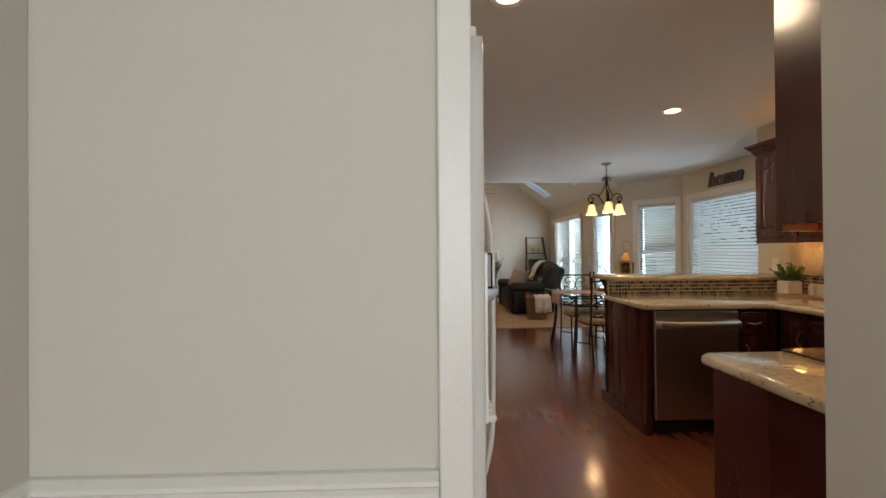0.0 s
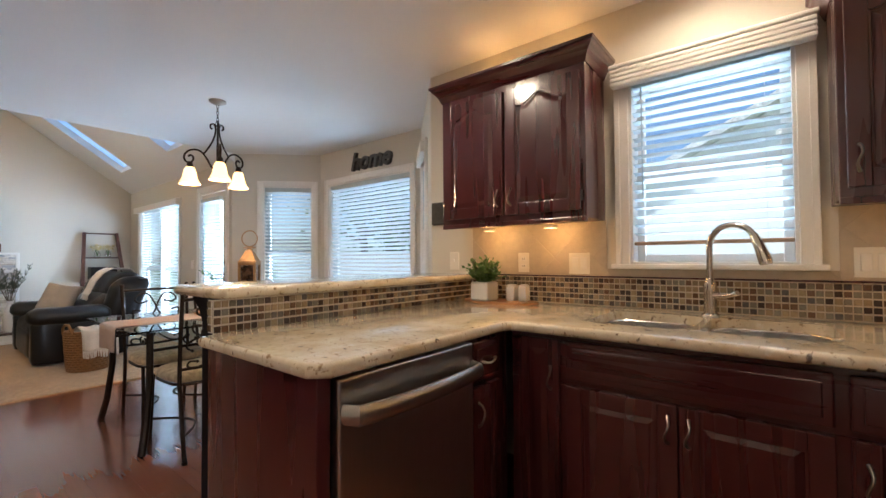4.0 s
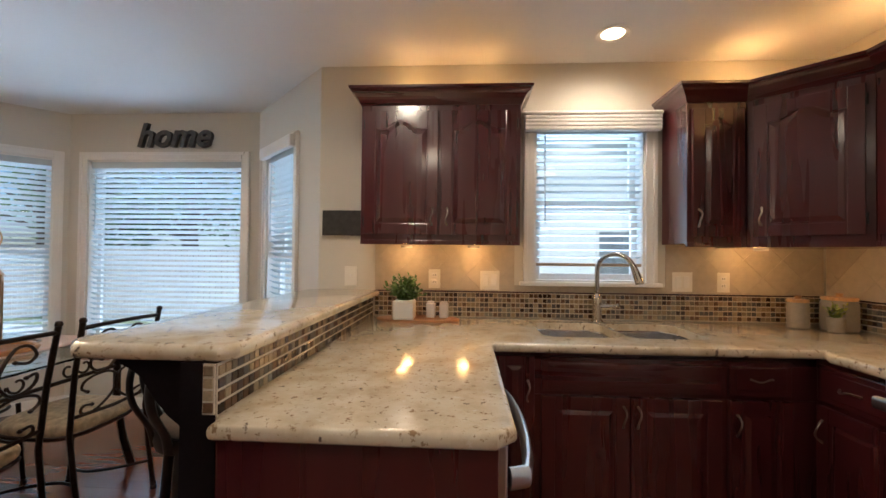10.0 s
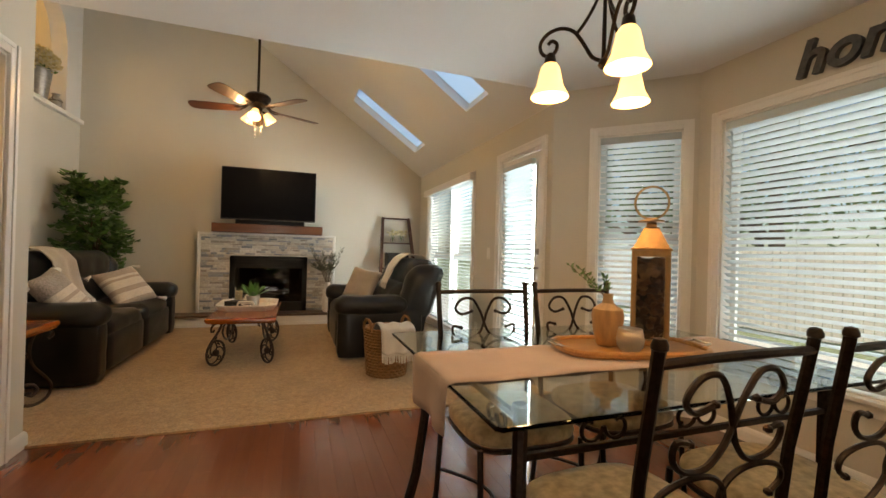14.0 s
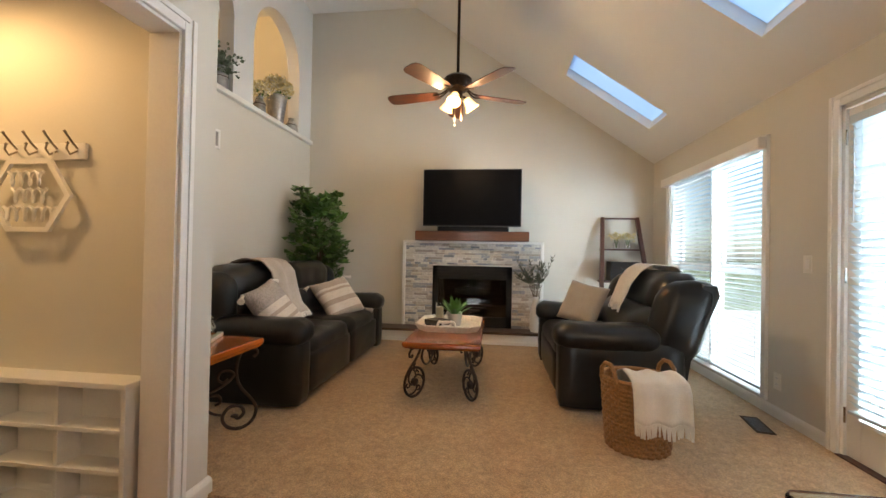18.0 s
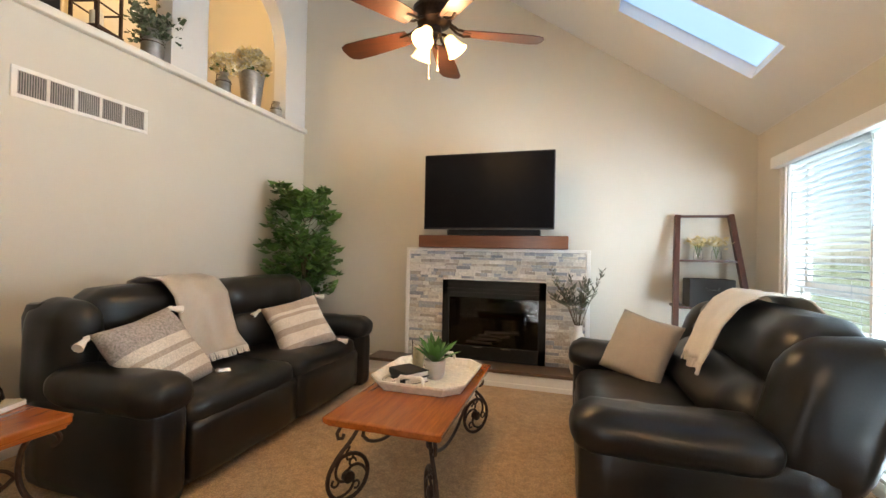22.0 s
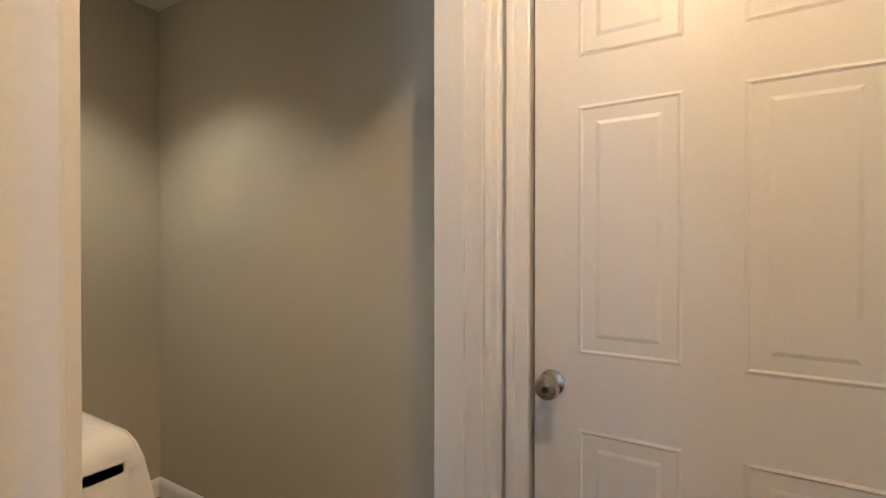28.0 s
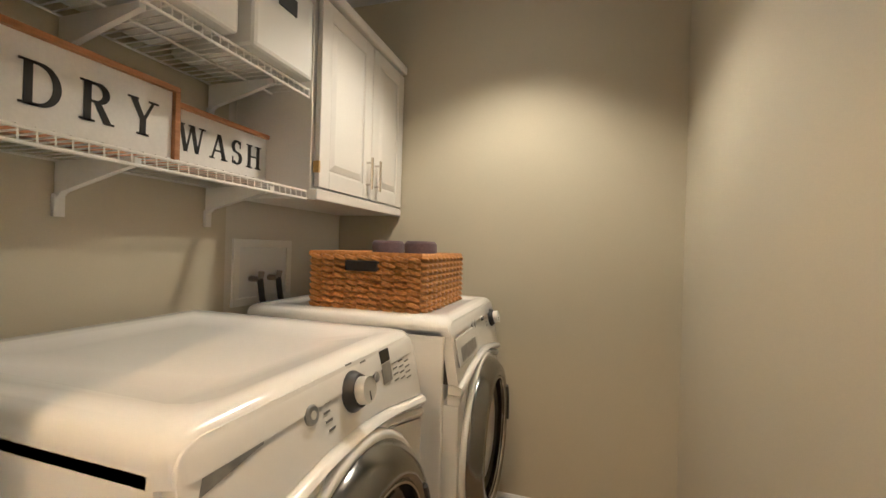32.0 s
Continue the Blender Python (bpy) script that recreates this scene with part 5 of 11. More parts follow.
hd = thing("door_hall", "closed white six-panel door with nickel knob", "door", (-1.462, 7.23, 0), 90, kind="structure")
lf = six_panel(hd, 0.784, 2.026, 0.010)
part("door_casing", casing(B(), 0.80, 2.035, 0.0, 0.06, 0.016), M_TRIM, hd)
part("knob", lathe(B(), [(0.0, 0.0), (0.032, 0.0), (0.032, -0.006), (0.014, -0.012), (0.013, -0.03), (0.024, -0.038), (0.031, -0.052), (0.026, -0.066), (0.0, -0.07)], 20, (-0.345, 0.010, 0.905), "y"), M_NICKEL, lf, "satin nickel knob", True)
part("keyhole", lathe(B(), [(0.0, -0.0705), (0.008, -0.0705), (0.008, -0.072), (0.0, -0.072)], 12, (-0.345, 0.010, 0.905), "y"), M_BLACK, lf)
for hz in (0.25, 1.05, 1.82):
    part("hinge", tube(B(), [(0.401, 0.0, hz - 0.045), (0.401, 0.0, hz + 0.045)], 0.007, 8), M_DOORWHITE, lf, "", True)
part("threshold", box(B(), -0.40, 0.40, -0.05, 0.05, 0.0, 0.018, 0.004), M_MANTEL, hd, "reddish wooden threshold")

# cased openings
op = thing("door_hall_opening", "white cased opening from kitchen to hall", "door casing", (0.25, 7.201, 0), 90, kind="structure")
part("door_casing", casing(B(), 0.792, 2.03, 0.0, 0.062, 0.018), M_TRIM, op)
part("door_casing", casing(B(), 0.792, 2.03, 0.0, 0.055, 0.018), M_TRIM, op).matrix_basis = pose(0, 0.13, 0, 0, 0, 180)
bm = B()
for x0, x1, a, b in ((-0.396, -0.384, 0, 2.03), (0.384, 0.396, 0, 2.03), (-0.396, 0.396, 2.018, 2.03)):
    box(bm, x0, x1, -0.001, 0.131, a, b)
part("jamb", bm, M_TRIM, op)
lo = thing("door_laundry_opening", "white cased opening to the laundry with strike plate", "door casing", (-0.955, 6.74, 0), 180, kind="structure")
part("door_casing", casing(B(), 0.83, 2.03, 0.0, 0.06, 0.018), M_TRIM, lo)
bm = B()
for x0, x1, a, b in ((-0.415, -0.40, 0, 2.03), (0.40, 0.415, 0, 2.03), (-0.415, 0.415, 2.015, 2.03)):
    box(bm, x0, x1, -0.001, 0.131, a, b)
box(bm, 0.388, 0.40, 0.045, 0.131, 0, 2.02, 0.002)
part("jamb", bm, M_TRIM, lo)
part("strike_plate", box(B(), 0.3985, 0.4005, 0.008, 0.032, 0.955, 1.06, 0.0005), M_TRIM, lo, "painted strike plate")

# baseboards
BASE = [(0, 0), (0.014, 0), (0.014, 0.062), (0.010, 0.078), (0.004, 0.088), (0, 0.090)]
for name, pts in (("baseboard_bay", [(3.48, 4.50), (3.48, 4.72), (4.27, 5.51), (4.27, 7.14), (3.55, 7.86), (3.55, 7.94)]), ("baseboard_living_east", [(3.55, 8.83), (3.55, 11.70), (2.5, 11.70)]),
                  ("baseboard_living_west", [(0.1, 11.70), (-1.12, 11.70), (-1.12, 7.825), (0.25, 7.825), (0.25, 7.66)]), ("baseboard_stub", [(-0.36, 4.67), (0.11, 4.67), (0.11, 4.86)]),
                  ("baseboard_hall_north", [(-1.46, 7.68), (0.12, 7.68)]), ("baseboard_laundry", [(0.05, 4.89), (-1.55, 4.89), (-1.55, 6.60)]), ("baseboard_desk", [(0.25, 5.52), (0.25, 6.70)]),
                  ("baseboard_hall_south", [(0.12, 6.74), (-0.46, 6.74)])):
    flip = {"baseboard_bay": -1, "baseboard_living_east": -1, "baseboard_living_west": -1, "baseboard_stub": 1, "baseboard_hall_north": 1, "baseboard_laundry": 1, "baseboard_desk": 1, "baseboard_hall_south": -1}[name]
    whole(name, sweep(B(), pts, BASE, flip), M_TRIM, "white moulded baseboard", "baseboard", kind="structure")
# entry wainscot and corner casings
whole("trim_entry_wainscot", box(B(), -0.289, 0.402, 1.622, 1.6345, 0.0, 0.885, 0.002), M_TRIM, "white wainscot panelling in the entry", "wainscot", kind="structure")
whole("trim_entry_chair_rail", sweep(B(), [(-0.29, -1.6), (-0.29, 1.6345), (0.402, 1.6345)], [(0, 0.875), (0.016, 0.875), (0.020, 0.887), (0.030, 0.895), (0.030, 0.903), (0.012, 0.911), (0, 0.911)], 1), M_TRIM, "white chair rail in the entry", "chair rail", kind="structure")
whole("trim_entry_west_wainscot", box(B(), -0.288, -0.276, -1.6, 1.620, 0.0, 0.875, 0.002), M_TRIM, "white wainscot panelling along the entry", "wainscot", kind="structure")
whole("trim_entry_panel_mould", sweep(B(), [(-0.22, 1.6215), (0.335, 1.6215)], [(0, 0.836), (0.014, 0.836), (0.018, 0.851), (0.010, 0.863), (0, 0.863)], 1), M_TRIM, "white panel moulding on the wainscot", "moulding", kind="structure")
whole("trim_corner_casing_left", box(B(), 0.403, 0.462, 1.616, 1.6345, 0.0, 2.43, 0.004), M_TRIM, "white corner casing at the kitchen entry", "casing", kind="structure")
whole("trim_corner_jamb_left", box(B(), 0.4575, 0.4625, 1.636, 1.776, 0.0, 2.43, 0.002), M_TRIM, "white jamb at the kitchen entry", "jamb", kind="structure")
whole("trim_corner_casing_right", box(B(), 1.232, 1.305, 1.616, 1.6345, 0.0, 2.43, 0.004), M_TRIM, "white corner casing opposite the kitchen entry", "casing", kind="structure")
whole("trim_corner_bead_right", box(B(), 1.242, 1.292, 1.608, 1.617, 0.0, 2.43, 0.003), M_TRIM, "white raised bead on the corner casing", "casing", kind="structure")

# ---- breakfast area ----
def scroll(cx, cz, r0, r1, a0, a1, n=14, y=0.0):
    """A spiral in the XZ plane."""
    return [(cx + (r0 + (r1 - r0) * i / n) * math.cos(radians(a0 + (a1 - a0) * i / n)), y, cz + (r0 + (r1 - r0) * i / n) * math.sin(radians(a0 + (a1 - a0) * i / n))) for i in range(n + 1)]


def curve(pts, n=4):
    """A smooth line through points."""
    out = []
    for i in range(len(pts) - 1):
        p = [pts[max(i - 1, 0)], pts[i], pts[i + 1], pts[min(i + 2, len(pts) - 1)]]
        for k in range(n):
            t = k / n
            w = (-0.5 * t + t * t - 0.5 * t ** 3, 1 - 2.5 * t * t + 1.5 * t ** 3, 0.5 * t + 2 * t * t - 1.5 * t ** 3, -0.5 * t * t + 0.5 * t ** 3)
            out.append(tuple(sum(w[j] * p[j][c] for j in range(4)) for c in range(2)))
    return out + [pts[-1]]


M_SEAT = cloth("mottled_tan_suede", (0.50, 0.38, 0.23), 30, 0.28, 0.9, 0.35)


def dining_chair():
    """Local: the sitter looks to +y, seat centre at the origin."""
    c = thing("dining_chair", "bronze wrought iron dining chair with tan suede seat", "chair", (0, 0, 0), 0, "chairs round the glass table")
    bm = B()
    rim = [(0.222 * math.copysign(abs(math.cos(a)) ** 0.55, math.cos(a)), 0.010 + 0.212 * math.copysign(abs(math.sin(a)) ** 0.55, math.sin(a))) for a in [2 * math.pi * i / 36 for i in range(36)]]
    rings = [[bm.verts.new((x * k, y * k, z)) for x, y in rim] for k, z in ((0.93, 0.436), (0.985, 0.444), (1.0, 0.460), (0.985, 0.477), (0.93, 0.489), (0.75, 0.497), (0.4, 0.501))]
    skin(bm, rings, True)
    part("seat", bm, M_SEAT, c, "mottled tan suede seat pad", "all")
    part("seat_frame", tube(B(), [(x * 0.97, y * 0.97, 0.428) for x, y in rim], 0.009, 6, True), M_BRONZE, c, "", True)
    for s in (-1, 1):
        part("back_post", tube(B(), [(s * 0.205, -0.275, 0.0), (s * 0.207, -0.235, 0.25), (s * 0.21, -0.21, 0.45), (s * 0.215, -0.235, 0.72), (s * 0.22, -0.275, 0.965)], 0.012, 8), M_BRONZE, c, "", True)
        part("finial", lathe(B(), [(0.010, 0.0), (0.015, 0.004), (0.015, 0.012), (0.011, 0.022), (0.0, 0.025)], 10, (s * 0.22, -0.276, 0.963)), M_BRONZE, c, "", True)
        part("foot", lathe(B(), [(0.016, 0.0), (0.016, 0.014), (0.010, 0.020), (0.014, 0.028), (0.010, 0.04)], 10, (s * 0.205, -0.275, 0.0)), M_BRONZE, c, "", True)
        part("leg", tube(B(), [(s * 0.205, 0.20, 0.44), (s * 0.205, 0.215, 0.25), (s * 0.21, 0.235, 0.0)], 0.011, 8), M_BRONZE, c, "", True)
        part("foot", lathe(B(), [(0.016, 0.0), (0.016, 0.014), (0.010, 0.020), (0.014, 0.028), (0.010, 0.04)], 10, (s * 0.21, 0.235, 0.0)), M_BRONZE, c, "", True)
        # ring stretchers bow inwards from leg to leg
        part("stretcher", tube(B(), [(s * (0.206 - 0.15 * math.sin(math.pi * i / 10)), -0.255 + 0.48 * i / 10, 0.15) for i in range(11)], 0.008, 6), M_BRONZE, c, "", True)
    part("top_rail", tube(B(), [(-0.22 + 0.44 * i / 8, -0.272, 0.938 + 0.004 * math.sin(math.pi * i / 8)) for i in range(9)], 0.010, 8), M_BRONZE, c, "", True)
    part("lower_rail", tube(B(), [(-0.212, -0.217, 0.53), (0, -0.22, 0.52), (0.212, -0.217, 0.53)], 0.009, 8), M_BRONZE, c, "", True)

    def lean(pts):
        return [(x, -0.213 - 0.06 * (z - 0.47) / 0.46, z) for x, _, z in pts]
    for s in (-1, 1):
        def mir(pts):
            return [(s * x, y, z) for x, y, z in pts]
        # hooked bows that cross in the middle and curl out below, and side hooks
        bow = curve([(-0.060, 0.850), (-0.110, 0.838), (-0.140, 0.865), (-0.108, 0.905), (-0.055, 0.905), (-0.018, 0.850), (0.0, 0.800), (0.018, 0.760), (0.060, 0.722), (0.118, 0.724), (0.152, 0.752), (0.150, 0.785), (0.112, 0.778)])
        hook = curve([(-0.150, 0.632), (-0.182, 0.655), (-0.172, 0.686), (-0.120, 0.704), (-0.055, 0.704), (-0.010, 0.682), (0.006, 0.640), (-0.020, 0.585), (-0.080, 0.540), (-0.135, 0.528), (-0.172, 0.545), (-0.160, 0.570), (-0.118, 0.564)])
        for nm, pts, r in (("scroll_bow", bow, 0.0066), ("scroll", hook, 0.0062)):
            q = lean(mir([(x, 0, z) for x, z in pts]))
            part(nm, tube(B(), q, r, 6), M_BRONZE, c, "", True)
            for e in (q[0], q[-1]):
                part("scroll_bud", lathe(B(), [(0.0, -0.010), (0.009, -0.004), (0.009, 0.004), (0.0, 0.010)], 8, e), M_BRONZE, c, "", True)
    return c


ch = dining_chair()
ch.matrix_basis = pose(2.42, 5.80, 0, 0, 0, 2)
copy_thing(ch, pose(2.98, 5.79, 0, 0, 0, -2))
copy_thing(ch, pose(2.44, 6.47, 0, 0, 0, 179))
copy_thing(ch, pose(2.95, 6.48, 0, 0, 0, 181))

tb = thing("dining_table", "glass-topped dining table on bronze iron legs", "table", (2.76, 6.29, 0))
X0, X1, Y0, Y1 = -0.73, 0.73, -0.53, 0.53
bm = B()
prism(bm, [(X0 + 0.014, Y0), (X1 - 0.014, Y0), (X1, Y0 + 0.014), (X1, Y1 - 0.014), (X1 - 0.014, Y1), (X0 + 0.014, Y1), (X0, Y1 - 0.014), (X0, Y0 + 0.014)], 0.738, 0.750, "xy", 0.004)
part("glass_top", bm, M_TABLEGLASS, tb, "clear bevelled glass top")
for sx in (-1, 1):
    for sy in (-1, 1):
        part("leg", tube(B(), [(sx * 0.60, sy * 0.40, 0.72), (sx * 0.60, sy * 0.40, 0.42), (sx * 0.625, sy * 0.425, 0.16), (sx * 0.655, sy * 0.455, 0.0)], 0.02, 8, radii=[0.020, 0.020, 0.021, 0.023]), M_BRONZE, tb, "", True)
        part("glass_pad", lathe(B(), [(0.024, 0.718), (0.024, 0.733), (0.018, 0.738)], 12, (sx * 0.60, sy * 0.40, 0)), M_BLACK, tb, "", True)
for s in (-1, 1):
    part("apron_bar", box(B(), -0.60, 0.60, s * 0.40 - 0.009, s * 0.40 + 0.009, 0.600, 0.618, 0.003), M_BRONZE, tb)
    part("apron_bar", box(B(), s * 0.60 - 0.009, s * 0.60 + 0.009, -0.40, 0.40, 0.690, 0.708, 0.003), M_BRONZE, tb)
    for k in range(-1, 2):
        for q in (-1, 1):
            pts = [(x, s * 0.40, z) for x, _, z in scroll(k * 0.34 + q * 0.046, 0.660, 0.044, 0.015, 90 + q * 90, 90 + q * 90 + q * 300, 18)]
            part("apron_scroll", tube(B(), pts, 0.006, 6), M_BRONZE, tb, "", True)
    for k in (-1, 1):
        for q in (-1, 1):
            pts = [(s * 0.60, x, z) for x, _, z in scroll(k * 0.27 + q * 0.034, 0.662, 0.032, 0.012, 90 + q * 90, 90 + q * 90 + q * 300, 16)]
            part("apron_scroll", tube(B(), pts, 0.0055, 6), M_BRONZE, tb, "", True)


def sheet(bm, nx, ny, fn, thick=0.003):
    """A draped cloth: fn(u, v) gives its upper side."""
    g = [[Vector(fn(i / nx, j / ny)) for j in range(ny + 1)] for i in range(nx + 1)]
    top = [[bm.verts.new(p) for p in r] for r in g]
    bot = []
    for i in range(nx + 1):
        row = []
        for j in range(ny + 1):
            a = g[min(i + 1, nx)][j] - g[max(i - 1, 0)][j]
            b = g[i][min(j + 1, ny)] - g[i][max(j - 1, 0)]
            n = a.cross(b)
            n = n.normalized() if n.length > 1e-9 else Vector((0, 0, 1))
            row.append(bm.verts.new(g[i][j] - n * thick))
        bot.append(row)
    for i in range(nx):
        for j in range(ny):
            bm.faces.new((top[i][j], top[i + 1][j], top[i + 1][j + 1], top[i][j + 1]))
            bm.faces.new((bot[i][j], bot[i][j + 1], bot[i + 1][j + 1], bot[i + 1][j]))
    for i in range(nx):
        bm.faces.new((top[i][0], bot[i][0], bot[i + 1][0], top[i + 1][0]))
        bm.faces.new((top[i][ny], top[i + 1][ny], bot[i + 1][ny], bot[i][ny]))
    for j in range(ny):
        bm.faces.new((top[0][j], top[0][j + 1], bot[0][j + 1], bot[0][j]))
        bm.faces.new((top[nx][j], bot[nx][j], bot[nx][j + 1], top[nx][j + 1]))
    return bm


def runner(u, v):
    s = -0.16 + u * (1.46 + 0.32)
    y = 6.06 + v * 0.36 + 0.006 * math.sin(u * 23)
    x0, x1 = 2.03, 3.49
    if s < 0:
        return (x0 - 0.006 - 0.012 * math.sin(v * 9) * (-s) * 6, y + (v - 0.5) * s * 0.25, 0.756 + s)
    if s > 1.46:
        return (x1 + 0.006, y, 0.756 - (s - 1.46))
    return (x0 + s, y, 0.7545 + 0.0012 * math.sin(s * 31 + v * 5))


M_RUNNER = cloth("pinkish_linen", (0.52, 0.385, 0.31), 420, 0.12)
whole("table_runner", sheet(B(), 60, 8, runner), M_RUNNER, "pinkish tan linen runner along the table", "table runner", smooth="all")
tr = thing("wooden_tray", "oblong acacia wood tray on the runner", "tray", (2.86, 6.27, 0.757), -12)
M_ACACIA = wood("acacia", (0.34, 0.15, 0.05), (0.58, 0.29, 0.10), 0.35, 2.0, "x", 0.2)
bm = B()
outline = [(0.29 * math.copysign(abs(math.cos(a)) ** 0.5, math.cos(a)), 0.155 * math.copysign(abs(math.sin(a)) ** 0.5, math.sin(a))) for a in [2 * math.pi * i / 40 for i in range(40)]]
prism(bm, outline, 0.0, 0.012, "xy", 0.003)
part("board", bm, M_ACACIA, tr, "", True)
part("rim", tube(B(), [(x * 0.985, y * 0.975, 0.016) for x, y in outline], 0.011, 8, True), M_ACACIA, tr, "", True)
for s in (-1, 1):
    part("handle", tube(B(), [(s * 0.275, -0.05, 0.02), (s * 0.315, -0.045, 0.03), (s * 0.315, 0.045, 0.03), (s * 0.275, 0.05, 0.02)], 0.0055, 6), M_CHROME, tr, "", True)
# lantern
ln = thing("lantern", "tall copper-roofed lantern with ring handle", "lantern", (2.98, 6.29, 0.773), -44)
M_COPPER = paint("warm_copper", (0.46, 0.28, 0.13), 0.38, 0.8, grain=40, var=0.12)
M_BARK = per_piece("wood_slices", [(0.22, 0.11, 0.06), (0.10, 0.05, 0.028), (0.34, 0.20, 0.12), (0.06, 0.03, 0.018)], 0.4, "Island", 0.2)
part("base", box(B(), -0.070, 0.070, -0.070, 0.070, 0.0, 0.022, 0.004), M_COPPER, ln)
for sx in (-1, 1):
    for sy in (-1, 1):
        part("post", box(B(), sx * 0.060 - 0.010, sx * 0.060 + 0.010, sy * 0.060 - 0.010, sy * 0.060 + 0.010, 0.022, 0.352, 0.002), M_COPPER, ln)
for s in (-1, 1):
    part("pane", box(B(), -0.050, 0.050, s * 0.058 - 0.002, s * 0.058 + 0.002, 0.022, 0.352), M_GLASS, ln)
    part("pane", box(B(), s * 0.058 - 0.002, s * 0.058 + 0.002, -0.050, 0.050, 0.022, 0.352), M_GLASS, ln)
part("top_frame", box(B(), -0.070, 0.070, -0.070, 0.070, 0.352, 0.376, 0.003), M_COPPER, ln)
part("roof", lathe(B(), [(0.103, 0.376), (0.103, 0.384), (0.090, 0.390), (0.040, 0.466), (0.036, 0.470), (0.028, 0.472), (0.024, 0.490), (0.0, 0.492)], 4, (0, 0, 0)), M_COPPER, ln).rotation_euler = (0, 0, radians(45))
part("cap_disc", lathe(B(), [(0.0, 0.492), (0.046, 0.492), (0.050, 0.496), (0.046, 0.501), (0.0, 0.504)], 24), M_COPPER, ln, "", True)
part("ring_handle", tube(B(), [(0.062 * math.cos(a), 0.0, 0.572 + 0.066 * math.sin(a)) for a in [2 * math.pi * i / 32 for i in range(32)]], 0.0045, 6, True), M_COPPER, ln, "", True)
# added black core, gives the shade between the outer slices
part("inner_block", box(B(), -0.036, 0.036, -0.036, 0.036, 0.023, 0.345), M_BLACKMAT, ln)
bm = B()
for k in range(420):
    f, u, z = k % 4, random.uniform(-0.042, 0.042), random.uniform(0.036, 0.338)
    rr = random.uniform(0.011, 0.019)
    m = Matrix.Rotation(math.pi / 2 * f, 4, "Z") @ Matrix.Translation((u, -0.040 - random.uniform(0, 0.008), z)) @ Euler((math.pi / 2 + random.uniform(-0.6, 0.6), random.uniform(-0.6, 0.6), 0)).to_matrix().to_4x4()
    n0 = len(bm.verts)
    lathe(bm, [(0.0, -0.004), (rr, -0.004), (rr, 0.004), (0.0, 0.004)], 7)
    bm.verts.ensure_lookup_table()
    bmesh.ops.transform(bm, matrix=m, verts=bm.verts[n0:])
tagged(part("wood_slice_fill", bm, M_BARK, ln, "dark wood slices filling the glass"), kind="stuff")


def leafy(bm, base, tip, n, size, spread=0.5, flat=0.35, wide=0.32, up=0.2):
    """Small pointed leaves in pairs along a stem."""
    base, tip = Vector(base), Vector(tip)
    d = (tip - base)
    for k in range(n):
        p = base + d * ((k + 0.5) / n)
        th = random.uniform(0, 6.28)
        out = Vector((math.cos(th), math.sin(th), random.uniform(-0.2, 0.6) + up)).normalized()
        out = (out * spread + d.normalized() * (1 - spread)).normalized()
        side = out.cross(Vector((random.uniform(-1, 1), random.uniform(-1, 1), 1))).normalized()
        nn = out.cross(side)
        s = size * random.uniform(0.7, 1.25)
        a, b, c, e = p, p + out * s * 0.5 + side * s * wide + nn * s * 0.05, p + out * s - nn * s * flat * 0.3, p + out * s * 0.5 - side * s * wide + nn * s * 0.05
        mid = p + out * s * 0.5 - nn * s * 0.08
        va, vb, vc, ve, vm = (bm.verts.new(q) for q in (a, b, c, e, mid))
        for f in ((va, vb, vm), (vb, vc, vm), (vc, ve, vm), (ve, va, vm)):
            bm.faces.new(f)


M_SPRIG = per_piece("light_green_leaf", [(0.10, 0.20, 0.05), (0.14, 0.26, 0.07), (0.08, 0.16, 0.04)], 0.5, "Island", 0.1)
vs = thing("bottle_vase", "tan wooden bottle vase with a green sprig", "vase", (2.78, 6.30, 0.773))
M_TANWOOD = paint("turned_tan_wood", (0.50, 0.29, 0.13), 0.45, grain=14, var=0.22, stretch=(3, 3, 0.6), bumps=0.06)
part("body", lathe(B(), [(0.0, 0.0), (0.036, 0.0), (0.042, 0.008), (0.054, 0.06), (0.062, 0.115), (0.056, 0.142), (0.022, 0.165), (0.018, 0.185), (0.021, 0.20), (0.017, 0.201), (0.014, 0.17)], 24), M_TANWOOD, vs, "", True)
bm = B()
for tip in ((-0.17, 0.02, 0.31), (-0.10, 0.05, 0.30), (-0.03, -0.02, 0.27)):
    tube(bm, [(0, 0, 0.18), tip], 0.0015, 4)
part("stem", bm, M_STEM, vs)
bm = B()
for tip in ((-0.17, 0.02, 0.31), (-0.10, 0.05, 0.30), (-0.03, -0.02, 0.27)):
    leafy(bm, (tip[0] * 0.3, tip[1] * 0.3, 0.21), tip, 22, 0.026, 0.75, 0.3, 0.22)
part("sprig", bm, M_SPRIG, vs)
cd = thing("glass_votive", "frosted white glass votive on the tray", "candle holder", (2.79, 6.19, 0.773))
part("glass_cup", lathe(B(), [(0.030, 0.0), (0.046, 0.02), (0.050, 0.045), (0.042, 0.085), (0.039, 0.085), (0.046, 0.045), (0.040, 0.014), (0.0, 0.01)], 20), glass("frosted_glass", (1.0, 0.95, 0.88), 0.45), cd, "", True)
part("wax", lathe(B(), [(0.0, 0.016), (0.036, 0.016), (0.041, 0.045), (0.036, 0.062), (0.0, 0.063)], 16), paint("wax", (0.80, 0.68, 0.52), 0.5), cd, "", True)

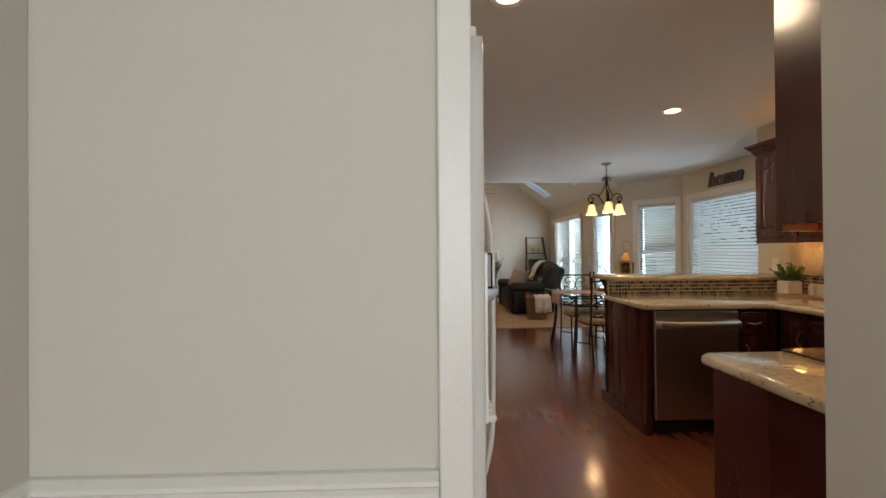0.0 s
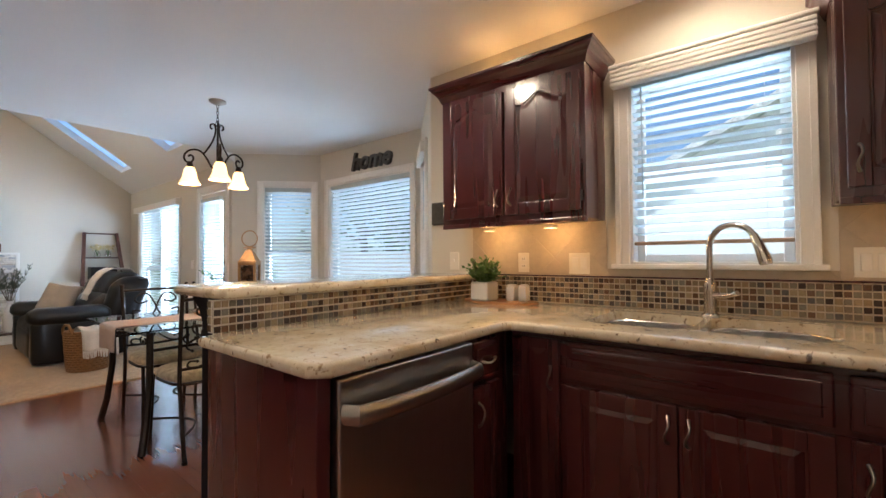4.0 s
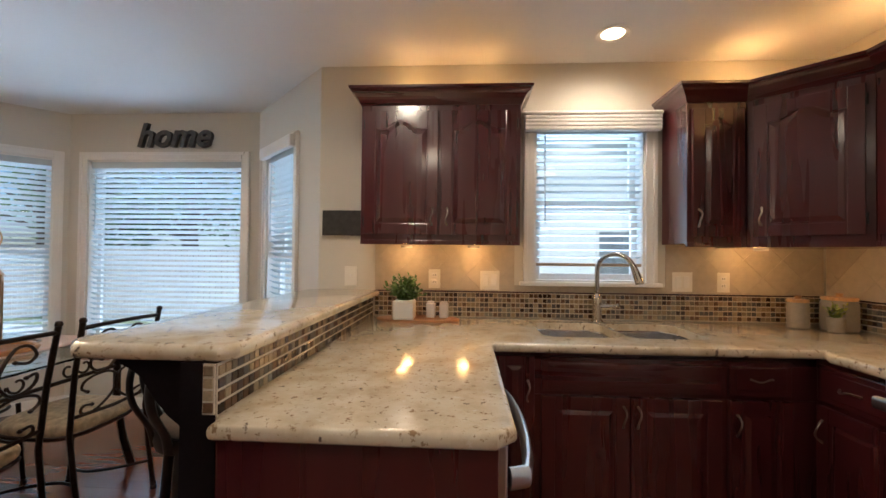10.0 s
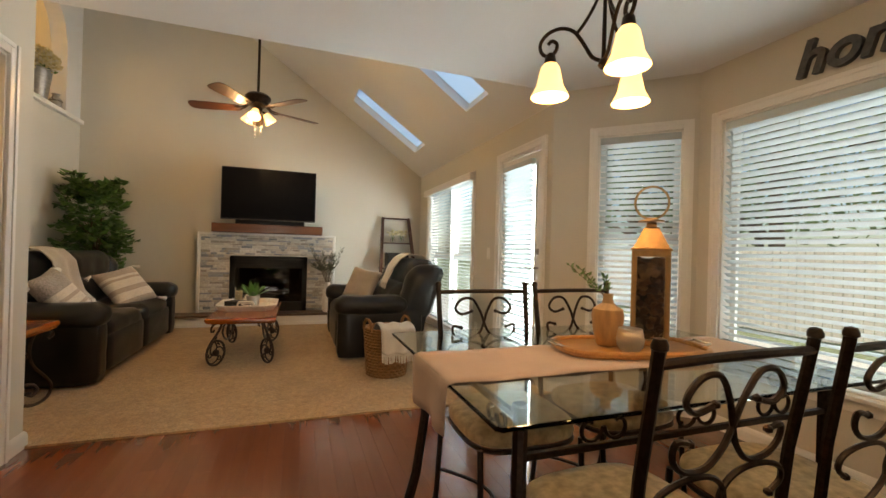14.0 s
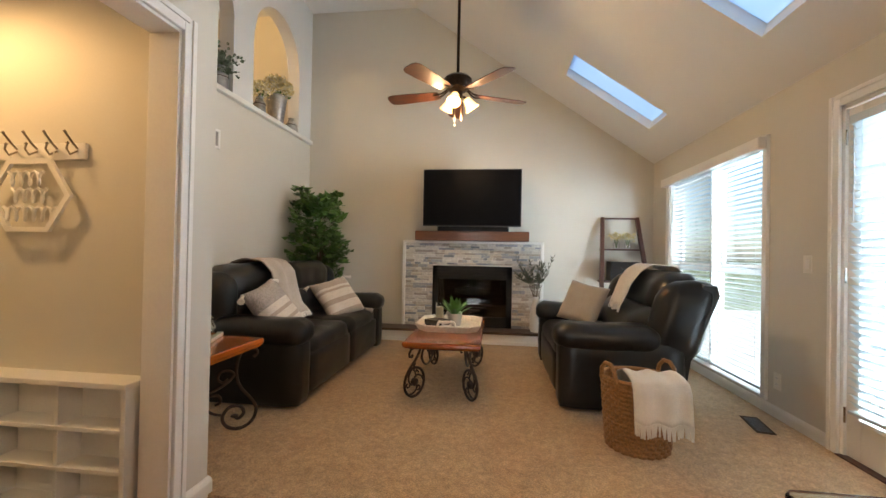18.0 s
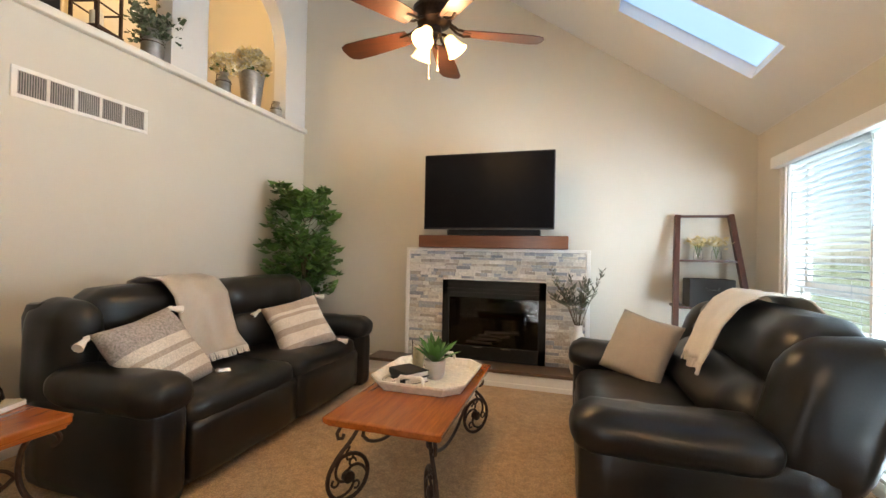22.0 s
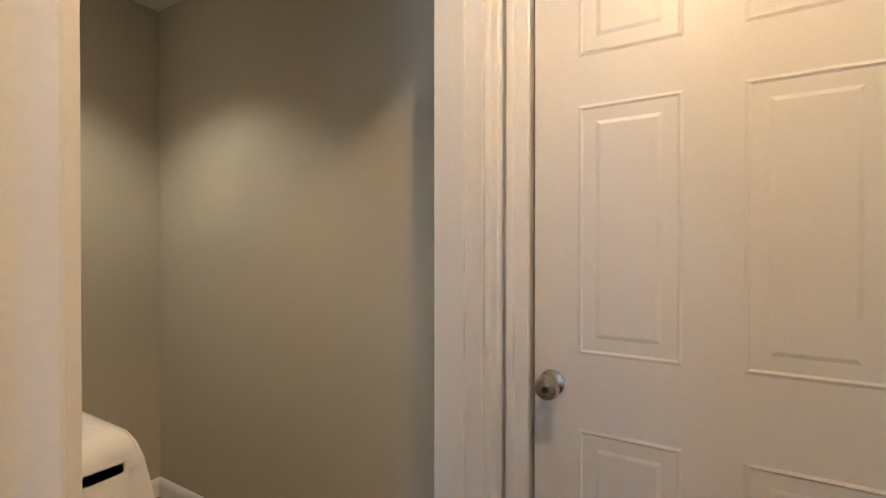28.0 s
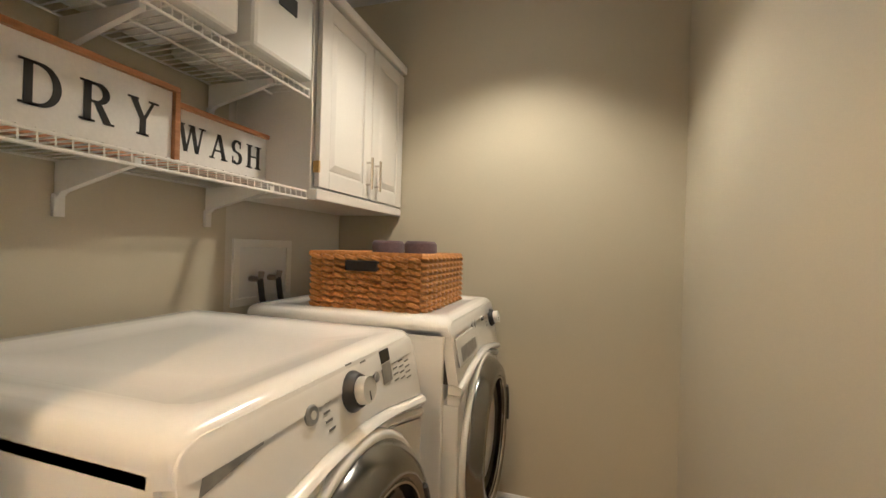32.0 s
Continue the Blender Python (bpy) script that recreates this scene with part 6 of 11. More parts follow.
# ---- chandelier ----
cl = thing("chandelier", "bronze three-arm chandelier with lit frosted shades", "chandelier", (2.72, 6.29, 0))
part("canopy", lathe(B(), [(0.0, CEIL - 0.032), (0.03, CEIL - 0.03), (0.062, CEIL - 0.012), (0.064, CEIL - 0.001)], 24), M_PEWTER, cl, "", True)
for k in range(5):
    a = radians(90 * (k % 2))
    part("chain_link", tube(B(), [(0.009 * math.cos(t) * math.cos(a), 0.009 * math.cos(t) * math.sin(a), CEIL - 0.045 - 0.026 * k + 0.018 * math.sin(t)) for t in [2 * math.pi * i / 12 for i in range(12)]], 0.0025, 5, True), M_BRONZE, cl, "", True)
part("stem", tube(B(), [(0, 0, CEIL - 0.165), (0, 0, 1.86)], 0.008, 8, radii=[0.006, 0.009]), M_BRONZE, cl, "", True)
part("top_loop", tube(B(), [(0.02, 0, CEIL - 0.19), (0, 0, CEIL - 0.155), (-0.02, 0, CEIL - 0.19), (0, 0, CEIL - 0.21)], 0.004, 6, True), M_BRONZE, cl, "", True)
part("hub", lathe(B(), [(0.0, 1.845), (0.012, 1.85), (0.022, 1.865), (0.016, 1.885), (0.008, 1.89)], 14), M_BRONZE, cl, "", True)
for a in (135, 252, 18):
    ca, sa = math.cos(radians(a)), math.sin(radians(a))

    def sw(pts):
        return [(r * ca, r * sa, z) for r, z in pts]
    part("arm", tube(B(), sw(curve([(0.040, 2.205), (0.053, 2.215), (0.052, 2.238), (0.032, 2.246), (0.016, 2.222), (0.017, 2.17), (0.036, 2.11), (0.070, 2.05), (0.102, 2.008)], 3)), 0.0065, 8), M_BRONZE, cl, "", True)
    part("scroll_arm", tube(B(), sw(curve([(0.015, 1.885), (0.045, 1.905), (0.078, 1.965), (0.115, 2.018), (0.165, 2.040), (0.215, 2.030), (0.247, 1.995), (0.243, 1.955), (0.215, 1.935), (0.187, 1.948), (0.180, 1.978), (0.200, 1.996), (0.217, 1.984)], 3)), 0.0075, 8), M_BRONZE, cl, "arm curling into a ring over its shade", True)
    part("socket", lathe(B(), [(0.012, 1.945), (0.020, 1.935), (0.026, 1.90), (0.030, 1.885)], 14, (0.205 * ca, 0.205 * sa, 0)), M_BRONZE, cl, "", True)
    part("shade", lathe(B(), [(0.028, 1.90), (0.038, 1.885), (0.046, 1.85), (0.054, 1.81), (0.072, 1.775), (0.076, 1.765), (0.073, 1.766), (0.050, 1.812), (0.042, 1.85), (0.030, 1.89)], 24, (0.205 * ca, 0.205 * sa, 0)), M_SHADE, cl, "lit frosted glass bell shade", True)
    lamp("chandelier_bulb", "POINT", (2.72 + 0.205 * ca, 6.29 + 0.205 * sa, 1.745), 7, (1.0, 0.70, 0.40), 0.04)

# ---- wall word ----
def words(name, text, size, extr, material, label, category, m, spacing=1.0, shear=0.0, offset=0.0):
    cu = bpy.data.curves.new(name, "FONT")
    cu.body, cu.size, cu.extrude, cu.align_x, cu.space_character, cu.shear, cu.offset = text, size, extr, "CENTER", spacing, shear, offset
    tmp = bpy.data.objects.new(name, cu)
    scene.collection.objects.link(tmp)
    me = bpy.data.meshes.new_from_object(tmp.evaluated_get(bpy.context.evaluated_depsgraph_get()))
    bpy.data.objects.remove(tmp)
    me.materials.clear()
    me.materials.append(material)
    ob = new(name, me)
    ob.matrix_basis = m
    return tagged(ob, label, category)


words("wall_word", "home", 0.27, 0.018, paint("grey_galvanised_letter", (0.075, 0.075, 0.075), 0.5, 0.3, grain=40, var=0.3), "dark grey metal word home on the wall", "wall decor", Matrix.Translation((4.252, 6.225, 2.150)) @ Euler((radians(90), 0, radians(-90))).to_matrix().to_4x4(), 1.0, 0.28, 0.006)


# ---- bar stools ----
M_STOOLSEAT = cloth("beige_linen_seat", (0.42, 0.33, 0.25), 260, 0.14)


def bent(bm, pts, w, th):
    """A flattened bentwood bar that stands on the round of a seat: its width runs round the seat."""
    rings = []
    for x, y, z in pts:
        rad = Vector((x, y, 0)).normalized()
        tan = Vector((-rad.y, rad.x, 0))
        rings.append([bm.verts.new(Vector((x, y, z)) + tan * w * math.cos(a) + rad * th * math.sin(a)) for a in [2 * math.pi * q / 10 for q in range(10)]])
    skin(bm, rings, True)
    return bm


def bar_stool():
    """Local: the sitter looks to -y."""
    c = thing("bar_stool", "black bentwood bar stool with beige seat", "stool", (0, 0, 0), 0, "stools at the breakfast bar")
    part("seat", lathe(B(), [(0.0, 0.705), (0.145, 0.705), (0.162, 0.716), (0.167, 0.733), (0.152, 0.748), (0.08, 0.755), (0.0, 0.756)], 32), M_STOOLSEAT, c, "round beige upholstered seat", "all")
    part("seat_ring", lathe(B(), [(0.135, 0.662), (0.172, 0.666), (0.178, 0.690), (0.172, 0.714), (0.135, 0.708)], 32), M_BLACKMAT, c, "", True)
    for sx in (-1, 1):
        for sy in (-1, 1):
            part("leg", tube(B(), [(sx * 0.112, sy * 0.112, 0.675), (sx * 0.13, sy * 0.13, 0.40), (sx * 0.165, sy * 0.165, 0.0)], 0.016, 10), M_BLACKMAT, c, "", True)
    part("foot_ring", tube(B(), [(0.197 * math.cos(a), 0.197 * math.sin(a), 0.28) for a in [2 * math.pi * i / 28 for i in range(28)]], 0.010, 6, True), M_BLACKMAT, c, "", True)
    rail = B()
    rings = []
    for i in range(25):
        a = radians(12 + 156 * i / 24)
        u = abs(i - 12) / 12
        o, z = Vector((math.cos(a), math.sin(a), 0)), 0.972 - 0.02 * u ** 3
        k = 1.0 if u < 0.95 else 0.7
        rings.append([rail.verts.new(o * (0.222 + 0.025 * k * math.cos(q)) + Vector((0, 0, z + 0.017 * k * math.sin(q)))) for q in [2 * math.pi * j / 10 for j in range(10)]])
    skin(rail, rings, True)
    part("back_rail", rail, M_BLACKMAT, c, "curved bentwood back rail", True)
    for a in (20, 55, 90, 125, 160):
        ca, sa = math.cos(radians(a)), math.sin(radians(a))
        path = [(r * ca, r * sa, z) for r, z in curve([(0.172, 0.672), (0.184, 0.73), (0.226, 0.81), (0.236, 0.88), (0.222, 0.96)], 3)]
        part("back_post", bent(B(), path, 0.018, 0.010), M_BLACKMAT, c, "S-curved flat post", True)
    return c


st = bar_stool()
st.matrix_basis = pose(2.37, 4.672, 0, 0, 0, 42)
copy_thing(st, pose(3.02, 4.675, 0, 0, 0, 18))


# ---- living room ----
def puff(bm, x0, x1, y0, y1, z0, z1, r=0.08, swell=0.0, n=7, seed=0.0, wrinkle=0.003):
    """A stuffed, rounded block with swollen faces and soft creases."""
    c = Vector(((x0 + x1) / 2, (y0 + y1) / 2, (z0 + z1) / 2))
    h = Vector(((x1 - x0) / 2, (y1 - y0) / 2, (z1 - z0) / 2))
    r = min(r, h.x, h.y, h.z)
    made = {}

    def vert(u):
        k = tuple(round(q, 5) for q in u)
        if k not in made:
            p = Vector((u[0] * h.x, u[1] * h.y, u[2] * h.z))
            core = Vector((max(-h.x + r, min(h.x - r, p.x)), max(-h.y + r, min(h.y - r, p.y)), max(-h.z + r, min(h.z - r, p.z))))
            d = p - core
            q = core + (d.normalized() * r if d.length > 1e-9 else d)
            bulge = swell * (1 - u[0] ** 2 * 0.9) * (1 - u[1] ** 2 * 0.9) * (1 - u[2] ** 2 * 0.9) * 4
            ax = max(range(3), key=lambda i: abs(u[i]))
            o = Vector((0, 0, 0))
            o[ax] = math.copysign(1, u[ax])
            w = c + q
            nz = noise.noise(w * 7 + Vector((seed, seed, 0))) * wrinkle * 2 + noise.noise(w * 19 + Vector((seed, 0, 0))) * wrinkle
            made[k] = bm.verts.new(w + o * (bulge + nz))
        return made[k]
    g = [-1 + 2 * i / n for i in range(n + 1)]
    for ax in range(3):
        for s in (-1, 1):
            for a, b in [(i, j) for i in range(n) for j in range(n)]:
                q = []
                for i, j in ((a, b), (a + 1, b), (a + 1, b + 1), (a, b + 1)):
                    u = [0, 0, 0]
                    u[ax], u[(ax + 1) % 3], u[(ax + 2) % 3] = s, g[i], g[j]
                    q.append(vert(u))
                bm.faces.new(q)
    return bm


def recliner_sofa(name, label, loc, rz, w, seats, lean=0.0):
    """Local: the front lies at y = 0 and looks to -y."""
    c = thing(name, label, "sofa", loc, rz)

    def tip(bm):
        """Leans what stands above the seat backwards."""
        for v in bm.verts:
            v.co.y += lean * max(0.0, v.co.z - 0.40)
        return bm
    hw, aw, d = w / 2, 0.24, 0.98
    part("base", puff(B(), -hw + 0.03, hw - 0.03, 0.05, d - 0.10, 0.03, 0.40, 0.05, wrinkle=0.003), M_LEATHER, c, "", "all")
    for s in (-1, 1):
        x0, x1 = sorted((s * (hw - aw), s * hw))
        part("arm_panel", puff(B(), x0 + 0.02, x1 - 0.015, 0.0, d - 0.12, 0.02, 0.52, 0.05, seed=s), M_LEATHER, c, "", "all")
        part("arm_pad", puff(B(), x0 - 0.02, x1 + 0.02, -0.03, d - 0.28, 0.44, 0.635, 0.095, 0.012, 9, 3 + s, 0.006), M_LEATHER, c, "puffy leather arm pad", "all")
    sw = (w - 2 * aw) / seats
    for k in range(seats):
        a = -hw + aw + sw * k
        part("seat_cushion", puff(B(), a + 0.004, a + sw - 0.004, 0.02, 0.66, 0.30, 0.485, 0.08, 0.015, 11, k * 2.1, 0.0065), M_LEATHER, c, "", "all")
        part("footrest", puff(B(), a + 0.006, a + sw - 0.006, 0.004, 0.13, 0.06, 0.37, 0.035, 0.004, 8, k + 7, 0.003), M_LEATHER, c, "", "all")
        for z0, z1, y0, y1, q in ((0.46, 0.74, 0.52, 0.80, 0.02), (0.70, 1.00, 0.60, 0.90, 0.03)):
            bm = puff(B(), a - (0.05 if k == 0 else -0.004), a + sw + (0.05 if k == seats - 1 else -0.004), y0, y1, z0, z1, 0.11, q, 11, k + z0 * 9, 0.007)
            part("back_cushion", tip(bm), M_LEATHER, c, "", "all")
    part("back_shell", tip(prism(B(), [(d - 0.32, 0.06), (d - 0.12, 0.06), (d - 0.08, 0.40), (d - 0.02, 0.86), (d - 0.06, 0.93), (d - 0.16, 0.94), (d - 0.32, 0.40)], -hw + 0.05, hw - 0.05, "yz", 0.03)), M_LEATHER, c, "", True)
    for s in (-1, 1):
        x0, x1 = sorted((s * (hw - aw - 0.02), s * (hw - 0.03)))
        part("back_wing", tip(puff(B(), x0, x1, d - 0.40, d - 0.02, 0.36, 0.95, 0.15, 0.02, 11, s * 5, 0.005)), M_LEATHER, c, "", "all")
    return c


recliner_sofa("reclining_sofa", "black leather reclining sofa along the wall", (0.215, 9.85, 0.012), 90, 2.18, 2)
recliner_sofa("reclining_loveseat", "black leather reclining loveseat by the window", (2.01, 9.88, 0.012), -90, 1.56, 1, 0.30)


def pillow(name, label, m, size, mats, bands, thick=0.13, tassels=None, n=16):
    """A stuffed square cushion; bands: (upper limit along the height, material slot)."""
    t = thing(name, label, "pillow", (0, 0, 0))
    t.matrix_basis = m
    bm = B()
    grid = {}
    for side in (1, -1):
        for i in range(n + 1):
            for j in range(n + 1):
                u, v = i / n * 2 - 1, j / n * 2 - 1
                edge = (1 - u ** 4) * (1 - v ** 4)
                pinch = 1 - 0.07 * (1 - abs(u)) * abs(v) ** 2 - 0.07 * (1 - abs(v)) * abs(u) ** 2
                rim = i in (0, n) or j in (0, n)
                key = (i, j, 0 if rim else side)
                if key not in grid:
                    y = 0 if rim else side * thick / 2 * edge ** 0.45 * (1 + 0.12 * noise.noise((u * 2, v * 2, side)))
                    grid[key] = bm.verts.new((u * size / 2 * pinch, y, size / 2 + v * size / 2 * pinch))
    for side in (1, -1):
        for i in range(n):
            for j in range(n):
                f = bm.faces.new([grid[(a, b, 0 if (a in (0, n) or b in (0, n)) else side)] for a, b in ((i, j), (i + 1, j), (i + 1, j + 1), (i, j + 1))])
                v = (j + 0.5) / n
                f.material_index = next(k for lim, k in bands if v <= lim)
    ob = part("cover", bm, mats[0], t, "", "all")
    for x in mats[1:]:
        ob.data.materials.append(x)
    if tassels:
        for sx in (-1, 1):
            for v in (0.01, 0.99):
                bm = B()
                p = Vector((sx * size / 2 * 0.99, 0, v * size))
                d = Vector((sx * 0.7, 0, -0.35 if v > 0.5 else -0.5)).normalized()
                tube(bm, [p, p + d * 0.018, p + d * 0.03, p + d * 0.085], 0.01, 8, radii=[0.006, 0.016, 0.012, 0.026])
                part("tassel", bm, tassels, t, "cream yarn tassel", True)
    return t


M_PGREY = cloth("grey_woven_cover", (0.36, 0.33, 0.31), 90, 0.35)
M_PCREAM = cloth("cream_woven_cover", (0.66, 0.61, 0.54), 120, 0.2)
M_PTAUPE = cloth("taupe_woven_cover", (0.43, 0.36, 0.30), 120, 0.22)
M_PLINEN = cloth("taupe_linen_cover", (0.43, 0.37, 0.31), 300, 0.12)
SP = [(0.10, 2), (0.22, 1), (0.34, 2), (0.46, 1), (0.52, 2), (0.60, 1), (1.0, 0)]
SP2 = [(0.14, 2), (0.30, 1), (0.46, 2), (0.62, 1), (0.70, 2), (0.78, 1), (1.0, 2)]


def lay(x, y, z, rz, back=18, roll=0):
    """Stands a cushion on a seat, leaning back."""
    return Matrix.Translation((x, y, z)) @ Matrix.Rotation(radians(rz), 4, "Z") @ Matrix.Rotation(radians(-back), 4, "X") @ Matrix.Rotation(radians(roll), 4, "Y")


pillow("throw_pillow", "grey and cream striped pillow with tassels on the sofa", lay(0.0, 9.14, 0.48, 90, 36, -12), 0.47, (M_PGREY, M_PCREAM, M_PTAUPE), SP, 0.15, M_CREAMCLOTH)
pillow("throw_pillow", "taupe and cream striped pillow with tassels on the sofa", lay(0.05, 10.22, 0.475, 52, 40, -14), 0.46, (M_PTAUPE, M_PCREAM, M_PTAUPE), SP2, 0.14, M_CREAMCLOTH)
pillow("throw_pillow", "plain taupe linen pillow on the loveseat", lay(2.32, 10.24, 0.485, -38, 26, 10), 0.42, (M_PLINEN,), [(1.0, 0)], 0.14)


def drape_sofa(u, v):
    y = 9.30 + v * 0.42 + 0.03 * u
    path = [(-0.74, 0.80), (-0.72, 1.005), (-0.60, 1.045), (-0.44, 1.02), (-0.36, 0.93), (-0.33, 0.78), (-0.29, 0.64), (-0.22, 0.56)]
    t = u * (len(path) - 1)
    i = min(int(t), len(path) - 2)
    a, b = path[i], path[i + 1]
    f = t - i
    wv = 0.010 * math.sin(v * 14 + u * 3)
    return (a[0] + (b[0] - a[0]) * f + wv + 0.035, y + 0.10 * max(0, u - 0.4), a[1] + (b[1] - a[1]) * f + 0.02 + wv * 0.5)


def throw(name, label, fn, material, nx, ny, ends=(1.0,), fr=0.05, side=0):
    t = thing(name, label, "blanket", fn(0.3, 0.5))
    part("cloth", sheet(B(), nx, ny, fn, 0.008), material, t, "", "all", True)
    bm = B()
    for e in ends:
        for k in range(40):
            v = (k + 0.5) / 40
            p = Vector(fn(e, v))
            q = Vector(fn(e - 0.04 if e > 0.5 else e + 0.04, v))
            d = (p - q).normalized()
            d = (d + Vector((random.uniform(-0.25, 0.25), random.uniform(-0.25, 0.25), -0.8))).normalized()
            tube(bm, [p, p + d * fr * 0.5, p + d * fr], 0.0048, 4)
    o = part("fringe", bm, M_CREAMCLOTH, t, "knotted yarn fringe", False, True)
    tagged(o, kind="stuff")
    return t


throw("throw_blanket", "taupe woven throw over the sofa back", drape_sofa, M_GREYCLOTH, 26, 14)


def drape_love(u, v):
    y = 9.72 + v * (0.50 - 0.16 * u) + 0.04 * u
    path = [(3.16, 0.70), (3.17, 0.93), (3.08, 1.035), (2.90, 1.045), (2.80, 0.99), (2.72, 0.89), (2.68, 0.79), (2.64, 0.70)]
    t = u * (len(path) - 1)
    i = min(int(t), len(path) - 2)
    a, b = path[i], path[i + 1]
    f = t - i
    wv = 0.012 * math.sin(v * 12 + u * 4)
    return (a[0] + (b[0] - a[0]) * f + wv - 0.035, y + 0.04 * math.sin(u * 5), a[1] + (b[1] - a[1]) * f + 0.02 + wv * 0.5)


throw("throw_blanket", "cream knitted throw over the loveseat back", drape_love, M_CREAMCLOTH, 26, 14)


# ---- iron tables ----
def rosette(bm, c, r, axis="x"):
    """An iron wheel of curls in the YZ plane."""
    cx, cy, cz = c
    tube(bm, [(cx, cy + r * math.cos(a), cz + r * math.sin(a)) for a in [2 * math.pi * i / 24 for i in range(24)]], 0.010, 6, True)
    for k in range(4):
        a0 = 90 * k + 20
        pts = [(cx, cy + (0.02 + (r - 0.03) * i / 8) * math.cos(radians(a0 + 100 * i / 8)), cz + (0.02 + (r - 0.03) * i / 8) * math.sin(radians(a0 + 100 * i / 8))) for i in range(9)]
        tube(bm, pts, 0.006, 5)
    lathe(bm, [(0.0, -0.014), (0.024, -0.012), (0.028, 0.0), (0.024, 0.012), (0.0, 0.014)], 12, c, "x")


def moulded_top(bm, hx, hy, z0, z1, cut=0.05):
    o = [(-hx + cut, -hy), (hx - cut, -hy), (hx, -hy + cut), (hx, hy - cut), (hx - cut, hy), (-hx + cut, hy), (-hx, hy - cut), (-hx, -hy + cut)]
    rings = []
    for k, z in ((0.955, z0), (0.965, z0 + 0.010), (0.985, z0 + 0.014), (0.988, z0 + 0.021), (1.0, z0 + 0.024), (1.0, z1 - 0.008), (0.993, z1 - 0.003), (0.978, z1 - 0.001), (0.974, z1)):
        rings.append([bm.verts.new((x * k if abs(x) else x, y * k, z)) for x, y in o])
    skin(bm, rings, True)
    return bm


ct = thing("coffee_table", "honey wood coffee table on scrolled iron wheels", "table", (1.155, 9.72, 0.012))
part("tabletop", moulded_top(B(), 0.295, 0.615, 0.402, 0.450, 0.010), M_REDWOOD, ct, "honey-stained moulded wood top")
part("under_frame", box(B(), -0.25, 0.25, -0.56, 0.56, 0.392, 0.411, 0.004), M_IRON, ct)
for sx in (-1, 1):
    for sy in (-1, 1):
        ux, uy = sx * math.sin(radians(32)), sy * math.cos(radians(32))

        def splay(pts):
            """Leg outline (outwards, height) set at a corner."""
            return [(sx * 0.205 + p * ux, sy * 0.47 + p * uy, z) for p, z in pts]
        hub = (0.02, 0.122)
        part("leg", tube(B(), splay(curve([(-0.055, 0.395), (-0.03, 0.345), (0.015, 0.290), (0.075, 0.235), (0.118, 0.175), (0.130, 0.122)], 3)), 0.0105, 8), M_IRON, ct, "tapering iron leg", True)
        wheel = part("wheel", tube(B(), splay([(hub[0] + 0.110 * math.cos(q), hub[1] + 0.110 * math.sin(q)) for q in [2 * math.pi * i / 30 for i in range(30)]]), 0.0105, 8, True), M_IRON, ct, "round iron wheel of curls", True)
        for a0 in (70, 190, 310):
            curl = [(hub[0] + (0.018 + 0.086 * k / 10) * math.cos(radians(a0 + 115 * k / 10)), hub[1] + (0.018 + 0.086 * k / 10) * math.sin(radians(a0 + 115 * k / 10))) for k in range(11)]
            eye = [(hub[0] + 0.070 * math.cos(radians(a0 + 40)) + 0.018 * math.cos(q), hub[1] + 0.070 * math.sin(radians(a0 + 40)) + 0.018 * math.sin(q)) for q in [radians(a0 + 200 + 34 * k) for k in range(9)]]
            part("curl", tube(B(), splay(curl), 0.0075, 6), M_IRON, wheel, "", True)
            part("curl", tube(B(), splay(eye), 0.006, 6), M_IRON, wheel, "", True)
        part("wheel_hub", tube(B(), [Vector(splay([hub])[0]) + Vector((-uy, ux, 0)) * q for q in (-0.022, -0.014, 0.014, 0.022)], 0.02, 12, radii=[0.012, 0.030, 0.030, 0.012]), M_IRON, ct, "", True)
        part("leg_scroll", tube(B(), splay([(-0.05, 0.385), (0.02, 0.39), (0.065, 0.378), (0.085, 0.35), (0.078, 0.322), (0.056, 0.318), (0.047, 0.338)]), 0.0095, 7), M_IRON, ct, "", True)
        part("leg_scroll", tube(B(), splay([(0.012, 0.268), (0.035, 0.235), (0.025, 0.205), (-0.002, 0.205), (-0.006, 0.230), (0.01, 0.236)]), 0.0065, 6), M_IRON, ct, "", True)
        part("leg_scroll", tube(B(), splay([(-0.128, 0.335), (-0.145, 0.342), (-0.150, 0.365), (-0.125, 0.382), (-0.09, 0.372), (-0.066, 0.34), (-0.058, 0.30)]), 0.0095, 7), M_IRON, ct, "", True)
for sx in (-1, 1):
    part("stretcher", tube(B(), [(sx * 0.175, -0.42 + 0.84 * i / 16, 0.30 - 0.14 * math.sin(math.pi * i / 16) ** 0.7) for i in range(17)], 0.0095, 7), M_IRON, ct, "", True)
et = thing("end_table", "honey wood end table on scrolled iron legs", "table", (-0.215, 8.265, 0.012))
part("tabletop", moulded_top(B(), 0.295, 0.305, 0.507, 0.560, 0.012), M_REDWOOD, et, "honey-stained moulded wood top")
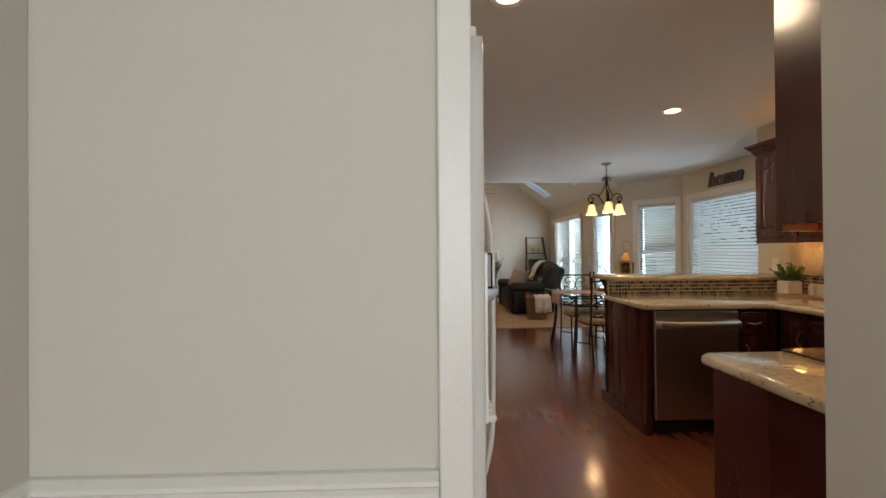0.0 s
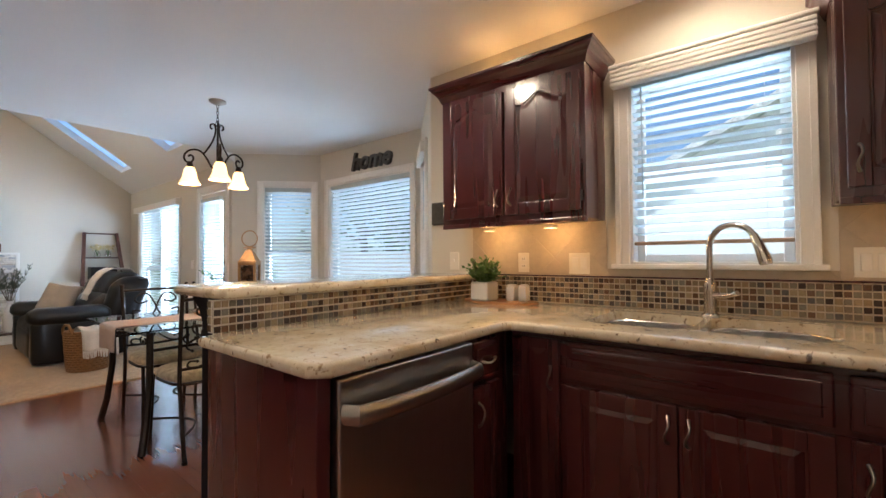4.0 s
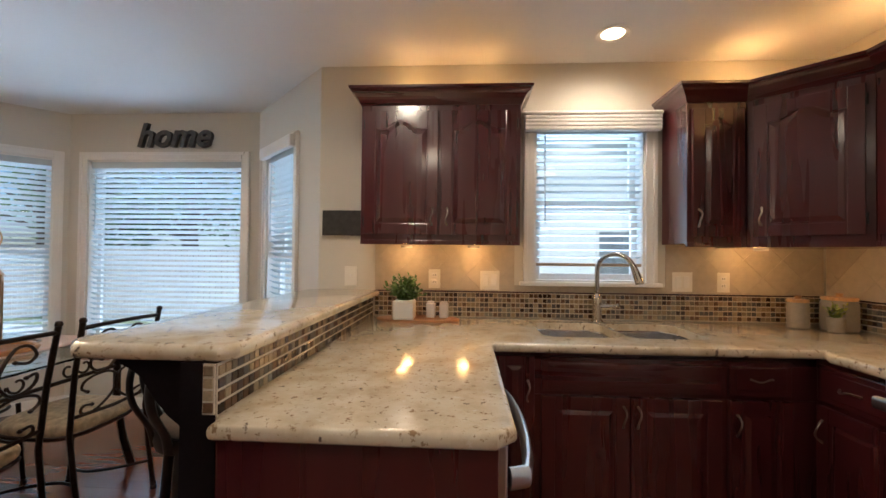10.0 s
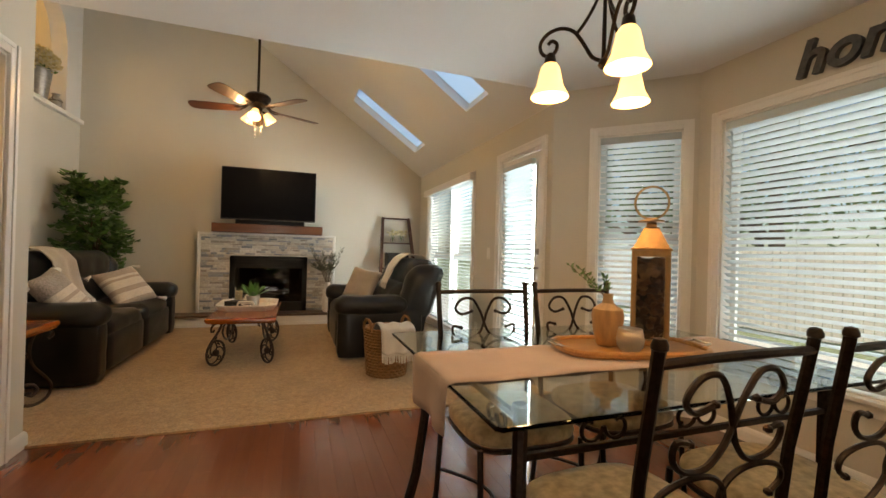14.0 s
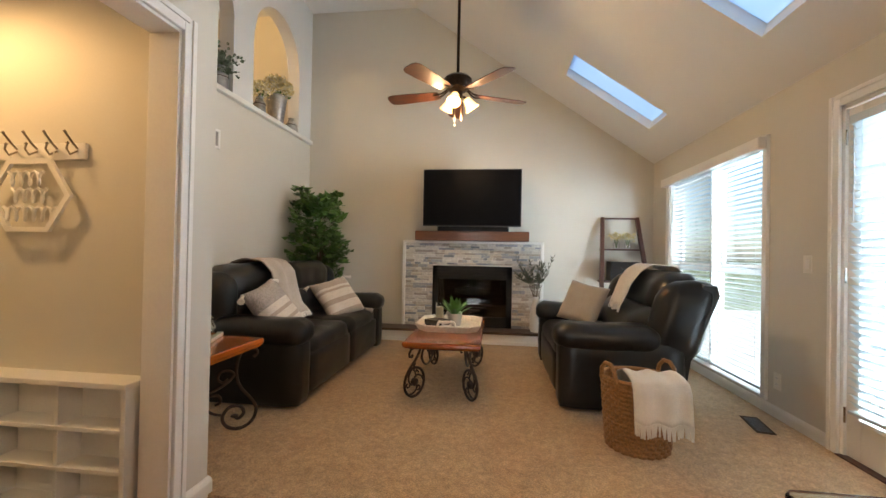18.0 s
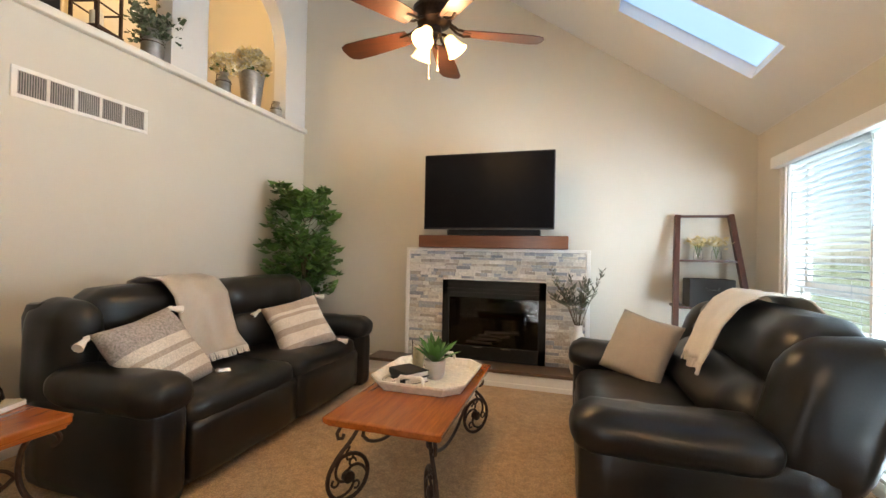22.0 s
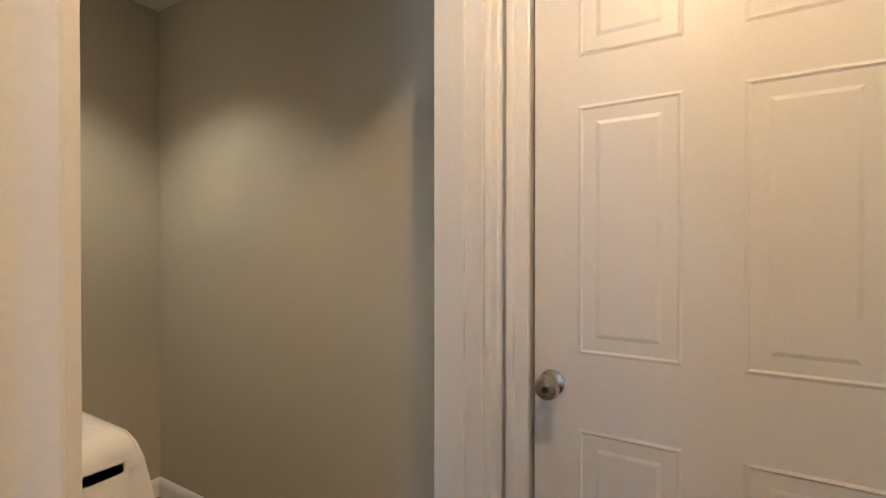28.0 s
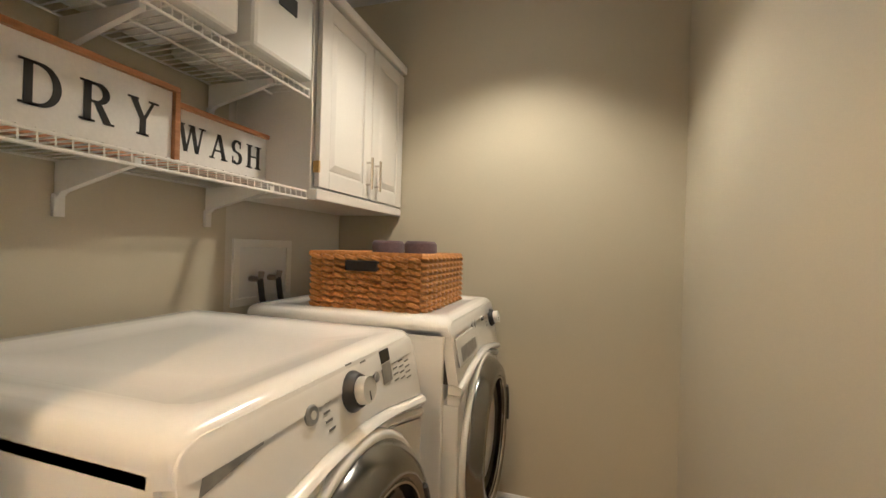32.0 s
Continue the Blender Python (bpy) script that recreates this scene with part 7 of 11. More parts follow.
for sx in (-1, 1):
    for sy in (-1, 1):
        def turn(pts):
            return [(sx * p * 0.80, sy * p * 0.80, z) for p, z in pts]
        part("leg", tube(B(), turn(curve([(0.315, 0.445), (0.335, 0.465), (0.325, 0.495), (0.29, 0.505), (0.255, 0.485), (0.235, 0.43), (0.23, 0.35), (0.25, 0.27), (0.30, 0.195), (0.335, 0.12), (0.315, 0.045), (0.255, 0.012), (0.19, 0.035), (0.165, 0.095), (0.195, 0.150), (0.250, 0.150), (0.272, 0.105), (0.245, 0.075), (0.222, 0.095)], 3)), 0.0105, 7), M_IRON, et, "iron leg ending in a large scroll", True)
        part("leg_curl", tube(B(), turn(curve([(0.235, 0.33), (0.20, 0.375), (0.155, 0.375), (0.14, 0.335), (0.165, 0.310), (0.187, 0.330)], 3)), 0.0075, 6), M_IRON, et, "", True)
        part("leg_curl", tube(B(), turn(curve([(0.168, 0.11), (0.115, 0.135), (0.075, 0.185), (0.095, 0.235), (0.145, 0.235), (0.155, 0.195), (0.128, 0.180)], 3)), 0.0080, 6), M_IRON, et, "", True)
        part("leg_curl", tube(B(), turn(curve([(0.232, 0.36), (0.18, 0.30), (0.11, 0.262), (0.05, 0.243), (0.0, 0.235)], 3)), 0.0085, 6), M_IRON, et, "", True)
        part("rosette", lathe(B(), [(0.0, -0.010), (0.020, -0.006), (0.024, 0.0), (0.020, 0.006), (0.0, 0.010)], 10, (sx * 0.225 * 0.8, sy * 0.225 * 0.8, 0.095)), M_IRON, et, "", True)
part("centre_knot", lathe(B(), [(0.0, 0.205), (0.02, 0.215), (0.026, 0.235), (0.02, 0.255), (0.0, 0.265)], 12), M_IRON, et, "", True)
# table lamp
M_PALESTEM = paint("pale_satin_metal", (0.78, 0.72, 0.62), 0.36, 0.7, grain=60, var=0.05, bumps=0.0)
tl = thing("table_lamp", "silver table lamp with lit white shade", "lamp", (-0.32, 8.20, 0.572))
M_LAMPSHADE, nt_, p_ = nodes_of("linen_shade")
p_.inputs["Base Color"].default_value = (0.80, 0.70, 0.54, 1)
p_.inputs["Roughness"].default_value = 0.9
tr_ = nt_.nodes.new("ShaderNodeBsdfTranslucent")
tr_.inputs["Color"].default_value = (0.92, 0.70, 0.40, 1)
mx_ = nt_.nodes.new("ShaderNodeMixShader")
mx_.inputs[0].default_value = 0.22
link(nt_, p_.outputs[0], mx_.inputs[1])
link(nt_, tr_.outputs[0], mx_.inputs[2])
link(nt_, mx_.outputs[0], nt_.nodes["Material Output"].inputs["Surface"])
bm = lathe(B(), [(0.0, 0.0), (0.098, 0.0), (0.100, 0.010), (0.094, 0.016), (0.0, 0.017)], 32)
bm.transform(Matrix.Scale(0.72, 4, (0, 1, 0)))
part("base", bm, M_CHROME, tl, "polished oval base", True)
part("base_ring", tube(B(), [(0.088 * math.cos(a), 0.062 * math.sin(a), 0.022) for a in [2 * math.pi * i / 28 for i in range(28)]], 0.008, 6, True), M_CHROME, tl, "", True)
part("stem", tube(B(), [(0, 0, 0.01), (0.004, 0, 0.13), (0, 0, 0.26), (0, 0, 0.42)], 0.008, 12, radii=[0.007, 0.008, 0.010, 0.013]), M_PALESTEM, tl, "pale satin stem", True)
part("shade", lathe(B(), [(0.165, 0.395), (0.117, 0.645), (0.114, 0.645), (0.162, 0.395)], 36), M_LAMPSHADE, tl, "lit white fabric shade", True)
part("cord", tube(B(), [(0.0, 0.0, 0.14), (-0.03, 0.02, 0.10), (-0.07, 0.02, 0.03), (-0.12, 0.05, 0.004)], 0.003, 6), M_PLATE, tl, "", True)
lamp("table_lamp_bulb", "POINT", (-0.32, 8.20, 1.08), 16, (1.0, 0.74, 0.45), 0.05)
bk = thing("closed_book", "pale closed book on the end table", "book", (-0.25, 8.42, 0.572), 20)
part("cover", box(B(), -0.09, 0.09, -0.12, 0.12, 0.0, 0.026, 0.002), paint("book_cloth", (0.40, 0.37, 0.27), 0.8), bk)
part("pages", box(B(), -0.087, 0.092, -0.118, 0.118, 0.004, 0.022), M_CREAMCLOTH, bk)
jr = thing("sugar_jar", "silver lidded jar on a book", "jar", (-0.25, 8.42, 0.598))
M_SILVER = paint("mercury_silver", (0.76, 0.69, 0.56), 0.16, 1.0, grain=60, var=0.1, bumps=0.15)
part("body", lathe(B(), [(0.0, 0.0), (0.066, 0.0), (0.082, 0.010), (0.086, 0.026), (0.078, 0.058), (0.064, 0.086), (0.061, 0.096), (0.066, 0.10)], 24), M_SILVER, jr, "", True)
part("lid", lathe(B(), [(0.067, 0.10), (0.067, 0.108), (0.054, 0.122), (0.022, 0.130), (0.008, 0.132), (0.008, 0.138), (0.014, 0.146), (0.010, 0.156), (0.0, 0.158)], 24), M_SILVER, jr, "", True)
for k in range(4):
    whole("coaster", box(B(), -0.045, 0.045, -0.045, 0.045, 0, 0.004, 0.001), M_DISTRESSED, "pale stone coaster on the end table", "coaster", group="stacked coasters").matrix_basis = pose(-0.13 + 0.004 * k, 8.13 + 0.006 * k, 0.5725 + 0.0045 * k, 0, 0, 12 * k)
# coffee table set
ty = thing("serving_tray", "distressed white octagonal tray on the coffee table", "tray", (1.145, 9.85, 0.462))
o8 = [(-0.19, -0.335), (0.19, -0.335), (0.285, -0.23), (0.285, 0.23), (0.19, 0.335), (-0.19, 0.335), (-0.285, 0.23), (-0.285, -0.23)]
bm = B()
rings = [[bm.verts.new((x * k, y * k, z)) for x, y in o8] for k, z in ((0.88, 0.0), (0.90, 0.006), (1.0, 0.05), (1.0, 0.06), (0.95, 0.06), (0.86, 0.016), (0.5, 0.014))]
skin(bm, rings, True)
part("dish", bm, M_DISTRESSED, ty)
for s in (-1, 1):
    part("handle", tube(B(), [(-0.075, s * 0.325, 0.056), (-0.072, s * 0.32, 0.080), (-0.058, s * 0.315, 0.092), (-0.03, s * 0.313, 0.094), (0, s * 0.313, 0.094), (0.03, s * 0.313, 0.094), (0.058, s * 0.315, 0.092), (0.072, s * 0.32, 0.080), (0.075, s * 0.325, 0.056)], 0.010, 8, radii=[0.011, 0.010, 0.015, 0.010, 0.013, 0.010, 0.015, 0.010, 0.011]), M_DISTRESSED, ty, "", True)
M_COVER = paint("black_book_cloth", (0.02, 0.02, 0.022), 0.7, grain=200, var=0.2, bumps=0.3)
for z, rz, label in ((0.478, 50, "black covered book lying under another"), (0.511, 57, "black covered book on top of another")):
    bk = thing("closed_book", label, "book", (1.05, 9.745, z), rz, "books on the tray")
    for zz in (0.0, 0.029):
        part("cover", box(B(), -0.075, 0.075, -0.10, 0.10, zz, zz + 0.003, 0.001), M_COVER, bk)
    part("spine", box(B(), -0.078, -0.0752, -0.10, 0.10, 0.0, 0.032, 0.001), M_COVER, bk)
    part("pages", box(B(), -0.074, 0.071, -0.096, 0.096, 0.0032, 0.0288), M_CREAMCLOTH, bk, "cream page block")
bd = thing("wooden_bead_strand", "cream wooden bead strand beside the book", "beads", (0.96, 9.69, 0.478))
bm = B()
for k in range(22):
    a = k * 0.29
    lathe(bm, [(0.0, -0.009), (0.009, -0.004), (0.009, 0.004), (0.0, 0.009)], 8, (0.06 * math.cos(a) * (1 - k * 0.02), 0.06 * math.sin(a), 0.010 + 0.003 * math.sin(k)))
part("bead_string", bm, M_CREAMCLOTH, bd, "", True)
pt = thing("potted_aloe", "green leafy plant in a pale grey pot", "plant", (1.185, 9.835, 0.478))
part("pot", lathe(B(), [(0.0, 0.0), (0.050, 0.0), (0.060, 0.03), (0.066, 0.10), (0.068, 0.112), (0.061, 0.112), (0.058, 0.095), (0.0, 0.09)], 20), paint("pale_grey_clay", (0.55, 0.53, 0.51), 0.6, grain=30, stretch=(1, 1, 10), bumps=0.2), pt, "", True)
bm = B()
for k in range(26):
    a, el = k * 2.4, 0.70 + 0.80 * k / 26
    d = Vector((math.cos(a) * math.cos(el), math.sin(a) * math.cos(el), math.sin(el)))
    s = d.cross(Vector((0, 0, 1))).normalized()
    L = random.uniform(0.19, 0.25)
    p0 = Vector((0, 0, 0.085))
    pts = [p0 + d * L * t - Vector((0, 0, 0.05 * t * t)) for t in (0, 0.35, 0.7, 1.0)]
    ws = (0.010, 0.024, 0.020, 0.0008)
    row = [(bm.verts.new(p - s * w), bm.verts.new(p - Vector((0, 0, w * 0.4))), bm.verts.new(p + s * w)) for p, w in zip(pts, ws)]
    for r0, r1 in zip(row, row[1:]):
        bm.faces.new((r0[0], r0[1], r1[1], r1[0]))
        bm.faces.new((r0[1], r0[2], r1[2], r1[1]))
part("foliage", bm, per_piece("aloe_leaf", [(0.09, 0.24, 0.05), (0.12, 0.30, 0.07), (0.07, 0.19, 0.045)], 0.4, "Island", 0.1), pt)
cn = thing("candle_hurricane", "cream pillar candle in a glass cylinder", "candle", (1.03, 9.96, 0.478))
part("glass_cylinder", lathe(B(), [(0.0, 0.0), (0.042, 0.0), (0.042, 0.19), (0.039, 0.19), (0.039, 0.006), (0.0, 0.006)], 24), M_GLASS, cn, "", True)
part("candle", lathe(B(), [(0.0, 0.007), (0.036, 0.007), (0.036, 0.15), (0.0, 0.147)], 20), paint("cream_wax", (0.74, 0.64, 0.42), 0.5), cn, "", True)

# ---- fireplace ----
fp = thing("fireplace", "stone-clad fireplace with black metal firebox", "fireplace", (1.235, 11.60, 0.0))
part("chimney_breast", box(B(), 0.335, 0.715, 11.56, 11.70, 0.17, 1.27), M_DISTRESSED, fp, "", False, True)
part("chimney_breast", box(B(), 1.765, 2.135, 11.56, 11.70, 0.17, 1.27), M_DISTRESSED, fp, "", False, True)
part("chimney_breast", box(B(), 0.715, 1.765, 11.56, 11.70, 0.975, 1.27), M_DISTRESSED, fp, "", False, True)
for x0, x1, z0, z1 in ((0.305, 0.345, 0.17, 1.27), (2.125, 2.165, 0.17, 1.27), (0.305, 2.165, 1.27, 1.30)):
    part("surround_trim", box(B(), x0, x1, 11.535, 11.699, z0, z1, 0.004), M_TRIM, fp, "white edge trim", False, True)
M_SOOT = paint("matt_black_steel", (0.010, 0.0095, 0.009), 0.55, grain=60, var=0.3, bumps=0.15, spec=0.3)
FB = (0.718, 1.762, 0.172, 0.972)
bm = B()
for x0, x1, z0, z1 in ((FB[0], FB[0] + 0.07, FB[2], FB[3]), (FB[1] - 0.07, FB[1], FB[2], FB[3]), (FB[0], FB[1], 0.80, FB[3]), (FB[0], FB[1], FB[2], 0.31)):
    box(bm, x0, x1, 11.525, 11.56, z0, z1, 0.004)
part("firebox_face", bm, M_SOOT, fp, "black metal firebox face", False, True)
bm = B()
for z in (0.84, 0.88, 0.92):
    box(bm, FB[0] + 0.05, FB[1] - 0.05, 11.518, 11.527, z, z + 0.012, 0.002)
part("louvre", bm, M_SOOT, fp, "", False, True)
# dark brown brick lining with mottled tone
part("firebox", box(B(), FB[0] + 0.05, FB[1] - 0.05, 11.565, 11.695, 0.30, 0.81), paint("dark_firebrick", (0.07, 0.045, 0.030), 0.9, grain=22, var=0.6, bumps=0.5, big=6, bigvar=0.5), fp, "", False, True)
part("fire_glass", box(B(), FB[0] + 0.07, FB[1] - 0.07, 11.541, 11.545, 0.31, 0.80), glass("smoked_glass", (0.25, 0.24, 0.22)), fp, "", False, True)
for s in (1.10, 1.38):
    part("door_pull", tube(B(), [(s - 0.05, 11.522, 0.30), (s + 0.05, 11.522, 0.30)], 0.006, 6), M_CHROME, fp, "", True, True)
for k in range(4):
    part("ceramic_log", tube(B(), [(0.98 + 0.06 * k, 11.557, 0.352 + 0.034 * k), (1.24 + 0.09 * k, 11.558, 0.345 + 0.04 * k)], 0.022, 8), paint("log_bark", (0.030, 0.020, 0.014), 0.9, grain=50, var=0.4, bumps=0.6), fp, "", True, True)
part("hearth_base", box(B(), 0.02, 2.45, 11.27, 11.56, 0.012, 0.14, 0.002), M_TRIM, fp, "white hearth front", False, True)
part("hearth_moulding", box(B(), 0.01, 2.46, 11.258, 11.272, 0.012, 0.055, 0.004), M_TRIM, fp, "", False, True)
part("hearth_top", box(B(), 0.0, 2.47, 11.25, 11.56, 0.14, 0.17, 0.004), paint("brown_slate", (0.10, 0.065, 0.045), 0.4, grain=30, var=0.2), fp, "dark brown stone hearth", False, True)
whole("mantel_shelf", box(B(), 0.50, 1.96, 11.365, 11.698, 1.302, 1.425, 0.006), M_MANTEL, "thick reddish wood mantel shelf", "mantel")
tv = thing("television", "large black flat television on a wall arm", "television", (1.245, 11.10, 0))
part("bezel", box(B(), -0.597, 0.597, -0.004, 0.045, 1.468, 2.165, 0.006), M_BLACK, tv)
part("screen", box(B(), -0.588, 0.588, -0.007, -0.003, 1.482, 2.157, 0.001), M_TV, tv, "dark glossy screen")
part("rear_case", box(B(), -0.40, 0.40, 0.045, 0.10, 1.55, 2.05, 0.02), M_BLACK, tv)
part("wall_arm", tube(B(), [(0, 0.10, 1.80), (0.18, 0.32, 1.80), (0, 0.595, 1.80)], 0.025, 8), M_BLACK, tv, "", True)
part("wall_plate", box(B(), -0.14, 0.14, 0.575, 0.599, 1.62, 1.98, 0.004), M_BLACK, tv)
sb = thing("soundbar", "black soundbar on the mantel shelf", "soundbar", (1.245, 11.45, 1.426))
part("case", box(B(), -0.46, 0.46, -0.045, 0.045, 0.0, 0.06, 0.012), M_BLACK, sb)
part("grille", box(B(), -0.44, 0.44, -0.048, -0.043, 0.008, 0.052, 0.003), M_BLACKMAT, sb)

# ---- ceiling fan ----
fn = thing("ceiling_fan", "bronze five-blade ceiling fan with lit glass shades", "ceiling fan", (1.19, 9.67, 2.58))
M_BLADE = wood("walnut_blade", (0.045, 0.014, 0.007), (0.085, 0.027, 0.013), 0.4, 1.0, "x", 0.3)
part("down_rod", tube(B(), [(0, 0, 0.10), (0, 0, 1.41)], 0.013, 10), M_BRONZE, fn, "", True)
part("ceiling_canopy", lathe(B(), [(0.02, 1.29), (0.065, 1.34), (0.07, 1.44)], 20), M_BRONZE, fn, "", True)
part("motor", lathe(B(), [(0.02, 0.13), (0.05, 0.12), (0.10, 0.105), (0.125, 0.08), (0.125, 0.055), (0.105, 0.035), (0.10, 0.0), (0.075, -0.02), (0.045, -0.03), (0.045, -0.07), (0.03, -0.085), (0.0, -0.09)], 32), M_BRONZE, fn, "", True)
for k, a in enumerate((25, 97, 169, 241, 313)):
    bm = B()
    pts = []
    prof = [(0.17, 0.050), (0.22, 0.058), (0.46, 0.074), (0.60, 0.078), (0.645, 0.062), (0.66, 0.03)]
    poly = prof + [(x, -y) for x, y in reversed(prof)]
    prism(bm, poly, 0.0, 0.007, "xy", 0.002)
    bm.transform(Matrix.Rotation(radians(a), 4, "Z") @ Matrix.Translation((0, 0, -0.045)) @ Matrix.Rotation(radians(11), 4, "X"))
    b = part("blade", bm, M_BLADE, fn, "walnut fan blade")
    bm = B()
    for s in (-1, 1):
        tube(bm, [(0.09, s * 0.012, 0.0), (0.14, s * 0.02, -0.035), (0.18, s * 0.03, -0.045), (0.22, s * 0.02, -0.043)], 0.008, 6)
    bm.transform(Matrix.Rotation(radians(a), 4, "Z"))
    part("blade_iron", bm, M_BRONZE, b, "", True)
for k, a in enumerate((262, 22, 142)):
    ca, sa = math.cos(radians(a)), math.sin(radians(a))
    part("light_arm", tube(B(), [(0.03 * ca, 0.03 * sa, -0.06), (0.065 * ca, 0.065 * sa, -0.065), (0.085 * ca, 0.085 * sa, -0.085)], 0.010, 8), M_BRONZE, fn, "", True)
    bm = lathe(B(), [(0.020, 0.0), (0.032, -0.012), (0.040, -0.05), (0.052, -0.085), (0.062, -0.105), (0.059, -0.105), (0.036, -0.05), (0.022, -0.008)], 20)
    bm.transform(Matrix.Translation((0.08 * ca, 0.08 * sa, -0.075)) @ Matrix.Rotation(radians(a), 4, "Z") @ Matrix.Rotation(radians(-35), 4, "Y"))
    part("shade", bm, M_SHADE, fn, "lit frosted glass shade", True)
    lamp("fan_bulb", "POINT", (1.19 + 0.17 * ca, 9.67 + 0.17 * sa, 2.58 - 0.22), 14, (1.0, 0.66, 0.34), 0.04)
for x, L in ((-0.02, 0.24), (0.035, 0.20)):
    part("pull_chain", tube(B(), [(x, -0.03, -0.08), (x, -0.03, -0.08 - L)], 0.0016, 5), M_PEWTER, fn)
    part("pull_bob", lathe(B(), [(0.0, 0.0), (0.008, -0.006), (0.008, -0.016), (0.0, -0.022)], 10, (x, -0.03, -0.08 - L)), M_PEWTER, fn, "", True)

# ---- ladder shelf ----
ls = thing("ladder_shelf", "espresso leaning ladder shelf with decor", "shelf", (3.12, 11.35, 0.012))
for s in (-1, 1):
    bm = B()
    box(bm, -0.022, 0.022, -0.028, 0.028, -0.02, 1.70, 0.003)
    bm.transform(Matrix.Translation((s * 0.33, -0.20, 0)) @ Matrix.Rotation(radians(-s * 4.2), 4, "Y") @ Matrix.Rotation(radians(-17.0), 4, "X"))
    bmesh.ops.bisect_plane(bm, geom=bm.verts[:] + bm.edges[:] + bm.faces[:], plane_co=(0, 0, 0), plane_no=(0, 0, -1), clear_outer=True)
    part("side_rail", bm, M_ESPRESSO, ls)
for z, d in ((0.42, 0.30), (0.80, 0.25), (1.20, 0.17)):
    hw2 = 0.325 - z * math.tan(radians(4.2))
    y0 = -0.20 + z * math.tan(radians(17))
    part("shelf_board", box(B(), -hw2, hw2, y0 - 0.02, min(y0 + d, 0.34), z, z + 0.02, 0.002), M_ESPRESSO, ls)
part("top_bar", box(B(), -0.215, 0.215, 0.275, 0.31, 1.60, 1.622, 0.002), M_ESPRESSO, ls)
for k, x in enumerate((3.06, 3.20)):
    j = thing("flower_jar", "glass jar with cream silk flowers", "vase", (x, 11.56, 1.232), 0, "jars on the ladder shelf")
    part("glass_jar", lathe(B(), [(0.0, 0.0), (0.036, 0.0), (0.038, 0.01), (0.038, 0.07), (0.030, 0.085), (0.030, 0.095), (0.027, 0.095), (0.027, 0.085), (0.035, 0.07), (0.035, 0.006), (0.0, 0.006)], 18), M_GLASS, j, "", True)
    bm = B()
    for q in range(9):
        a = q * 0.7
        tube(bm, [(0, 0, 0.01), (0.03 * math.cos(a), 0.03 * math.sin(a), 0.13)], 0.002, 4)
    part("stem", bm, M_LEAF, j)
    bm = B()
    for q in range(130):
        p = Vector((random.gauss(0, 0.035), random.gauss(0, 0.03), 0.14 + random.gauss(0, 0.018)))
        leafy(bm, p, p + Vector((0, 0, 0.01)), 1, 0.042, 0.9, 0.2, 0.45)
    tagged(part("flower_head", bm, M_FLOWER, j), kind="stuff")
bx = thing("storage_bin", "dark grey fabric bin on the ladder shelf", "bin", (3.11, 11.45, 0.832))
bm = B()
box(bm, -0.17, 0.17, -0.11, 0.11, 0.0, 0.24, 0.008)
bmesh.ops.delete(bm, geom=[f for f in bm.faces if f.normal.z > 0.9 and f.calc_area() > 0.03], context="FACES")
part("bin_body", bm, cloth("charcoal_cloth", (0.018, 0.017, 0.017), 200, 0.2), bx)
part("handle", tube(B(), [(-0.05, -0.113, 0.17), (-0.04, -0.125, 0.15), (0.04, -0.125, 0.15), (0.05, -0.113, 0.17)], 0.006, 6), M_BLACK, bx, "", True)

# ---- plants ----
fc = thing("ficus_tree", "tall green artificial ficus in the corner", "plant", (-0.72, 11.20, 0.012))
part("basket_pot", lathe(B(), [(0.0, 0.0), (0.13, 0.0), (0.16, 0.15), (0.155, 0.26), (0.14, 0.26), (0.13, 0.22), (0.0, 0.22)], 20), M_WICKER, fc, "", True)
bm = B()
tips = []
for k in range(5):
    a = k * 1.3
    p = [(0.02 * math.cos(a), 0.02 * math.sin(a), 0.20)]
    for h in (0.5, 0.8, 1.1, 1.4):
        p.append((0.03 * math.cos(a + h * 4) + 0.03 * math.cos(a), 0.03 * math.sin(a + h * 4) + 0.03 * math.sin(a), h))
    tube(bm, p, 0.012, 7, radii=[0.018, 0.015, 0.012, 0.010, 0.006])
for k in range(112):
    h = random.uniform(0.74, 1.76)
    a = random.uniform(0, 6.28)
    r = random.uniform(0.14, 0.50) * (1 - 0.45 * abs((h - 1.24) / 0.62) ** 2)
    b = (0.04 * math.cos(a), 0.04 * math.sin(a), h - 0.08)
    t = Vector((max(r * math.cos(a), -0.46), min(r * math.sin(a), 0.42), h + random.uniform(0.0, 0.24)))
    tube(bm, [b, (t * 0.5 + Vector(b) * 0.5) + Vector((0, 0, 0.03)), t], 0.003, 4)
    tips.append((Vector(b), t))
part("trunk", bm, M_STEM, fc, "", True)
bm = B()
for b, t in tips:
    leafy(bm, b * 0.55 + t * 0.45, t + Vector((0, 0, -0.02)), 15, 0.108, 0.72, 0.6, 0.33, -0.30)
part("crown", bm, M_LEAF, fc, "dense pointed green leaves")
ov = thing("olive_branch_vase", "tall white floor vase with olive branches", "vase", (2.06, 11.40, 0.17))
part("vase", lathe(B(), [(0.0, 0.0), (0.060, 0.0), (0.075, 0.05), (0.078, 0.20), (0.060, 0.32), (0.035, 0.38), (0.032, 0.42), (0.038, 0.44), (0.032, 0.44), (0.026, 0.40)], 24), M_CERAMIC, ov, "", True)
M_OLIVE = per_piece("olive_leaf", [(0.10, 0.11, 0.07), (0.14, 0.15, 0.10), (0.07, 0.08, 0.05)], 0.5, "Island", 0.15)
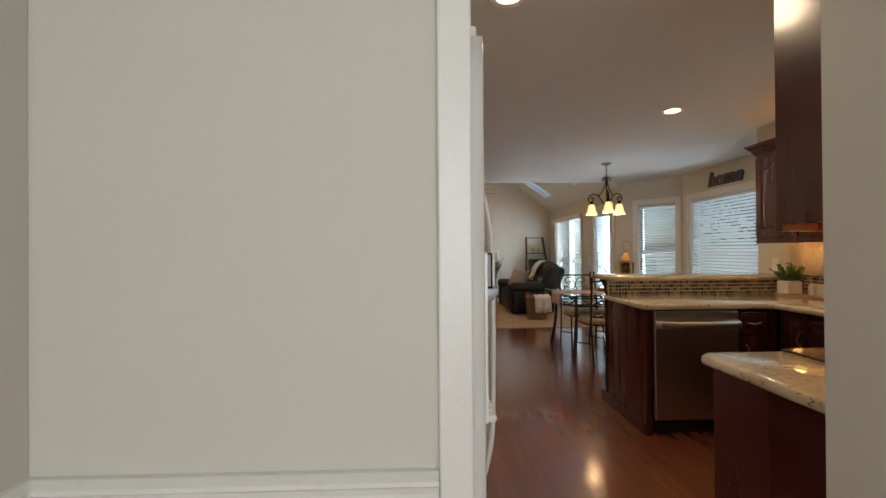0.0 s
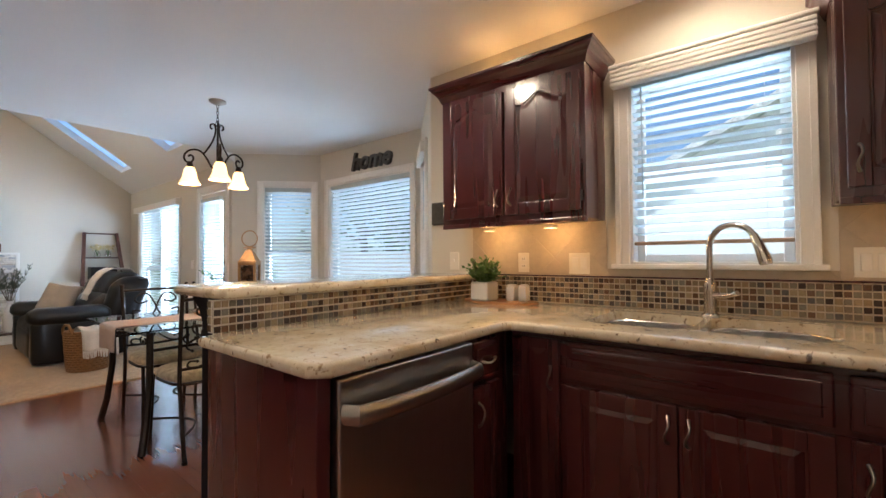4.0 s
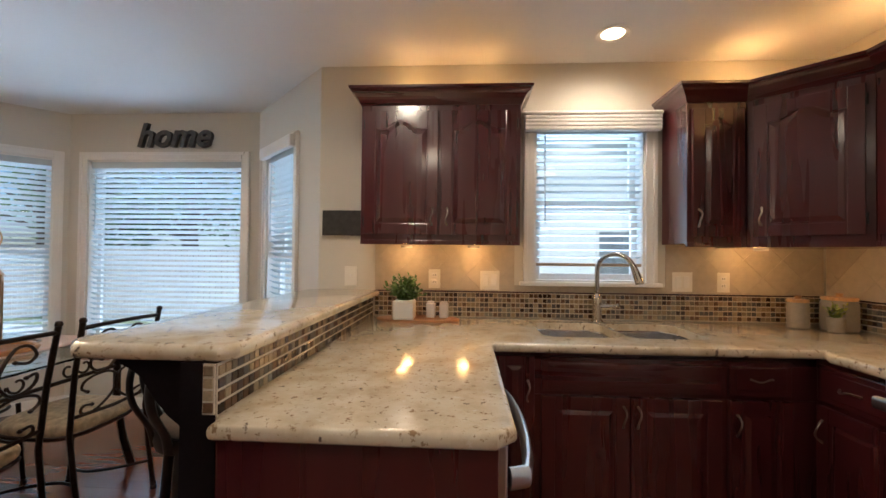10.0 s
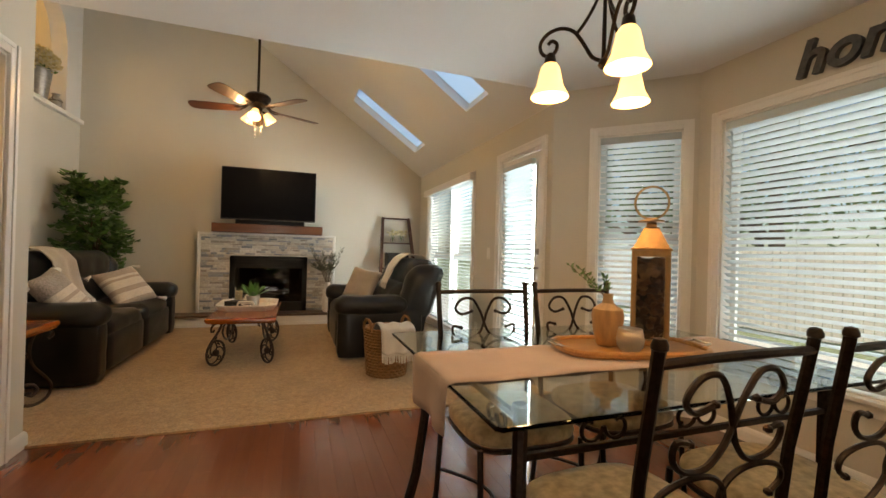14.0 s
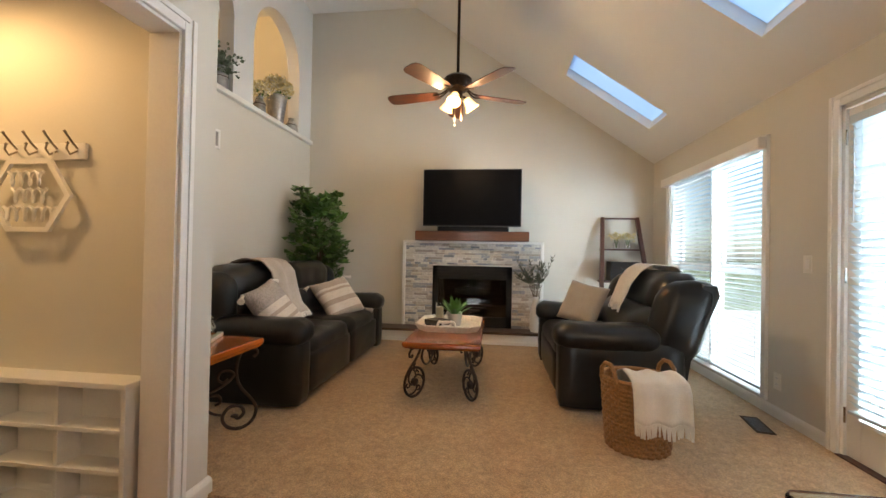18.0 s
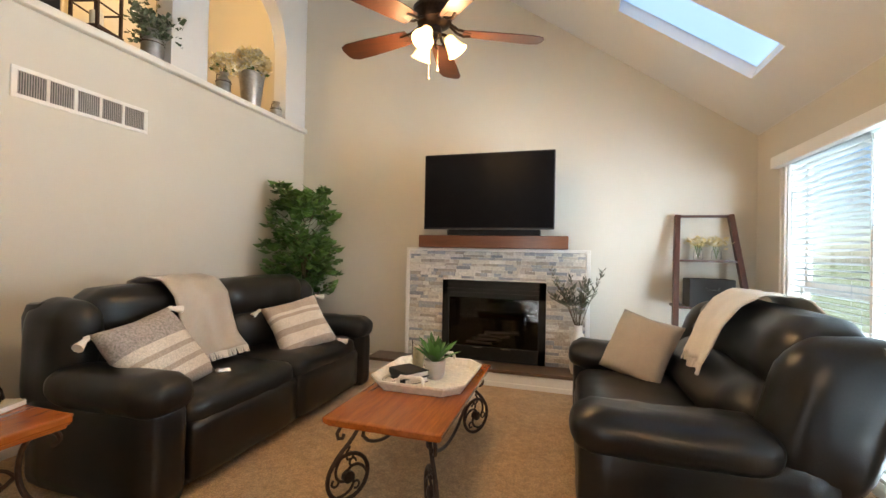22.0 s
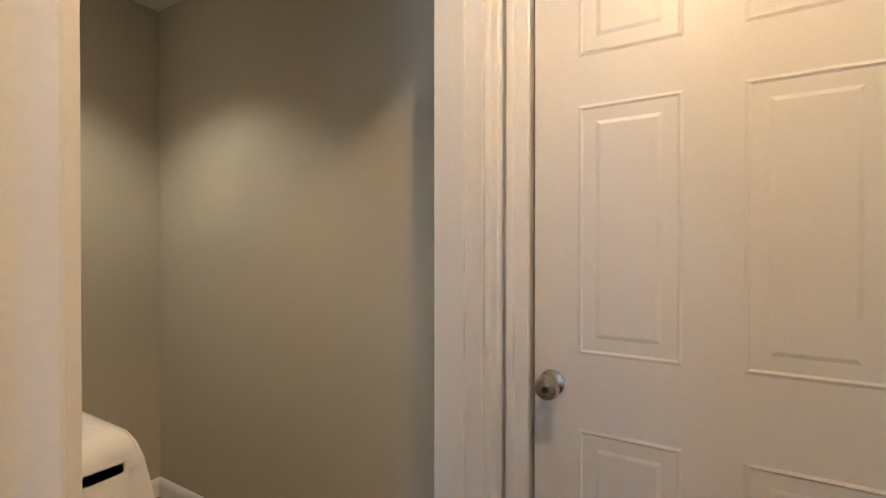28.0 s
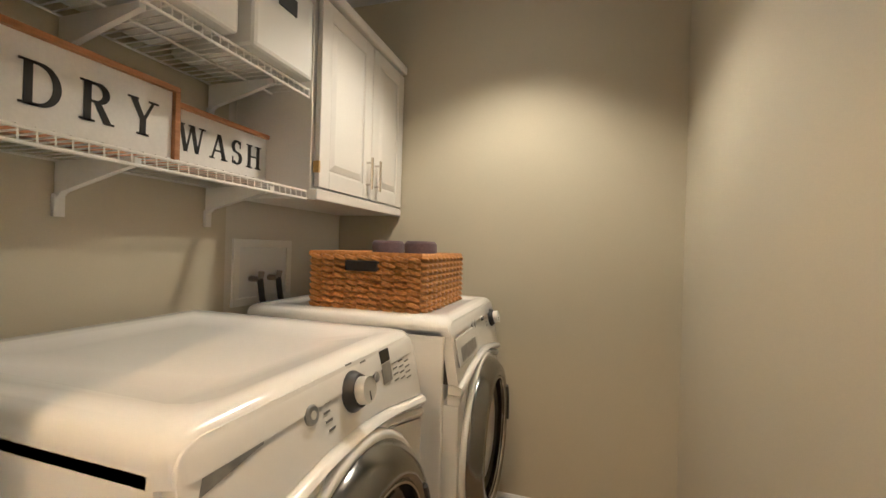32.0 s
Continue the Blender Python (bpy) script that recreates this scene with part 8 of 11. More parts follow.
bs, bl = B(), B()
for k in range(15):
    a, r = random.uniform(0, 6.28), random.uniform(0.08, 0.30)
    t = Vector((r * math.cos(a), r * math.sin(a) * 0.6 - 0.03, random.uniform(0.55, 0.95)))
    mid2 = Vector((t.x * 0.35, t.y * 0.35, 0.60))
    tube(bs, [(0, 0, 0.36), mid2, t], 0.0025, 5)
    leafy(bl, mid2, t, 20, 0.062, 0.6, 0.2, 0.14)
tagged(part("branch_work", bs, M_STEM, ov), kind="stuff")
tagged(part("foliage", bl, M_OLIVE, ov), kind="stuff")


# ---- woven baskets ----
def weave_round(parent, r0, r1, h, rows, material, z0=0.0, waves=22):
    for k in range(rows):
        z = z0 + h * (k + 0.5) / rows
        r = r0 + (r1 - r0) * (k / rows) ** 0.8
        n = waves * 6
        pts = [((r + 0.006 * math.cos(waves * 2 * math.pi * i / n + math.pi * (k % 2))) * math.cos(2 * math.pi * i / n), (r + 0.006 * math.cos(waves * 2 * math.pi * i / n + math.pi * (k % 2))) * math.sin(2 * math.pi * i / n), z) for i in range(n)]
        part("strand", tube(B(), pts, h / rows * 0.56, 5, True), material, parent, "", True)


wb = thing("laundry_basket", "round woven rattan basket with blanket", "basket", (2.40, 8.66, 0.012))
weave_round(wb, 0.165, 0.195, 0.40, 16, M_WICKER)
part("basket_floor", lathe(B(), [(0.0, 0.0), (0.165, 0.0), (0.165, 0.012), (0.0, 0.012)], 20), M_WICKER, wb)
part("rim", tube(B(), [(0.197 * math.cos(a), 0.197 * math.sin(a), 0.41) for a in [2 * math.pi * i / 32 for i in range(32)]], 0.014, 7, True), M_WICKER, wb, "", True)
for s in (-1, 1):
    part("handle", tube(B(), [(s * 0.195, -0.07, 0.40), (s * 0.20, -0.06, 0.46), (s * 0.20, -0.025, 0.495), (s * 0.20, 0.025, 0.495), (s * 0.20, 0.06, 0.46), (s * 0.195, 0.07, 0.40)], 0.013, 7), M_WICKER, wb, "", True).rotation_euler = (0, 0, radians(20))


def drape_basket(u, v):
    a = -0.13 + v * 0.30
    path = [(0.10, 0.30), (0.06, 0.42), (-0.04, 0.455), (-0.14, 0.45), (-0.205, 0.43), (-0.228, 0.38), (-0.235, 0.30), (-0.24, 0.215)]
    t = u * (len(path) - 1)
    i = min(int(t), len(path) - 2)
    p, q = path[i], path[i + 1]
    f = t - i
    wv = 0.010 * math.sin(v * 15 + u * 2)
    return (2.42 + a + 0.02 * u, 8.66 + p[0] + (q[0] - p[0]) * f + wv - 0.006 + 0.10 * (a * a) * u * 4, 0.012 + p[1] + (q[1] - p[1]) * f + wv * 0.6 + 0.008)


throw("throw_blanket", "cream fringed blanket hanging out of the basket", drape_basket, M_CREAMCLOTH, 24, 12, (1.0,), 0.07)

# ---- wall and floor grilles ----
vg = thing("wall_vent", "white louvred return air grille", "vent", (-1.12, 9.342, 2.10), 90)
# black sheet paints in the darkness behind the louvres
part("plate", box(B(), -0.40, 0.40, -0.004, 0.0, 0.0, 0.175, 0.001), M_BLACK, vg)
bm = B()
for x0, x1, a, b in ((-0.405, 0.405, 0.155, 0.18), (-0.405, 0.405, -0.005, 0.02), (-0.405, -0.375, 0.02, 0.155), (0.375, 0.405, 0.02, 0.155)):
    box(bm, x0, x1, -0.012, 0.0, a, b, 0.003)
for k in range(1, 5):
    box(bm, -0.375 + 0.15 * k - 0.009, -0.375 + 0.15 * k + 0.009, -0.011, 0.0, 0.02, 0.155)
part("rim", bm, M_TRIM, vg)
# white louvres painted grey, their shade put into the colour
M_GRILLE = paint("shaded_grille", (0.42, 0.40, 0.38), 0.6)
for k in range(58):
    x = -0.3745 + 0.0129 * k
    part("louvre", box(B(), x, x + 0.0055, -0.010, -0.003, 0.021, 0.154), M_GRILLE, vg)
for p, rz in (((4.02, 5.95), 90), ((3.32, 9.12), 80)):
    fv = thing("floor_register", "brown metal floor vent", "vent", (*p, 0.004 if p[1] < 7 else 0.014), rz, "floor vents")
    part("plate", box(B(), -0.15, 0.15, -0.055, 0.055, 0, 0.005, 0.002), paint("bronze_register", (0.07, 0.045, 0.028), 0.85, spec=0.1), fv)
    for k in range(12):
        part("slot", box(B(), -0.125 + 0.021 * k, -0.115 + 0.021 * k, -0.04, 0.04, 0.0046, 0.0056), M_BLACK, fv)


# ---- tall cabinet and desk ----
tc = thing("tall_pantry_cabinet", "tall dark cherry pantry cabinet with upper hutch", "cabinet", (0.76, 5.25, 0), 90)
part("lower_body", box(B(), 0.112, 0.74, 4.873, 5.62, 0.0, 1.66, 0.003), M_CAB, tc, "", False, True)
part("lower_top", box(B(), 0.112, 0.765, 4.862, 5.62, 1.66, 1.685, 0.006), M_CABX, tc, "", False, True)
part("plinth", box(B(), 0.112, 0.752, 4.866, 5.62, 0.0, 0.075, 0.004), M_CABX, tc, "", False, True)
panel_door(tc, -0.37, -0.005, 0.10, 0.85, 0.02, 0.0, (-0.04, 0.75, True))
panel_door(tc, 0.005, 0.36, 0.10, 0.85, 0.02, 0.0, (0.04, 0.75, True))
panel_door(tc, -0.37, -0.005, 0.87, 1.64, 0.02, 0.05, (-0.04, 0.97, True))
panel_door(tc, 0.005, 0.36, 0.87, 1.64, 0.02, 0.05, (0.04, 0.97, True))
part("upper_body", box(B(), 0.112, 0.42, 4.875, 5.62, 1.687, 2.10, 0.003), M_CAB, tc, "", False, True)
up = thing("door", "", "", (0, 0, 0))
up.parent = tc
up.matrix_basis = basis(tc).inverted() @ pose(0.42, 5.25, 0, 0, 0, 90)
panel_door(up, -0.355, -0.005, 1.71, 2.07, 0, 0.05, (-0.04, 1.80, True), "door_leaf")
panel_door(up, 0.005, 0.355, 1.71, 2.07, 0, 0.05, (0.04, 1.80, True), "door_leaf")
part("crown_moulding", sweep(B(), [(0.112, 4.875), (0.42, 4.875), (0.42, 5.62)], [(o, z + 0.025) for o, z in CROWN], 1), M_CABX, tc, "", False, True)

dk = thing("built_in_desk", "dark cherry desk with black glass top", "desk", (0.77, 6.06, 0), 90)
part("glass_top", box(B(), 0.252, 0.775, 5.625, 6.49, 0.757, 0.763, 0.002), M_BLACKGLASS, dk, "black glass desk top", False, True)
bm = B()
prism(bm, [(0.252, 5.625), (0.775, 5.625), (0.775, 6.44), (0.725, 6.495), (0.252, 6.495)], 0.722, 0.757, "xy", 0.010)
part("desk_top", bm, M_CABX, dk, "", False, True)
part("backsplash", box(B(), 0.252, 0.272, 5.63, 6.475, 0.764, 0.845, 0.003), M_CABX, dk, "low cherry board along the wall", False, True)
part("apron", box(B(), 0.255, 0.725, 5.63, 6.46, 0.575, 0.722, 0.003), M_CAB, dk, "", False, True)
drawer(dk, -0.42, 0.0, 0.588, 0.712, 0.045, 0.12)
drawer(dk, 0.03, 0.375, 0.588, 0.712, 0.045, 0.12)
part("side_panel", box(B(), 0.255, 0.725, 6.42, 6.465, 0.0, 0.575, 0.003), M_CAB, dk, "", False, True)
part("back_rail", box(B(), 0.252, 0.275, 5.63, 6.22, 0.764, 0.845, 0.006), M_CABX, dk, "", False, True)

M_CABGLASS = glass("cabinet_glass", (0.92, 0.94, 0.94))
ht = thing("glass_wall_cabinet", "dark cherry wall cabinet with paned glass doors", "cabinet", (0.485, 6.06, 0), 90)
bm = B()
for a in ((0.252, 0.47, 5.63, 5.65, 1.415, 2.13), (0.252, 0.47, 6.555, 6.575, 1.415, 2.13), (0.252, 0.47, 5.63, 6.575, 1.405, 1.425), (0.252, 0.47, 5.63, 6.575, 2.11, 2.13), (0.252, 0.262, 5.63, 6.575, 1.415, 2.13), (0.262, 0.455, 5.65, 6.555, 1.76, 1.775)):
    box(bm, *a)
part("carcass", bm, M_CAB, ht, "", False, True)
part("bottom_rail", box(B(), 0.452, 0.488, 5.63, 6.58, 1.352, 1.43, 0.006), M_CABX, ht, "", False, True)
part("light_rail", box(B(), 0.252, 0.49, 6.40, 6.58, 1.352, 1.40, 0.004), M_CAB, ht, "", False, True)
part("crown_moulding", sweep(B(), [(0.49, 5.63), (0.49, 6.58), (0.252, 6.58)], [(o, z + 0.03) for o, z in CROWN], 1), M_CABX, ht, "", False, True)
for x0, x1, hx in ((-0.425, 0.035, 0.005), (0.045, 0.51, 0.075)):
    bm = B()
    st_ = 0.06
    for a in ((x0, x0 + st_, 1.432, 2.10), (x1 - st_, x1, 1.432, 2.10), (x0 + st_, x1 - st_, 1.432, 1.432 + st_), (x0 + st_, x1 - st_, 2.04, 2.10)):
        box(bm, a[0], a[1], -0.008, 0.012, a[2], a[3], 0.003)
    w0, w1 = x0 + st_, x1 - st_
    xx = w0 + (w1 - w0) * 0.5
    box(bm, xx - 0.009, xx + 0.009, -0.005, 0.008, 1.49, 2.05)
    for k in (1, 2, 3):
        zz2 = 1.49 + 0.55 * k / 4
        box(bm, w0, w1, -0.005, 0.008, zz2 - 0.008, zz2 + 0.008)
    d_ = part("door", bm, M_CAB, ht)
    part("pane", box(B(), w0 - 0.004, w1 + 0.004, 0.002, 0.005, 1.488, 2.045), M_CABGLASS, d_)
    bm = B()
    tube(bm, [(hx, -0.008, 1.58), (hx, -0.04, 1.595), (hx, -0.045, 1.625), (hx, -0.04, 1.655), (hx, -0.008, 1.67)], 0.008, 6)
    part("handle", bm, M_PEWTER, d_, "", True)
for k in range(6):
    g_ = thing("stemmed_glass", "clear glass tumbler inside the wall cabinet", "glass", (0.36, 5.72 + 0.15 * k, 1.426), 0, "glasses in the wall cabinet")
    part("cup", lathe(B(), [(0.0, 0.0), (0.028, 0.0), (0.034, 0.11), (0.031, 0.11), (0.026, 0.006), (0.0, 0.006)], 14), M_CABGLASS, g_, "", True)
pp = thing("potted_boxwood", "green boxwood sprigs in a white pot on the desk", "plant", (0.40, 5.97, 0.764))
part("pot", lathe(B(), [(0.0, 0.0), (0.048, 0.0), (0.052, 0.01), (0.056, 0.11), (0.050, 0.11), (0.046, 0.09), (0.0, 0.09)], 22), M_CERAMIC, pp, "", True)
bm = B()
for k in range(34):
    a, r = random.uniform(0, 6.28), random.uniform(0.02, 0.12)
    leafy(bm, (r * 0.3 * math.cos(a), r * 0.3 * math.sin(a), 0.09), (r * math.cos(a), r * math.sin(a), 0.13 + random.uniform(0.0, 0.10)), 12, 0.020, 0.8, 0.3, 0.38)
tagged(part("foliage", bm, M_LEAF, pp), kind="stuff")


# ---- plates, outlets, small wall things ----
def wall_plate(name, label, p, rz, w=0.075, h=0.118, kind="outlet", gangs=1):
    t = thing(name, label, "wall plate", p, rz)
    part("plate", box(B(), -w / 2, w / 2, -0.006, 0.0, -h / 2, h / 2, 0.003), M_PLATE, t)
    for g in range(gangs):
        x = (g - (gangs - 1) / 2) * 0.046
        if kind == "outlet":
            for z in (-0.021, 0.021):
                part("socket", box(B(), x - 0.017, x + 0.017, -0.008, -0.005, z - 0.014, z + 0.014, 0.003), M_TRIM, t)
                for sx in (-0.006, 0.006):
                    part("slot", box(B(), x + sx - 0.0012, x + sx + 0.0012, -0.0086, -0.0078, z - 0.004, z + 0.006), M_BLACK, t)
        elif kind == "switch":
            part("toggle", box(B(), x - 0.005, x + 0.005, -0.016, -0.004, -0.004, 0.012, 0.002), M_TRIM, t)
        else:
            part("rocker", box(B(), x - 0.016, x + 0.016, -0.009, -0.005, -0.033, 0.033, 0.002), M_TRIM, t)
    return t


for y in (4.01, 2.34):
    wall_plate("wall_outlet", "cream wall outlet above the worktop", (3.48, y, 1.14), -90)
wall_plate("light_switch", "cream double rocker switch beside the window", (3.48, 3.68, 1.135), -90, 0.118, 0.118, "rocker", 2)
wall_plate("light_switch", "cream double rocker switch beside the window", (3.48, 2.57, 1.14), -90, 0.118, 0.118, "rocker", 2)
wall_plate("light_switch", "cream wall switch over the bar", (3.48, 4.52, 1.15), -90, 0.075, 0.118, "switch")
wall_plate("wall_outlet", "cream wall outlet behind the range counter", (2.75, 1.785, 1.14), 180)
wall_plate("wall_outlet", "cream wall outlet above the desk", (0.25, 6.16, 1.0), 90)
wall_plate("light_switch", "cream wall switch beside the patio door", (3.55, 9.01, 1.11), -90, 0.075, 0.118, "rocker")
wall_plate("wall_outlet", "cream wall outlet by the tall window", (3.55, 9.29, 0.27), -90)
wall_plate("light_switch", "cream double switch on the stub wall", (-0.058, 4.67, 1.124), 0, 0.122, 0.118, "switch", 2)
wall_plate("light_switch", "cream switch in the hall", (-0.03, 6.74, 1.15), 180, 0.072, 0.118, "switch", 1)
al = thing("alarm_box", "white smoke alarm box high on the wall", "alarm", (-0.114, 4.67, 2.115))
part("case", box(B(), -0.092, 0.092, -0.04, 0.0, -0.045, 0.045, 0.006), M_PLATE, al)
part("sensor", lathe(B(), [(0.0, 0.0), (0.022, 0.0), (0.018, -0.03), (0.0, -0.035)], 14, (0.0, 0.0, 0.145), "y"), M_PLATE, al, "", True)
whole("wall_sign", box(B(), 3.445, 3.478, 4.455, 4.69, 1.395, 1.545, 0.004), paint("dark_sign", (0.035, 0.033, 0.03), 0.6, grain=30, var=0.3), "dark grey box sign on the kitchen wall", "sign")

# ---- recessed ceiling lamps ----
for cx, cy in ((2.39, 4.25), (0.77, 4.22), (3.15, 3.08), (0.75, 2.75)):
    rl = thing("recessed_light", "lit recessed ceiling light with pale trim", "ceiling light", (cx, cy, CEIL), 0, "recessed kitchen lights")
    part("trim_ring", lathe(B(), [(0.055, -0.001), (0.088, -0.001), (0.090, -0.006), (0.082, -0.010), (0.060, -0.004)], 28), M_TRIM, rl, "", True)
    part("lens", lathe(B(), [(0.0, -0.003), (0.057, -0.003), (0.057, -0.005), (0.0, -0.006)], 24), M_BULB, rl, "lit bulb face")
for p in ((3.34, 3.78), (3.34, 4.16), (3.30, 2.25), (2.75, 1.95), (1.50, 1.95)):
    whole("puck_light", lathe(B(), [(0.0, 0.0), (0.034, 0.0), (0.034, 0.013), (0.0, 0.013)], 16, (*p, 1.322)), M_PLATE, "round under-cabinet puck light", "light", group="under-cabinet lights")

# ---- kitchen counter things ----
kp = thing("potted_fern", "green fern in a square white pot", "plant", (3.28, 4.16, 0.928))
bm = B()
box(bm, -0.058, 0.058, -0.058, 0.058, 0.0, 0.105, 0.010)
part("pot", bm, M_CERAMIC, kp)
bm = B()
for k in range(64):
    a, r = random.uniform(0, 6.28), random.uniform(0.03, 0.125)
    h = 0.11 + random.uniform(0.03, 0.14) * (1.15 - r * 4)
    leafy(bm, (r * 0.25 * math.cos(a), r * 0.25 * math.sin(a), 0.10), (r * math.cos(a), r * math.sin(a), h), 14, 0.026, 0.75, 0.3, 0.32)
tagged(part("foliage", bm, M_LEAF, kp), kind="stuff")
whole("serving_board", prism(B(), [(3.33 + 0.27 * math.cos(a) * 0.42 + 0.0, 4.09 + 0.235 * math.sin(a)) for a in [2 * math.pi * i / 36 for i in range(36)]], 0.9135, 0.927, "xy", 0.004), wood("olive_board", (0.30, 0.13, 0.05), (0.52, 0.28, 0.13), 0.4, 2.0, "y", 0.1), "oval wooden board under the fern", "board", smooth=True)
for y in (4.02, 3.945):
    s_ = thing("salt_shaker", "white square shaker on the wooden board", "shaker", (3.35, y, 0.9275), 0, "pair of shakers")
    part("body", box(B(), -0.027, 0.027, -0.024, 0.024, 0.0, 0.082, 0.006), M_CERAMIC, s_)
    part("cap", box(B(), -0.022, 0.022, -0.019, 0.019, 0.082, 0.092, 0.004), M_CERAMIC, s_)
M_CANISTER = paint("grey_stoneware", (0.26, 0.245, 0.215), 0.5, grain=60, var=0.08, bumps=0.15)
for x, y, r, h in ((3.33, 2.04, 0.050, 0.135), (3.27, 1.88, 0.078, 0.155)):
    c_ = thing("canister", "grey stoneware canister with wooden lid", "canister", (x, y, 0.914), 0, "pair of canisters")
    part("jar", lathe(B(), [(0.0, 0.0), (r * 0.97, 0.0), (r, 0.01), (r, h * 0.9), (r * 0.9, h)], 24), M_CANISTER, c_, "", True)
    part("lid", lathe(B(), [(r * 0.93, h), (r * 0.97, h + 0.006), (r * 0.95, h + 0.016), (0.016, h + 0.018), (0.012, h + 0.024), (0.018, h + 0.034), (0.0, h + 0.038)], 24), M_TANWOOD, c_, "pale wooden lid", True)
sp = thing("mini_planter", "small grey pot with yellow-green sprig", "plant", (3.20, 1.955, 0.914))
part("pot", lathe(B(), [(0.0, 0.0), (0.034, 0.0), (0.038, 0.075), (0.034, 0.075), (0.030, 0.06), (0.0, 0.06)], 18), M_CANISTER, sp, "", True)
bm = B()
for k in range(14):
    a, r = random.uniform(0, 6.28), random.uniform(0.02, 0.06)
    leafy(bm, (0, 0, 0.06), (r * math.cos(a), r * math.sin(a), random.uniform(0.10, 0.15)), 7, 0.022, 0.7, 0.2, 0.35)
part("foliage", bm, per_piece("yellow_leaf", [(0.30, 0.32, 0.04), (0.20, 0.27, 0.04), (0.12, 0.20, 0.04)], 0.5, "Island", 0.1), sp)
cr = thing("utensil_crock", "white ceramic crock with wooden utensils", "crock", (1.575, 1.880, 0.914))
part("crock", lathe(B(), [(0.0, 0.0), (0.072, 0.0), (0.078, 0.008), (0.079, 0.158), (0.075, 0.163), (0.071, 0.158), (0.069, 0.012), (0.0, 0.010)], 32), M_CERAMIC, cr, "", True)
M_UTENSIL = wood("orange_beech", (0.66, 0.31, 0.055), (0.80, 0.43, 0.10), 0.4, 2.0, "z", 0.1)
for a, r, tilt, kind in ((20, 0.05, 24, 0), (60, 0.05, 20, 0), (150, 0.05, 14, 1), (205, 0.05, 20, 1)):
    bm = B()
    tube(bm, [(0, 0, 0.02), (0, 0, 0.20)], 0.006, 7)
    o_ = [(0.041 * math.cos(t), 0.235 + 0.055 * math.sin(t)) for t in [2 * math.pi * i / 18 for i in range(18)]]
    if kind == 0:
        prism(bm, o_, -0.004, 0.004, "xz", 0.002)
    else:
        prism(bm, [(-0.03, 0.19), (0.03, 0.19), (0.036, 0.285), (0.022, 0.285), (0.02, 0.22), (0.008, 0.22), (0.008, 0.285), (-0.008, 0.285), (-0.008, 0.22), (-0.02, 0.22), (-0.022, 0.285), (-0.036, 0.285)], -0.004, 0.004, "xz", 0.0015)
    bm.transform(Matrix.Translation((r * 0.4 * math.cos(radians(a)), r * 0.4 * math.sin(radians(a)), 0.0)) @ Matrix.Rotation(radians(a), 4, "Z") @ Matrix.Rotation(radians(tilt), 4, "Y") @ Matrix.Rotation(radians(60), 4, "Z"))
    part("wooden_spoon" if kind == 0 else "wooden_fork", bm, M_UTENSIL, cr, "", True)


def towel(u, v):
    """A folded cloth hung over the oven bar."""
    x = 2.175 - v * 0.20 + 0.004 * math.sin(u * 9)
    s = -0.30 + u * 0.78
    wv = 0.006 * math.sin(v * 11 + 1) * (1 + abs(s) * 2)
    if s < -0.02:
        return (x, 2.470 + wv * 0.3, 0.842 + s)
    if s < 0.02:
        a = (s + 0.02) / 0.04 * math.pi
        return (x, 2.490 - 0.020 * math.cos(a) + wv * 0.2, 0.828 + 0.022 * math.sin(a))
    return (x + 0.012 * s * math.sin(v * 6), 2.512 + wv, 0.828 - (s - 0.02))


tw = thing("dish_towel", "cream dish towel with tan band on the oven handle", "towel", towel(0.4, 0.5))
bm = sheet(B(), 52, 14, towel, 0.003)
ob = part("cloth", bm, cloth("cream_towelling", (0.70, 0.66, 0.58), 340, 0.1), tw, "", "all", True)
ob.data.materials.append(cloth("tan_towelling", (0.46, 0.37, 0.25), 340, 0.1))
zbase = basis(tw).translation.z
for f in ob.data.polygons:
    zc = f.center.z + zbase
    yc = f.center.y + basis(tw).translation.y
    if 0.47 < zc < 0.55 and yc > 2.49:
        f.material_index = 1

# ---- landing decor on the ledge ----
LZ = 2.701


def milk_can(x, y, s, name="milk_can"):
    t = thing(name, "galvanised milk can on the ledge", "can", (x, y, LZ), 0, "galvanised cans")
    part("body", lathe(B(), [(0.0, 0.0), (0.075 * s, 0.0), (0.078 * s, 0.01), (0.078 * s, 0.15 * s), (0.045 * s, 0.19 * s), (0.042 * s, 0.22 * s), (0.055 * s, 0.24 * s), (0.048 * s, 0.24 * s), (0.03 * s, 0.20 * s)], 22), M_GALV, t, "", True)
    part("band", tube(B(), [(0.079 * s * math.cos(a), 0.079 * s * math.sin(a), 0.13 * s) for a in [2 * math.pi * i / 24 for i in range(24)]], 0.004, 6, True), M_IRON, t, "", True)
    for q in (-1, 1):
        part("handle", tube(B(), [(0, q * 0.078 * s, 0.13 * s), (0, q * 0.10 * s, 0.15 * s), (0, q * 0.09 * s, 0.19 * s), (0, q * 0.055 * s, 0.20 * s)], 0.004, 6), M_IRON, t, "", True)
    return t


